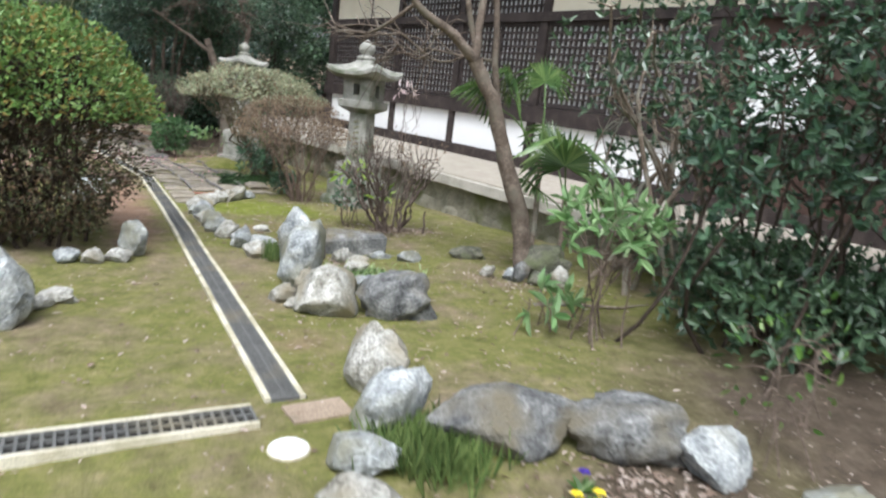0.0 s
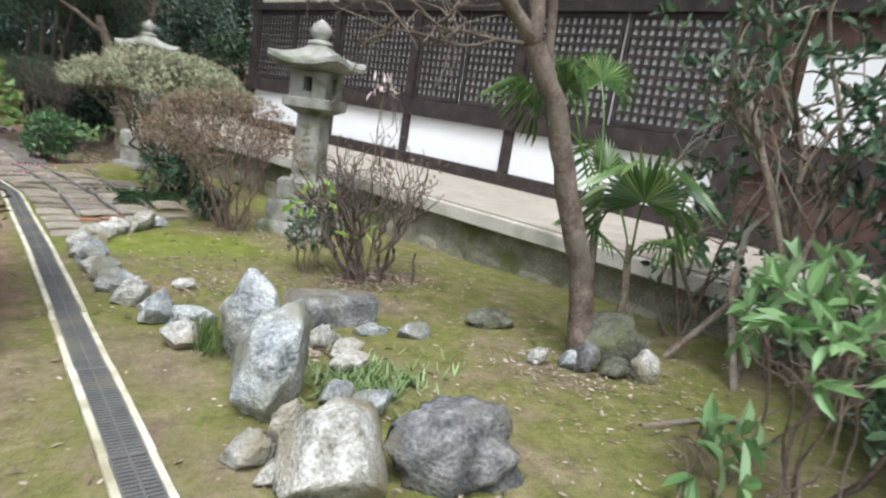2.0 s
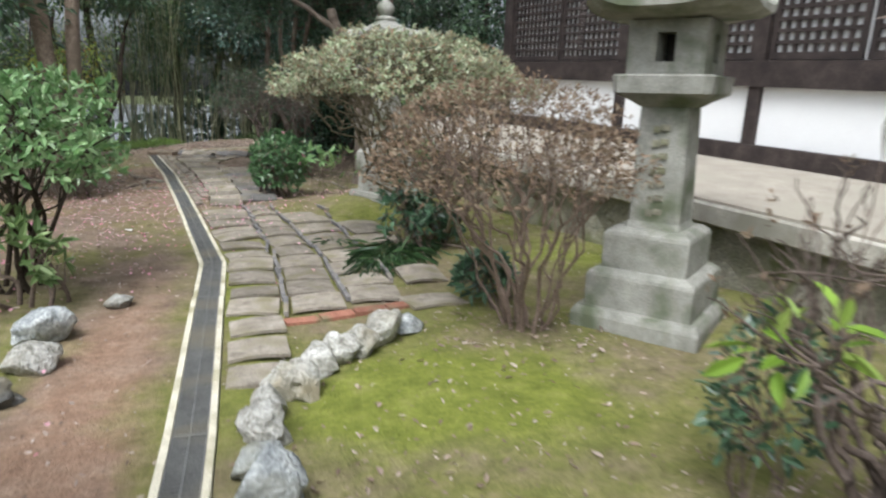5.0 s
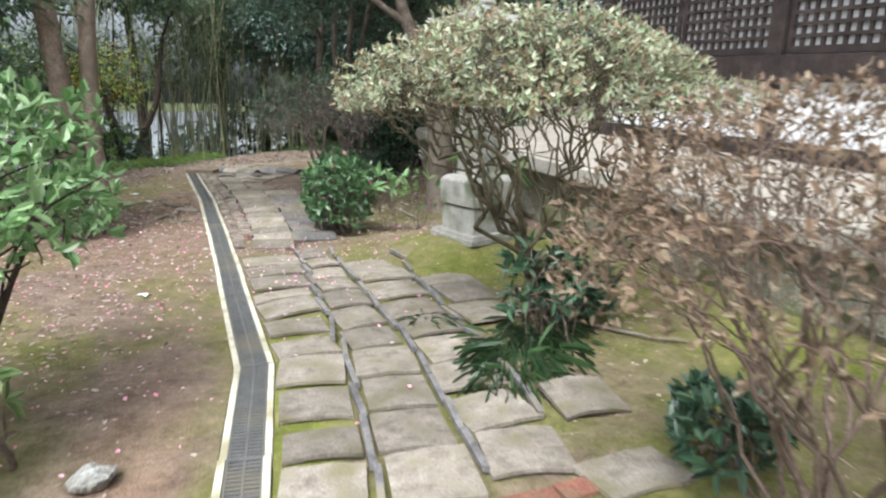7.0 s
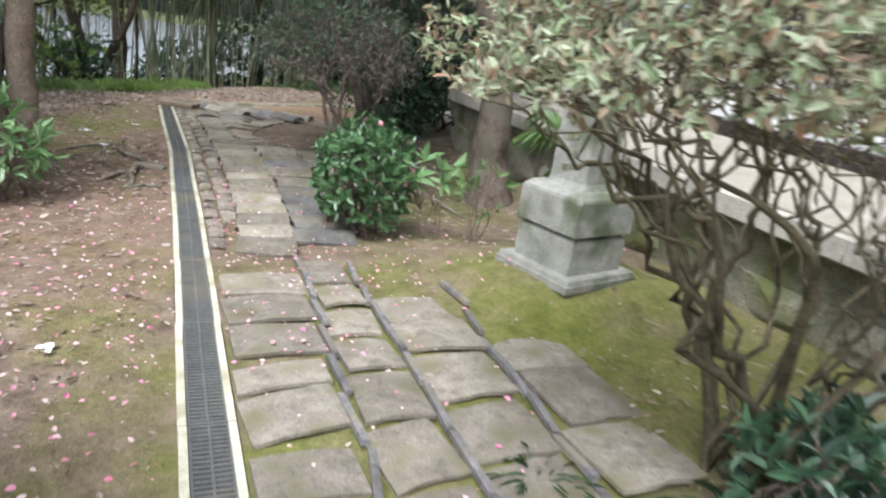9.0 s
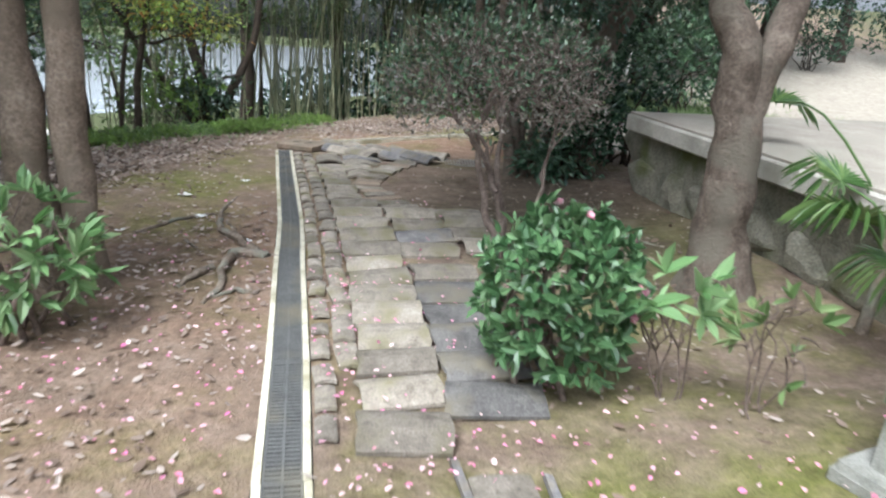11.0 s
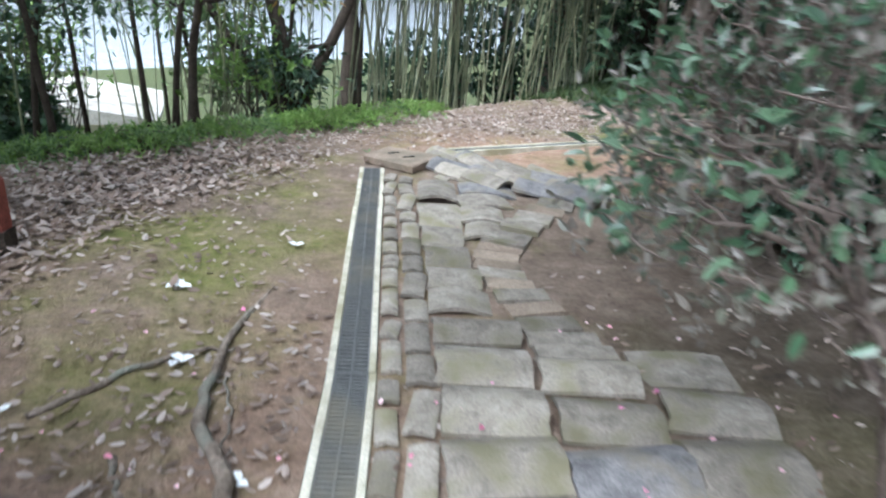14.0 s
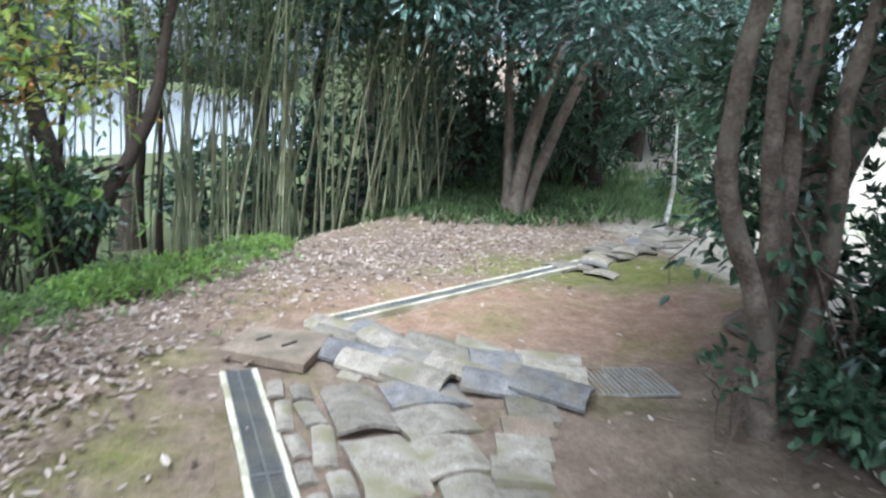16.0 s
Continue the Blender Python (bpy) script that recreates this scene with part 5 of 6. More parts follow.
fan_palm(4.42, 5.25, [(4.17, 5.03, 1.14, 0.56), (4.62, 5.1, 0.8, 0.36), (4.4, 5.6, 1.3, 0.4), (4.12, 5.4, 0.85, 0.3)], "fan palm with drooping split fronds", 20)
fan_palm(4.12, 5.36, [(3.52, 5.57, 1.66, 0.46), (3.72, 5.5, 1.84, 0.36), (4.3, 5.7, 1.95, 0.36)], "taller fan palm behind the leaning tree", 21)
tree("plum_tree", (3.88, 5.12), [
    ([(3.90, 5.12, 0), (3.80, 5.12, 0.5), (3.56, 5.18, 1.15), (3.34, 5.25, 1.72), (3.16, 5.28, 2.02)], 0.08, 0.068),
    ([(3.16, 5.28, 2.02), (2.92, 5.28, 2.2), (2.66, 5.3, 2.32), (2.3, 5.35, 2.62), (2.0, 5.4, 3.0)], 0.05, 0.02),
    ([(3.16, 5.28, 2.02), (3.18, 5.32, 2.35), (3.32, 5.4, 2.9), (3.4, 5.5, 3.6)], 0.05, 0.02),
    ([(3.18, 5.3, 2.1), (3.02, 5.3, 2.5), (3.05, 5.35, 3.2)], 0.035, 0.015),
    ([(4.08, 5.3, 0), (3.98, 5.32, 0.6), (3.72, 5.4, 1.2), (3.55, 5.5, 1.8), (3.5, 5.6, 2.8)], 0.05, 0.03)],
    [((2.9, 5.6, 3.4), (1.0, 0.8, 0.6), 14), ((2.7, 6.2, 2.1), (0.7, 0.8, 0.35), 9)], L_BROWN, M_BROWNBARK, "bare leaning plum tree with grey bark on the moss", 22, per=0, twigs=5)
shrub("pink_sprig", (3.72, 7.95), (3.72, 7.9, 1.72), (0.16, 0.12, 0.08), 3, 22, 0.10, L_SPRIG, M_TWIG, "sprig with pinkish white leaves on a thin stem", "sprig", seed=23, r0=0.005, spread=0.02, twigs=2, low=-0.6, asp=0.3)
# evergreens on the soil bed and round the old tree
shrub("variegated_camellia", (-0.38, 11.08), (-0.2, 11.1, 1.08), (0.66, 0.80, 0.46), 12, 2600, 0.075, L_AUCUBA, M_DARKBARK, "camellia bush with pale variegated leaves", seed=24, shell=0.5, twigs=7, r0=0.02, low=-0.6, lumps=0.35, rosette=4, outward=0.6)
shrub("aucuba", (-0.2, 10.6), (-0.2, 10.6, 0.36), (0.32, 0.34, 0.24), 6, 260, 0.11, L_FERN, M_TWIG, "low green bush on the soil bed", seed=25, rosette=5, low=-0.6, asp=0.35)
shrub("aucuba", (-0.95, 15.35), (-0.95, 15.35, 0.42), (0.42, 0.36, 0.36), 9, 400, 0.12, L_AUCUBA, M_TWIG, "aucuba bush at the foot of the old tree", seed=26, rosette=5, low=-0.8, asp=0.36, shell=0.6)
shrub("aucuba", (-1.45, 15.4), (-1.48, 15.4, 1.05), (0.3, 0.28, 0.26), 6, 140, 0.13, L_AUCUBA, M_TWIG, "aucuba bush at the foot of the old tree", seed=27, rosette=5, low=-0.8, asp=0.36, shell=0.6)
shrub("aucuba", (2.2, 14.75), (2.2, 14.75, 0.5), (0.22, 0.2, 0.16), 5, 40, 0.15, L_AUCUBA, M_TWIG, "young aucuba by the lantern", seed=29, rosette=5, r0=0.006, asp=0.34, spread=0.03)
shrub("aucuba", (2.5, 14.5), (2.5, 14.5, 0.42), (0.2, 0.2, 0.3), 5, 50, 0.10, L_FERN, M_TWIG, "young aucuba by the lantern", seed=30, rosette=4, r0=0.006, asp=0.36, spread=0.04)
shrub("pink_camellia", (1.72, 14.95), (1.70, 14.92, 0.46), (0.38, 0.36, 0.42), 12, 1900, 0.07, L_CAMELLIA2, M_TWIG, "low camellia bush with bright green leaves", seed=31, shell=0.4, low=-0.8, asp=0.5, rosette=3, outward=0.7)
te = gnarled("twiggy_evergreen", (1.76, 16.5), (1.62, 16.85, 1.24), (0.82, 0.74, 0.52), 4, 640, 0.026, 3600, 0.034, L_TWIGGY, M_BARETWIG, "twiggy evergreen shrub with crooked grey twigs and small leaves", seed=32, low=-0.6, spread=0.06, rmin=0.0032, wig=0.07, jog=0.08, shell=0.6, rosette=3, lumps=0.25, clear=0.5)
rgt = np.random.default_rng(33)
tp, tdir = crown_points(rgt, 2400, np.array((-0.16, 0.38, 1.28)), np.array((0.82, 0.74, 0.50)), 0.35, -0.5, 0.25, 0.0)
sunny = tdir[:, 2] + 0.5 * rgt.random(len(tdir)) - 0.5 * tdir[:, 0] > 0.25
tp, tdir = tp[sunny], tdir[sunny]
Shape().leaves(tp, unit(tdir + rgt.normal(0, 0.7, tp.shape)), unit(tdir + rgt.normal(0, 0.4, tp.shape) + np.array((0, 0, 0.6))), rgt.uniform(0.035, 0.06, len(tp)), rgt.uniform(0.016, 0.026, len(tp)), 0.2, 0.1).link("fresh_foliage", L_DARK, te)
tree("leaning_maple", (3.2, 16.3), [
    ([(3.16, 16.3, 0), (3.10, 16.3, 0.55), (3.08, 16.25, 1.1), (2.98, 16.2, 1.5), (2.84, 16.2, 1.9), (2.6, 16.3, 2.6)], 0.20, 0.07),
    ([(3.08, 16.25, 1.15), (3.22, 16.25, 1.6), (3.35, 16.3, 2.1), (3.6, 16.6, 3.0)], 0.13, 0.05),
    ([(2.7, 16.25, 2.3), (2.1, 16.4, 2.7), (1.5, 16.8, 3.1)], 0.05, 0.02)],
    [((2.7, 16.4, 3.1), (1.4, 1.0, 0.6), 22)], L_BROWN, M_BROWNBARK, "leaning maple with a forked reddish trunk and bare branches", 33, per=0, twigs=6)
fan_palm(3.75, 15.6, [(3.35, 15.35, 0.75, 0.4), (3.6, 15.2, 0.55, 0.4), (3.95, 15.3, 0.7, 0.4), (3.6, 15.9, 0.85, 0.35), (3.9, 17.3, 1.2, 0.4)], "young fan palm at the foot of the podium", 34)
tree("old_tree", (-0.98, 15.9), [
    ([(-1.08, 15.9, 0), (-1.10, 15.9, 0.9), (-1.14, 15.9, 1.8), (-1.25, 15.9, 3.2), (-1.5, 15.8, 4.8)], 0.125, 0.09),
    ([(-0.88, 15.95, 0), (-0.88, 15.95, 0.9), (-0.84, 15.95, 1.8), (-0.72, 16.0, 3.2), (-0.5, 16.1, 4.6)], 0.105, 0.07)],
    # Middle cluster over the path is added, above the view, to shade it.
    [((-1.2, 15.9, 4.7), (1.9, 1.9, 1.0), 24), ((0.9, 15.7, 5.0), (1.9, 1.8, 0.7), 26), ((-1.9, 15.4, 2.6), (0.6, 0.6, 0.5), 6)], L_DARK, M_TANBARK, "old evergreen tree with a double reddish trunk", 35, leaf=0.13, per=200, clump_r=0.5)
# multi-stemmed camellia tree beside the path's end
tree("camellia_tree", (2.35, 20.1), [
    ([(2.32, 19.95, 0), (2.24, 19.98, 0.45), (2.08, 20.0, 0.88), (1.86, 20.0, 1.2), (1.78, 20.0, 1.65), (1.84, 20.0, 2.4), (1.9, 20.1, 3.4)], 0.07, 0.042),
    ([(2.40, 20.12, 0), (2.32, 20.1, 0.7), (2.12, 20.1, 1.5), (2.06, 20.1, 2.3), (2.15, 20.2, 3.4)], 0.062, 0.04),
    ([(2.46, 20.2, 0), (2.42, 20.2, 0.9), (2.30, 20.2, 1.7), (2.36, 20.2, 2.4), (2.45, 20.3, 3.4)], 0.075, 0.045),
    ([(2.50, 20.05, 0), (2.58, 20.05, 0.8), (2.56, 20.05, 1.35), (2.44, 20.05, 1.75), (2.5, 20.05, 2.2), (2.75, 20.1, 3.1)], 0.06, 0.04)],
    # High clusters near z 3.5, mostly out of view, added to shade the ground.
    [((2.4, 19.7, 3.1), (1.9, 2.1, 0.9), 72), ((2.9, 18.4, 3.4), (1.2, 1.2, 0.5), 24), ((2.5, 18.9, 3.7), (2.0, 1.8, 0.6), 44), ((2.36, 20.45, 1.3), (0.26, 0.28, 0.7), 7), ((2.75, 19.9, 0.25), (0.26, 0.24, 0.24), 7), ((2.9, 20.5, 2.2), (0.75, 0.5, 0.6), 9)], L_CAMELLIA, M_BROWNBARK, "camellia tree with several winding pale brown trunks", 36, leaf=0.095, per=130, clump_r=0.32, asp=0.5)
tree("broad_tree", (3.55, 21.3), [
    ([(3.45, 21.3, 0), (3.42, 21.3, 0.6), (3.6, 21.3, 1.3), (3.95, 21.2, 2.1), (4.3, 21.2, 3.4)], 0.23, 0.14),
    ([(3.42, 21.3, 0.5), (3.35, 21.3, 1.2), (3.4, 21.4, 2.2), (3.2, 21.6, 3.5)], 0.12, 0.07)],
    [((4.0, 21.2, 3.8), (2.2, 2.0, 1.2), 44)], L_DEEP, M_BROWNBARK, "broad evergreen with a thick leaning trunk", 37, leaf=0.12, per=170, clump_r=0.45)
for i, (x, y, z, r, n) in enumerate([(3.05, 19.75, 0.75, 0.5, 1500), (3.75, 20.4, 0.9, 0.6, 1300)]):
    shrub("camellia", (x, y), (x, y, z), (r, r * 0.9, z * 0.95), 8, n, 0.09, L_DEEP, M_DARKBARK, "tall dark camellia behind the winding trunks", seed=170 + i, shell=0.6, twigs=5, r0=0.02, low=-0.8, lumps=0.4, rosette=4, outward=0.6)
shrub("sprig", (1.98, 19.85), (1.94, 19.85, 0.42), (0.16, 0.14, 0.12), 4, 26, 0.10, L_DARK, M_TWIG, "small dark sprig at the foot of the camellia tree", "sprig", seed=38, r0=0.006, spread=0.03, low=-0.6)
tree("far_camellia", (3.0, 26.2), [
    ([(2.95, 26.2, 0), (2.98, 26.2, 0.6), (3.2, 26.3, 1.6), (3.6, 26.4, 3.0)], 0.13, 0.07),
    ([(3.1, 26.25, 0), (3.3, 26.3, 0.8), (3.8, 26.4, 2.0), (4.2, 26.5, 3.0)], 0.10, 0.06),
    ([(2.9, 26.3, 0), (2.8, 26.4, 1.2), (2.7, 26.6, 2.8)], 0.09, 0.05)],
    [((3.1, 26.1, 3.1), (2.5, 1.8, 1.4), 62), ((1.2, 25.9, 2.9), (1.4, 0.9, 0.9), 24)], L_SKYGLOSS, M_BROWNBARK, "evergreen tree with a spreading fan of trunks", 39, leaf=0.13, per=200, clump_r=0.5)
tree("ivy_tree", (-2.5, 24.2), [
    ([(-2.5, 24.2, 0), (-2.5, 24.2, 1.2), (-2.9, 24.4, 2.4), (-3.2, 24.6, 4.2)], 0.11, 0.06),
    ([(-2.4, 24.2, 0), (-2.2, 24.3, 0.9), (-1.7, 24.5, 1.8), (-1.5, 24.8, 3.4)], 0.10, 0.05),
    ([(-2.6, 24.2, 0.4), (-3.3, 24.2, 1.3), (-4.0, 24.3, 2.4)], 0.08, 0.04)],
    [((-2.6, 24.3, 4.4), (2.0, 1.4, 1.0), 18), ((-2.5, 24.1, 0.8), (0.3, 0.3, 0.6), 8), ((-3.6, 24.4, 2.9), (1.0, 0.8, 0.6), 8)], L_DARK, M_DARKBARK, "dark tree wrapped in ivy on the bank", 40, leaf=0.12, per=130, clump_r=0.42)
tree("yellowing_tree", (-3.1, 22.6), [
    ([(-3.1, 22.6, 0), (-3.05, 22.6, 1.2), (-2.8, 22.6, 2.4), (-2.5, 22.6, 3.6)], 0.06, 0.03)],
    [((-2.3, 22.4, 2.3), (0.85, 0.6, 0.6), 15)], L_AUTUMN, M_DARKBARK, "slender tree with yellow green and orange leaves", 41, leaf=0.085, per=80, clump_r=0.36)

# ---- woods beyond ----
def wood_tree(x, y, h, r, seed, mat=None, z_low=0.35):
    rng = random.Random(seed)
    return tree("evergreen_tree", (x, y), [([(x, y, 0), (x + rng.uniform(-0.2, 0.2), y, h * 0.3), (x + rng.uniform(-0.4, 0.4), y, h * 0.6), (x + rng.uniform(-0.5, 0.5), y, h * 0.95)], 0.12 + h * 0.012, 0.05)],
                [((x, y, h * (0.5 + z_low / 2)), (r, r, h * (0.5 - z_low / 2)), int(26 + r * 10))], mat or L_DEEP, M_DARKBARK, "dense dark evergreen tree in the woods", seed, leaf=0.24, per=110, clump_r=0.75, twigs=1, group="woods")


for i, (x, y, h, r, low) in enumerate([
    (5.2, 28.5, 7.5, 2.4, 0.3), (1.4, 31.5, 8.5, 2.4, 0.38), (-0.9, 32.5, 9.0, 2.3, 0.35), (8.0, 32.2, 8.0, 2.6, 0.02), (11.4, 34.0, 8.5, 2.8, 0.02), (9.4, 37.5, 9.0, 2.8, 0.1),
    (13.5, 35.5, 9.0, 2.9, 0.1), (6.4, 34.5, 10.0, 3.2, 0.05), (0.4, 35.5, 10.0, 3.0, 0.1), (-8.8, 20.0, 8.0, 2.4, 0.4),
    (-3.4, 31.0, 9.0, 2.0, 0.6), (-4.8, 18.6, 7.5, 1.9, 0.2), (18.0, 38.0, 9.5, 3.2, 0.05), (-9.8, 29.0, 9.0, 2.2, 0.6),
    (9.6, 36.0, 10.5, 3.2, 0.05), (-11.5, 24.5, 8.0, 2.2, 0.5), (-5.2, 14.6, 7.0, 2.2, 0.3), (3.2, 29.6, 8.0, 2.4, 0.2)]):
    wood_tree(x, y, h, r, 100 + i, (L_DEEP, L_DARK)[i % 2], low)

for i, (x, y, w, h) in enumerate([(4.6, 28.6, 1.3, 1.1), (7.4, 33.0, 1.4, 1.3), (11.0, 34.6, 1.5, 1.5), (2.4, 29.0, 1.4, 1.2), (0.2, 29.2, 1.3, 1.2), (15.6, 36.0, 1.6, 1.4), (5.6, 30.4, 1.6, 1.6), (3.4, 30.6, 1.5, 1.5), (6.4, 31.5, 1.6, 1.6), (9.4, 33.4, 1.6, 1.5), (20.5, 37.5, 1.7, 1.8), (-1.6, 30.0, 1.2, 1.0), (-6.2, 23.4, 0.8, 0.7), (-7.6, 21.4, 1.0, 0.9), (-4.4, 15.6, 1.1, 1.5), (-3.9, 13.6, 1.0, 1.4), (-5.6, 17.2, 1.2, 1.7), (-3.4, 11.6, 0.9, 1.2), (7.6, 28.0, 1.3, 1.2)]):
    z = gz(x, y)
    shrub("laurel_bush", (x, y), (x, y, z + h), (w, w * 0.8, h), 10, 1500, 0.17, (L_DARK, L_DEEP, L_DEEP)[i % 3], M_DARKBARK, "leafy evergreen bush under the trees", seed=140 + i, shell=0.5, twigs=3, low=-0.8, r0=0.02, lumps=0.4, group="undergrowth", rosette=3, outward=0.6)

for i, (x, y, h) in enumerate([(-3.5, 22.9, 3.6), (-4.3, 23.8, 4.2), (-5.0, 22.4, 4.0), (-5.8, 24.6, 4.6), (-4.6, 25.8, 4.4), (-6.7, 23.0, 4.4), (-3.1, 25.8, 4.6), (-7.6, 25.2, 5.0), (-5.3, 20.8, 3.8), (-6.6, 21.2, 4.2), (-2.0, 26.4, 4.8), (-3.9, 27.6, 5.0), (-8.4, 22.4, 4.6), (-6.0, 27.4, 5.2), (-4.1, 21.6, 3.4), (-9.2, 24.2, 5.2), (-8.8, 26.8, 5.6)]):
    rs = random.Random(i)
    lx, ly = rs.uniform(-0.5, 0.5), rs.uniform(-0.3, 0.3)
    tree("bank_sapling", (x, y), [([(x, y, 0), (x + lx * 0.3, y, h * 0.35), (x + lx * 0.8, y + ly, h * 0.7), (x + lx * 1.2, y + ly, h)], 0.045, 0.015)],
         [((x + lx * 0.8, y + ly, h * 0.62), (0.8, 0.75, h * 0.34), 12)], (L_BAMBOO, L_FERN, L_DARK)[i % 3], M_DARKBARK, "slender leafy sapling on the bank above the water", 400 + i, leaf=0.12, per=44, clump_r=0.42, twigs=1, group="bank saplings")


for i in range(9):
    x, y = -9.4 + 7.0 * (i * 0.618 % 1), 23.4 + 6.0 * (i * 0.755 % 1)
    if bank_line(x, y) < 1.6:
        continue
    z = gz(x, y)
    shrub("bank_bush", (x, y), (x, y, z * 0.35 + 0.5), (0.9, 0.8, 0.45 - z * 0.35), 7, 420, 0.12, (L_FERN, L_BAMBOO, L_LIGHTFERN)[i % 3], M_DARKBARK, "loose pale-leaved bush on the bank above the water", seed=600 + i, shell=0.8, twigs=4, low=-0.8, r0=0.012, lumps=0.5, rosette=4, outward=0.6, group="bank bushes")


def bamboo(seed):
    rng = np.random.default_rng(seed)
    root = holder("bamboo", (0, 0, 0), 0, "green bamboo stalk in a dense grove", "bamboo", "bamboo grove")
    h, n = rng.uniform(5.5, 7.5), 17
    lean = rng.normal(0, 0.6, 2)
    z = np.linspace(-0.2, h, n)
    p = np.stack([lean[0] * (np.maximum(z, 0) / h) ** 1.6, lean[1] * (np.maximum(z, 0) / h) ** 1.6, z], 1)
    pts, rad = [], []
    r0 = rng.uniform(0.008, 0.021)
    for i in range(n):
        r = r0 * (1 - 0.75 * i / n)
        for dz, k in ((-0.012, 1.0), (0.0, 1.25), (0.012, 1.0)):
            pts.append(p[i] + np.array((0, 0, dz)))
            rad.append(r * k)
    Shape().tube(pts, rad, 6).link("culm", M_BAMBOO, root, True)
    k = 170
    i = rng.integers(6, n, k)
    a = rng.uniform(0, 2 * np.pi, k)
    out = np.stack([np.cos(a), np.sin(a), rng.uniform(-0.3, 0.5, k)], 1)
    pos = p[i] + out * rng.uniform(0.05, 0.55, (k, 1))
    ln = rng.uniform(0.10, 0.18, k)
    Shape().leaves(pos, out + np.array((0, 0, -0.6)), np.tile((0, 0, 1.0), (k, 1)) + out * 0.2, ln, ln * 0.16, 0.1).link("leaves", L_BAMBOO, root)
    return root


kinds = [bamboo(300 + i) for i in range(5)]
rg = random.Random(8)
spots = []
for i in range(120):
    t = rg.random()
    x = -1.9 + 3.9 * t + rg.uniform(-0.2, 0.2)
    y = 24.6 + 0.55 * (x + 1.9) + abs(rg.gauss(0, 1.1))
    spots.append((x, y))
for i in range(44):
    spots.append((rg.uniform(-6.5, -1.8), rg.uniform(22.8, 27.5)))
for i, (x, y) in enumerate(spots):
    m = pose(x, y, gz(x, y), rg.gauss(0, 3.5), rg.gauss(0, 3.5), rg.uniform(0, 360))
    if i < 5:
        kinds[i].matrix_world = m
    else:
        copy_thing(kinds[i % 5], m)

# ferns and grass on the bank: too many to count
def scatter_stuff(name, pts, mat, label, category, size, asp, upright, seed, lift=0.006, blades=1, parent=None):
    rng = np.random.default_rng(seed)
    pts = np.repeat(np.asarray(pts, float), blades, 0)
    n = len(pts)
    z = ground_z(pts[:, 0], pts[:, 1])
    pos = np.stack([pts[:, 0], pts[:, 1], z + lift * rng.uniform(0.5, 2.2, n)], 1)
    a = rng.uniform(0, 2 * np.pi, n)
    way = np.stack([np.cos(a), np.sin(a), np.full(n, upright) * rng.uniform(0.5, 1.5, n) + rng.normal(0, 0.15, n)], 1)
    up = unit(rng.normal(0, 0.3, (n, 3)) + np.array((0, 0, 1))) if upright < 0.6 else np.stack([np.cos(a), np.sin(a), np.zeros(n)], 1)
    ln = size * rng.uniform(0.55, 1.4, n)
    ob = Shape().leaves(pos, way, up, ln, ln * asp, rng.choice((-1, 1)) * 0.15, 0.1).link(name, mat)
    return tagged(ob, label, category, kind="stuff")


def in_patch(rng, n, cx, cy, sx, sy, rot=0.0):
    p = rng.normal(size=(n, 2)) * np.array((sx, sy))
    c, s = math.cos(radians(rot)), math.sin(radians(rot))
    return np.stack([cx + p[:, 0] * c - p[:, 1] * s, cy + p[:, 0] * s + p[:, 1] * c], 1)


def keep_off(p, tile=False):
    u = p[:, 0] - drain_x(p[:, 1])
    ok = ~((np.abs(u) < 0.12) & (p[:, 1] > 3) & (p[:, 1] < 21))
    return p[ok]


rng0 = np.random.default_rng(77)
bank = np.stack([rng0.uniform(-6.5, 0.5, 9000), rng0.uniform(17.5, 25.5, 9000)], 1)
bd = bank_line(bank[:, 0], bank[:, 1]) + rng0.normal(0, 0.2, len(bank))
keepers = np.array([noise.noise(Vector((x * 1.3, y * 1.3, 5.0))) for x, y in bank]) > rng0.uniform(-0.7, 0.25, len(bank))
bank = bank[keepers & (bd > -0.1) & (bd < 2.2) & (bank[:, 0] < -0.4 + 0.3 * rng0.random(len(bank)))]
scatter_stuff("bank_ferns", bank, L_FERN, "ferns and weeds along the top of the bank", "ferns", 0.07, 0.26, 0.55, 1, 0.004, 2)
for i in range(30):
    fx = -4.4 + 3.8 * i / 29 + 0.12 * math.sin(7.0 * i)
    fy = next(v / 20 for v in range(340, 520) if bank_line(np.array([fx]), np.array([v / 20]))[0] > 0.25) + 0.5 * (i * 0.618 % 1)
    fz = gz(fx, fy)
    fr = 0.22 + 0.2 * (i * 0.38 % 1)
    shrub("fern", (fx, fy), (fx, fy, fz + 0.06), (fr * 1.25, fr, fr * 0.34), 4, 420, 0.06, (L_FERN, L_LIGHTFERN, L_LIGHTFERN)[i % 3], M_TWIG, "feathery green fern clump on top of the bank", "fern", seed=500 + i, shell=0.7, twigs=1, r0=0.004, spread=0.03, low=-0.1, asp=0.26, rosette=4, lumps=0.4, outward=0.8, droop=0.3, group="ferns on the bank")
hill = in_patch(rng0, 2600, 2.7, 27.5, 0.9, 1.0)
hill = hill[hill[:, 1] > 25.4]
scatter_stuff("hill_grass", hill, L_UNDER, "green undergrowth on the rise under the trees", "grass", 0.15, 0.14, 1.0, 2, 0.005, 5)
hill2 = in_patch(rng0, 3200, 6.0, 28.3, 1.7, 1.6)
scatter_stuff("hill_weeds", hill2[hill2[:, 1] > 25.6], L_FERN, "pale weeds on the bright rise", "grass", 0.18, 0.08, 1.2, 3, 0.005, 4)
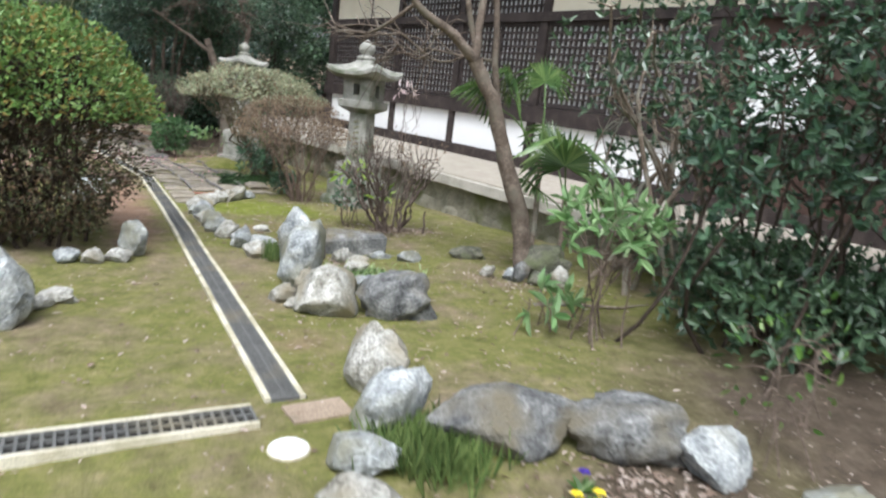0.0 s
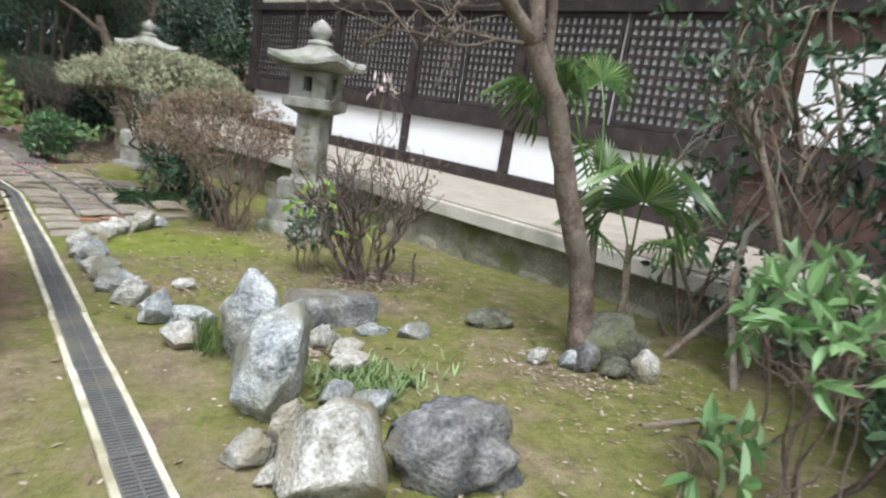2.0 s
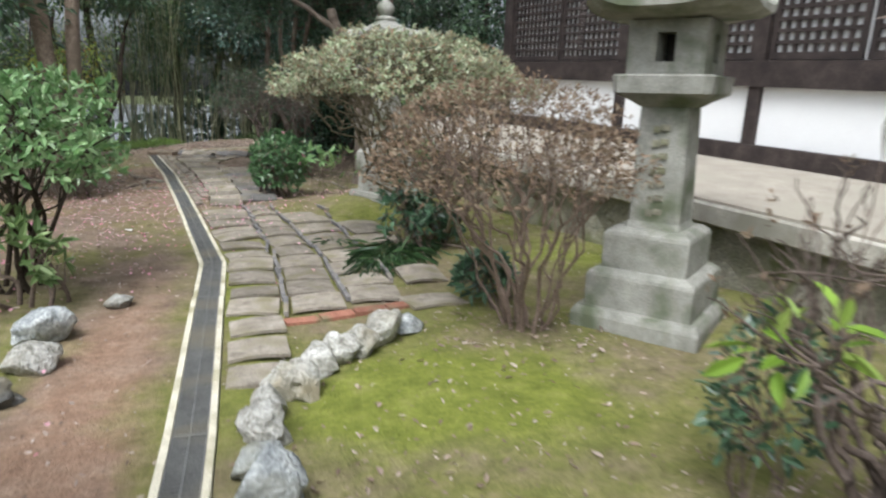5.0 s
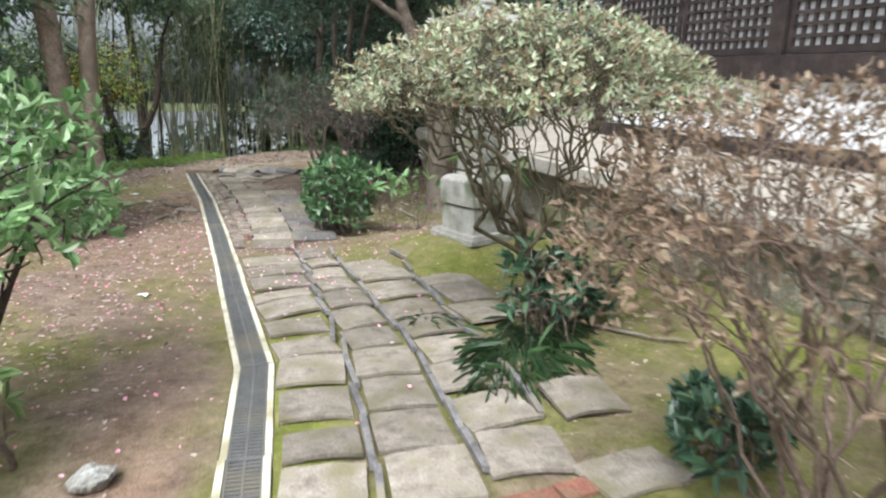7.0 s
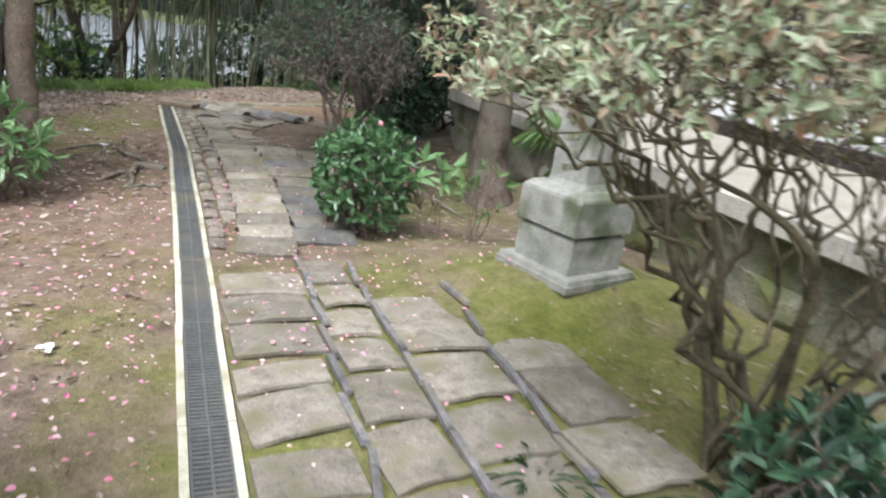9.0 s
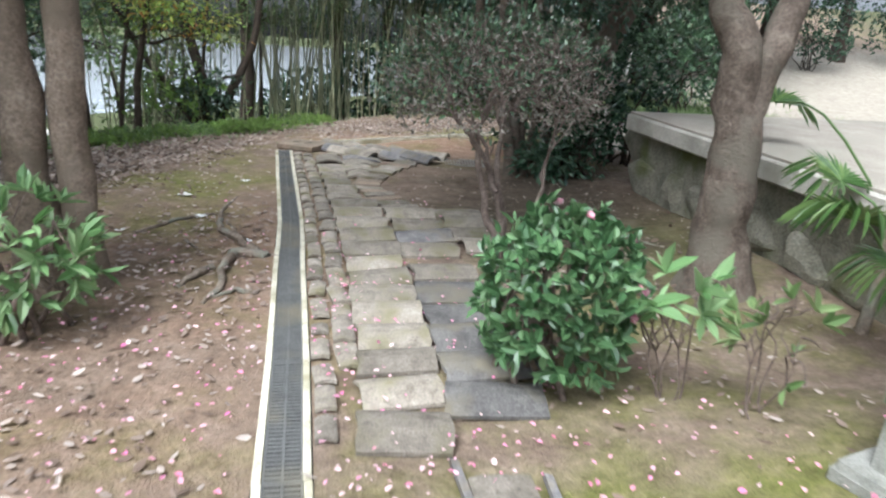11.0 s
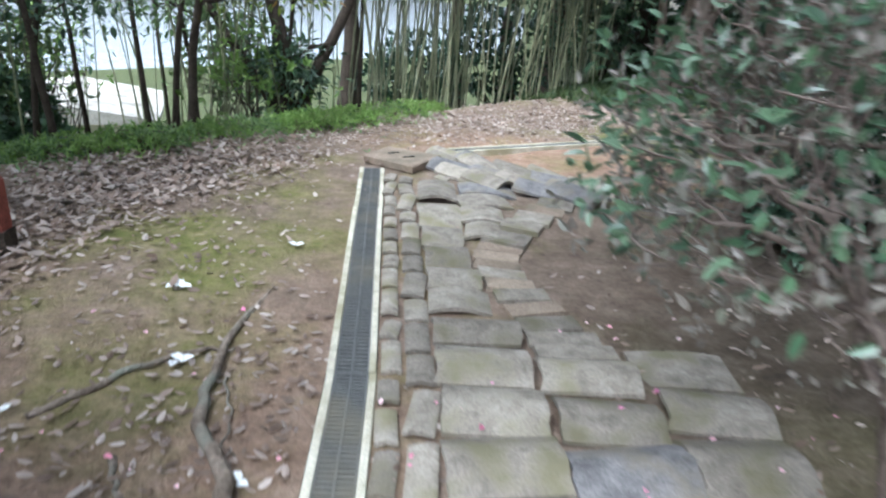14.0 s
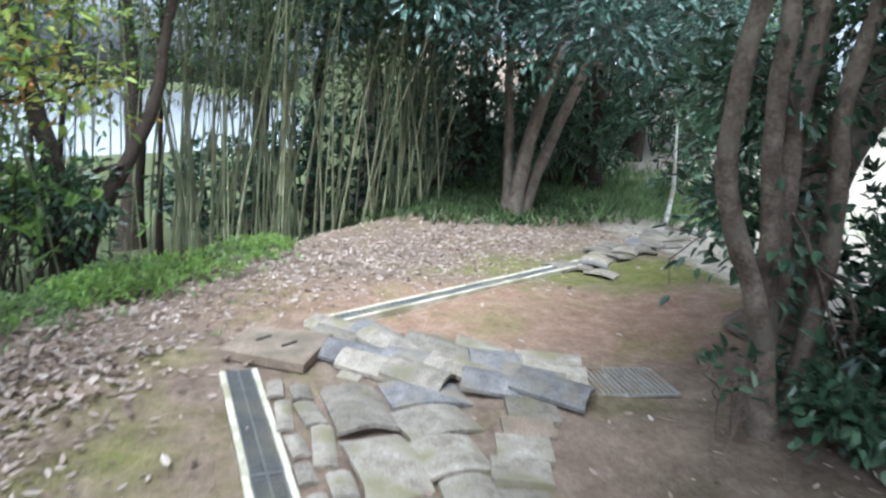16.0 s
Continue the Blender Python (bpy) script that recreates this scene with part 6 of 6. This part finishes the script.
# fallen leaves
lit = np.concatenate([
    in_patch(rng0, 7000, 0.9, 23.7, 1.9, 0.6, 33), in_patch(rng0, 3000, -2.0, 20.7, 0.5, 1.6, -20), in_patch(rng0, 800, -1.9, 18.0, 0.6, 1.4),
    in_patch(rng0, 700, -0.6, 15.6, 0.6, 1.6), in_patch(rng0, 700, -0.35, 16.7, 0.5, 0.8), in_patch(rng0, 160, -0.9, 18.4, 0.5, 1.0), in_patch(rng0, 700, 3.0, 18.0, 1.0, 1.8), in_patch(rng0, 500, 2.2, 15.8, 0.7, 1.0)])
pile = np.concatenate([in_patch(rng0, 2600, -2.45, 18.9, 0.45, 1.1, -12), in_patch(rng0, 900, -1.9, 20.2, 0.4, 0.6, -30)])
lit = np.concatenate([lit, in_patch(rng0, 1800, 2.6, 25.0, 1.2, 0.6, 30), in_patch(rng0, 900, 6.5, 25.5, 1.6, 1.8)])
scatter_stuff("leaf_pile", pile, L_LITTER, "thick drift of brown fallen leaves below the ferns", "fallen leaves", 0.07, 0.45, 0.35, 44, 0.02)
scatter_stuff("leaf_litter", keep_off(lit), L_LITTER, "dry brown fallen leaves on the soil", "fallen leaves", 0.052, 0.45, 0.16, 4, 0.010)
lit2 = np.concatenate([in_patch(rng0, 800, -0.5, 12.8, 0.6, 1.3), in_patch(rng0, 900, 3.36, 7.2, 0.34, 0.24), in_patch(rng0, 500, 2.6, 6.2, 1.3, 1.4), in_patch(rng0, 260, 2.0, 3.4, 0.9, 0.7), in_patch(rng0, 160, 3.7, 4.6, 0.5, 0.4), in_patch(rng0, 200, 2.0, 8.0, 0.7, 0.8), in_patch(rng0, 260, 2.9, 9.4, 0.4, 0.3), in_patch(rng0, 120, 0.4, 5.2, 0.6, 1.6), in_patch(rng0, 520, 2.1, 1.65, 0.32, 0.22), in_patch(rng0, 160, 2.25, 5.75, 0.12, 0.1), in_patch(rng0, 260, 1.9, 7.3, 0.3, 0.3), in_patch(rng0, 260, 3.6, 4.9, 0.3, 0.25), in_patch(rng0, 120, 4.2, 3.0, 0.7, 0.7), in_patch(rng0, 300, 2.9, 12.0, 0.5, 0.6)])
scatter_stuff("moss_leaves", keep_off(lit2), L_LITTER, "scattered fallen leaves on the moss", "fallen leaves", 0.042, 0.4, 0.1, 5, 0.008)
deb = np.stack([rng0.uniform(-2.5, 5.0, 5200), rng0.uniform(1.2, 13.5, 5200)], 1)
scatter_stuff("debris", keep_off(deb), L_LITTER, "tiny bits of dead leaf and bark over the moss", "debris", 0.025, 0.5, 0.2, 15, 0.006)
twg = np.stack([rng0.uniform(-2.0, 4.6, 260), rng0.uniform(1.5, 22.0, 260)], 1)
scatter_stuff("fallen_twigs", keep_off(twg), L_LITTER, "thin dry twigs lying on the ground", "twigs", 0.11, 0.06, 0.05, 16, 0.008)
pet = np.concatenate([in_patch(rng0, 800, -0.35, 13.4, 0.75, 1.4), in_patch(rng0, 340, 1.1, 13.6, 0.55, 1.0), in_patch(rng0, 260, 0.8, 15.6, 0.4, 0.9), in_patch(rng0, 160, 1.0, 16.0, 0.3, 0.6), in_patch(rng0, 90, 2.0, 14.2, 0.5, 0.3), in_patch(rng0, 60, -0.3, 16.4, 0.5, 0.8), in_patch(rng0, 40, 1.4, 17.2, 0.5, 0.7)])
scatter_stuff("fallen_petals", keep_off(pet), L_PETAL, "pink and white camellia petals fallen on path and soil", "petals", 0.026, 0.7, 0.12, 6, 0.030)
for i, (x, y, s) in enumerate([(-1.0, 18.17, 0.10), (-0.68, 17.55, 0.09), (0.12, 13.0, 0.08), (-0.15, 16.9, 0.07), (-0.62, 18.9, 0.08), (-1.15, 17.1, 0.06)]):
    ob = Shape().leaves([(0, 0, 0.0), (0.01, 0, 0.004), (-0.01, 0.01, 0.003)], [(1, 0.1, 0.2), (-0.6, 0.8, 0.25), (-0.6, -0.8, 0.2)], [(0, 0, 1)] * 3, [s * 0.7] * 3, [s * 0.6] * 3, 0.2).link("fallen_flower", M_WHITE)
    ob.matrix_world = pose(x, y, gz(x, y) + 0.012, 0, 0, 40 * i)
    tagged(ob, "fallen white camellia flower on the soil", "flower", "fallen flowers")
# grass and flowers in the bed
scatter_stuff("bed_grass", in_patch(rng0, 420, 1.36, 2.30, 0.13, 0.13), L_GRASS, "bright green grass among the bed rocks", "grass", 0.15, 0.05, 2.0, 7, 0.0, 3)
scatter_stuff("rock_grass", in_patch(rng0, 260, 2.2, 5.2, 0.22, 0.16), L_FERN, "green fern fronds behind the tall rocks", "ferns", 0.085, 0.14, 0.7, 8, 0.0, 3)
scatter_stuff("rock_grass", in_patch(rng0, 120, 1.58, 5.98, 0.06, 0.10), L_GRASS, "yellowish grass beside the tall rock", "grass", 0.13, 0.06, 1.8, 9, 0.0, 3)
for x, y in ((1.72, 1.72), (1.82, 1.70), (1.78, 1.64), (1.86, 1.84)):
    fl = holder("pansy", (x, y, gz(x, y)), 0, "small pansy flower in the rock-edged bed", "flower", "pansies")
    rg2 = np.random.default_rng(int(x * 1000))
    k = 14
    a = rg2.uniform(0, 6.28, k)
    Shape().leaves(np.zeros((k, 3)), np.stack([np.cos(a), np.sin(a), np.full(k, 0.7)], 1), np.tile((0, 0, 1.0), (k, 1)), np.full(k, 0.09), np.full(k, 0.035)).link("leaf_rosette", L_GREEN, fl)
    a = np.linspace(0, 6.28, 6)[:5]
    Shape().leaves(np.tile((0, 0, 0.10), (5, 1)), np.stack([np.cos(a), np.sin(a), np.full(5, 0.25)], 1), np.tile((0, 0, 1.0), (5, 1)), np.full(5, 0.032), np.full(5, 0.03)).link("petals", M_VIOLET if y > 1.8 else M_YELLOW, fl)
# pink flowers on the low camellia
rgp = np.random.default_rng(12)
pc = bpy.data.objects["pink_camellia"]
for i in range(6):
    d = unit(rgp.normal(size=3) + np.array((0, -0.4, 0.6)))
    c = np.array((-0.02, -0.03, 0.46)) + d * np.array((0.38, 0.36, 0.42))
    k = 9
    w = unit(rgp.normal(0, 0.7, (k, 3)) + d)
    Shape().leaves(np.tile(c, (k, 1)), w, np.tile(d, (k, 1)), np.full(k, 0.035), np.full(k, 0.032)).link("flower", L_PETAL, pc)
# roots across the soil
rr = np.random.default_rng(9)
for pts, r in [([(0.06, 16.58, 0.0), (-0.10, 16.72, 0.03), (-0.24, 16.95, 0.035), (-0.42, 17.15, 0.03), (-0.47, 17.4, 0.03), (-0.56, 17.72, 0.02), (-0.55, 18.28, -0.01)], 0.036),
               ([(0.05, 16.62, 0.0), (-0.16, 16.62, 0.035), (-0.17, 16.3, 0.035), (-0.10, 16.0, 0.02), (-0.14, 15.72, -0.01)], 0.04),
               ([(-1.05, 17.1, 0.0), (-0.86, 17.4, 0.015), (-0.68, 17.62, 0.02), (-0.5, 17.75, 0.0)], 0.018), ([(0.12, 15.93, 0.0), (0.0, 15.93, 0.02), (-0.12, 15.82, 0.0)], 0.02),
               ([(-0.26, 16.34, 0.0), (-0.30, 16.18, 0.03), (-0.36, 15.95, 0.0)], 0.034), ([(-0.62, 16.95, 0.0), (-0.48, 16.74, 0.01)], 0.016), ([(-0.45, 17.5, 0.01), (-0.3, 17.18, 0.012), (-0.16, 16.86, 0.01)], 0.007),
               ([(3.35, 4.2, 0.0), (3.7, 4.1, 0.02), (4.1, 3.95, 0.02), (4.5, 4.0, 0.0)], 0.02), ([(2.35, 16.6, 0.0), (2.6, 16.1, 0.02), (2.75, 15.6, 0.0)], 0.025), ([(3.0, 11.7, 0.02), (3.35, 11.35, 0.03), (3.7, 11.3, 0.01)], 0.014), ([(2.55, 17.8, 0), (2.9, 17.4, 0.02), (3.1, 17.1, 0.0)], 0.016)]:
    p = np.array(pts, float)
    p[:, 2] += ground_z(p[:, 0], p[:, 1])
    k = len(p)
    t = np.linspace(0, k - 1, 4 * k)
    f = np.stack([np.interp(t, np.arange(k), p[:, j]) for j in range(3)], 1)
    f[1:-1] = (f[:-2] + 2 * f[1:-1] + f[2:]) / 4
    f[1:-1, :2] += rr.normal(0, 0.01, f[1:-1, :2].shape)
    ob = Shape().tube(f, r * (1 - 0.6 * np.linspace(0, 1, len(f))), 7).link("surface_root", M_BARK, None, True)
    tagged(ob, "gnarled root lying across bare soil", "root", "surface roots")
fb = Shape().tube([(0, 0, 0.05), (0.6, -0.5, 0.5), (1.2, -0.9, 0.9), (1.7, -1.2, 1.5)], [0.04, 0.035, 0.03, 0.015], 6).link("fallen_branch", M_PALE, None, True)
fb.matrix_world = pose(5.1, 25.6, gz(5.1, 25.6), 0, 0, 95)
tagged(fb, "bleached fallen branch leaning on the rise", "branch")

# house below the bank
hs = holder("house", (-12.6, 33.4, -4.7), 25, "low house with a pale grey roof below the bank", "house")
Shape().box(-2.4, -2, -1, 2.4, 2, 2.1).link("wall", M_CREAM, hs)
Shape().prism([[(-2.8, y, 2.0), (2.8, y, 2.0), (2.8, y, 2.12), (0, y, 2.6), (-2.8, y, 2.12)] for y in (-2.4, 2.4)]).link("roof", M_CEMENT, hs)
for k in (-1.2, 0.9):
    w = Shape().box(k - 0.5, -2.04, 0.6, k + 0.5, -1.99, 1.6).link("window", M_HOLLOW, hs)
    Shape().box(k - 0.56, -2.06, 0.52, k + 0.56, -2.045, 0.6).link("sill", M_WHITE, w)

# ---- tile path ----
def tile_mesh(name, mat, arch, seed, n=6, th=0.02, along=False):
    """A unit tile, arched across its width, with broken-looking corners."""
    rng = random.Random(seed)
    xs = [-0.5 + i / n for i in range(n + 1)]
    skew = [rng.uniform(-0.03, 0.03) for _ in range(4)]
    top, s = [], Shape()
    v = []
    for j, y in enumerate((-0.5, 0.5)):
        for i, x in enumerate(xs):
            e = skew[j * 2] * (x + 0.5) + skew[j * 2 + 1] * (0.5 - x)
            v.append((x, y + e + rng.uniform(-0.022, 0.022), arch * (1 - (2 * x) ** 2)))
    m = len(v)
    v += [(x * 1.0, y, z - th) for x, y, z in v]
    k = n + 1
    f = []
    for i in range(n):
        f += [(i, i + 1, k + i + 1, k + i), (m + i, m + k + i, m + k + i + 1, m + i + 1), (i, m + i, m + i + 1, i + 1), (k + i, k + i + 1, m + k + i + 1, m + k + i)]
    f += [(0, k, m + k, m), (n, m + n, m + k + n, k + n)]
    if along:
        v = [(-y, x, z) for x, y, z in v]
    return s.add(v, np.array(f)).mesh(name, mat)


path = holder("tile_path", (0, 0, 0), 0, "path of worn clay roof tiles, slabs and bricks laid in moss", "path", kind="structure")
FLAT = [tile_mesh("tile", M_TILE, 0.012, i) for i in range(5)]
CURVE = [tile_mesh("tile", m, 0.055, 80 + i, 6, 0.02, True) for i, m in enumerate((M_TILE, M_TILE, M_SLATE, M_TILE, M_TILE))]
DARK = [tile_mesh("tile", M_DARKTILE, 0.055, 85 + i, 6, 0.02, True) for i in range(2)]
ARCH = [tile_mesh("tile", m, 0.024, 20 + i) for i, m in enumerate((M_TILE, M_TILE, M_SLATE, M_TILE))]
LONG = [tile_mesh("tile", m, 0.028, 90 + i, 6, 0.022) for i, m in enumerate((M_TILE, M_SLATE, M_TILE))]
HEAP = [tile_mesh("tile", m, 0.055, 95 + i, 8, 0.024) for i, m in enumerate((M_TILE, M_SLATE, M_TILE))]
TANTILE = [tile_mesh("brick", M_TILE, 0.0, 50 + i, 3, 0.035) for i in range(2)]
BRICK = [tile_mesh("brick", m, 0.0, 40 + i, 1, 0.03) for i, m in enumerate((M_BRICK, M_BRICK, M_TANBRICK))]
rt = random.Random(21)


def lay(mesh, name, x, y, w, l, rz, lift=0.016, tx=0.0, ty=0.0):
    placed(name, mesh, path, pose(x, y, gz(x, y) + lift + rt.uniform(-0.005, 0.008), tx + rt.gauss(0, 1.6), ty + rt.gauss(0, 1.6), rz + rt.gauss(0, 3.4)) @ Matrix.Diagonal((w, l, 1, 1)))


def course(edges, breaks, meshes, name="tile", gap=0.014, tilt=-1.2, moss=0.0, rz_add=0.0):
    """Tiles between two side lines (y, left offset, right offset), cut at the given places along the path."""
    ys = [e[0] for e in edges]
    for y0, y1 in zip(breaks[:-1], breaks[1:]):
        yc = (y0 + y1) / 2
        a, b = np.interp(yc, ys, [e[1] for e in edges]), np.interp(yc, ys, [e[2] for e in edges])
        rz = 0 if yc < 11.5 else 9.0
        g = gap + moss * rt.random()
        lay(rt.choice(meshes), name, float(drain_x(yc)) + (a + b) / 2 + rt.uniform(-0.008, 0.008), yc - g * 0.3, (b - a - gap) * rt.uniform(0.95, 1.03), y1 - y0 - g, rz + rz_add, 0.018, tx=tilt)


def steps(y0, y1, ln, vary=0.12):
    ys = [y0]
    while ys[-1] < y1 - ln * 0.5:
        ys.append(ys[-1] + ln * rt.uniform(1 - vary, 1 + vary))
    return ys


EDGE_1 = [(9.0, 0.50), (11.0, 0.50), (12.3, 0.53), (13.5, 0.62), (14.6, 0.66)]
EDGE_2 = [(10.0, 0.92), (12.0, 0.91), (14.2, 0.95)]
EDGE_3 = [(10.0, 1.32), (12.0, 1.33), (13.6, 1.46)]
at = lambda line, y: float(np.interp(y, [k[0] for k in line], [k[1] for k in line]))
course([(y, 0.125, at(EDGE_1, y) - 0.02) for y in (9.0, 11.0, 12.3, 13.5, 14.3)], steps(9.0, 14.1, 0.36), FLAT, moss=0.09)
course([(y, at(EDGE_1, y) + 0.02, at(EDGE_2, y) - 0.02) for y in (10.05, 12.0, 13.5, 14.3)], steps(10.05, 14.2, 0.37), FLAT, moss=0.06)
course([(y, at(EDGE_2, y) + 0.02, at(EDGE_3, y) - 0.02) for y in (10.15, 12.0, 13.6)], steps(10.15, 13.6, 0.40), FLAT, moss=0.05)
course([(11.9, 1.36, 1.82), (13.2, 1.47, 1.92)], steps(11.9, 13.2, 0.44), FLAT, moss=0.05)
# narrow strips beside the drain
course([(14.4, 0.115, 0.225), (20.7, 0.115, 0.215)], steps(14.4, 20.7, 0.27, 0.3), FLAT, moss=0.07)
course([(15.0, 0.235, 0.36), (18.4, 0.235, 0.37), (20.6, 0.225, 0.35)], steps(15.0, 20.6, 0.29, 0.3), FLAT, moss=0.03)
# the two wide runs of curved tiles
course([(14.3, 0.24, 0.66), (15.0, 0.34, 0.72), (16.4, 0.37, 0.80), (18.2, 0.37, 0.80)], steps(14.35, 18.1, 0.285), CURVE, gap=0.006, tilt=-1.5)
course([(18.1, 0.36, 0.72), (19.2, 0.36, 0.64), (20.7, 0.38, 0.72)], [18.22, 18.50, 18.78, 19.12, 19.52, 20.02, 20.55], CURVE + LONG, gap=0.014, tilt=-1.5)
course([(14.5, 0.68, 1.12), (15.6, 0.76, 1.22), (16.8, 0.82, 1.27), (18.0, 0.82, 1.26)], steps(14.6, 16.7, 0.32), DARK + DARK + CURVE[:1], gap=0.006, tilt=-1.5)
course([(16.6, 0.82, 1.27), (18.0, 0.82, 1.26)], steps(16.75, 17.9, 0.31), CURVE, gap=0.006, tilt=-1.5)
course([(16.8, 1.29, 1.70), (18.1, 1.29, 1.76)], [16.85, 17.15, 17.48, 17.80, 18.12], CURVE + FLAT, gap=0.012, tilt=-1.0)
course([(19.3, 0.68, 0.90), (19.9, 0.68, 1.04), (20.8, 0.75, 1.34)], [19.34, 19.62, 19.95, 20.28, 20.62], LONG, gap=0.02, tilt=-1.0)
# raised edges of tiles between the wide columns
edge_t = tile_mesh("edge_tile", M_SLATE, 0.0, 60, 1, 0.03)
for side, y0, y1 in ((EDGE_1, 10.0, 14.2), (EDGE_2, 10.2, 14.0), (EDGE_3, 10.6, 13.5)):
    y = y0
    while y < y1:
        l = rt.uniform(0.28, 0.42)
        yc = y + l / 2
        lay(edge_t, "edge_tile", float(drain_x(yc)) + at(side, yc), yc, 0.03, l - 0.02, 0 if y < 11.5 else 7.0, 0.045)
        y += l
# red brick edging
for i in range(4):
    lay(BRICK[i % 2], "brick", 1.56 + i * 0.225, 9.93 + i * 0.035, 0.215, 0.10, 9, 0.022)
lay(FLAT[1], "tile", 2.47, 10.08, 0.42, 0.26, 12)
lay(ARCH[1], "tile", 2.55, 10.72, 0.34, 0.30, 8, 0.03, 8)
# bricks curving along the outer edge
CURB = [(1.05, 17.93, 0.40), (0.90, 18.25, 0.31), (0.73, 18.58, 0.28), (0.63, 18.88, 0.28), (0.61, 19.14, 0.29), (0.67, 19.38, 0.30), (0.77, 19.62, 0.28), (0.88, 19.88, 0.27), (1.01, 20.15, 0.28), (1.20, 20.5, 0.29), (1.37, 20.87, 0.29)]
seg = np.concatenate([[0], np.cumsum([math.hypot(b[0] - a[0], b[1] - a[1]) for a, b in zip(CURB[:-1], CURB[1:])])])
d = 0.05
while d < seg[-1]:
    x, y, w = (float(np.interp(d, seg, [k[j] for k in CURB])) for j in range(3))
    x2, y2 = (float(np.interp(d + 0.1, seg, [k[j] for k in CURB])) for j in range(2))
    l = rt.uniform(0.12, 0.16) if d < 1.5 else rt.uniform(0.19, 0.26)
    rz = math.degrees(math.atan2(-(x2 - x), y2 - y)) if d < seg[-1] - 0.1 else -25
    lay(rt.choice((BRICK[2], TANTILE[0], TANTILE[1])), "brick", x, y, w, l - 0.012, rz * 0.55, 0.022)
    d += l
# loose heap of curved roof tiles at the end
for r in range(4):
    for c in range(5 if r < 2 else 4):
        x = 0.02 + 0.33 * c + 0.06 * r + rt.uniform(-0.05, 0.05)
        y = 21.5 - 0.15 * c - 0.23 * r + rt.uniform(-0.04, 0.04)
        lay(rt.choice(HEAP), "tile", x, y, rt.uniform(0.25, 0.31), rt.uniform(0.36, 0.44), rt.gauss(-116, 10), 0.022 + 0.008 * r, rt.gauss(-5, 3), rt.gauss(0, 4))
for i in range(10):
    lay(rt.choice(FLAT), "tile", rt.uniform(-0.1, 1.3), rt.uniform(20.6, 21.3), rt.uniform(0.12, 0.2), rt.uniform(0.12, 0.2), rt.uniform(0, 180), 0.016)
for i in range(26):
    x = 2.6 + 0.11 * i + rt.uniform(-0.1, 0.1)
    y = 23.2 + 0.085 * i + rt.uniform(-0.25, 0.25)
    lay(rt.choice(ARCH), "tile", x, y, rt.uniform(0.25, 0.35), rt.uniform(0.25, 0.32), rt.gauss(-40, 20), 0.03, rt.gauss(0, 4), rt.gauss(0, 4))
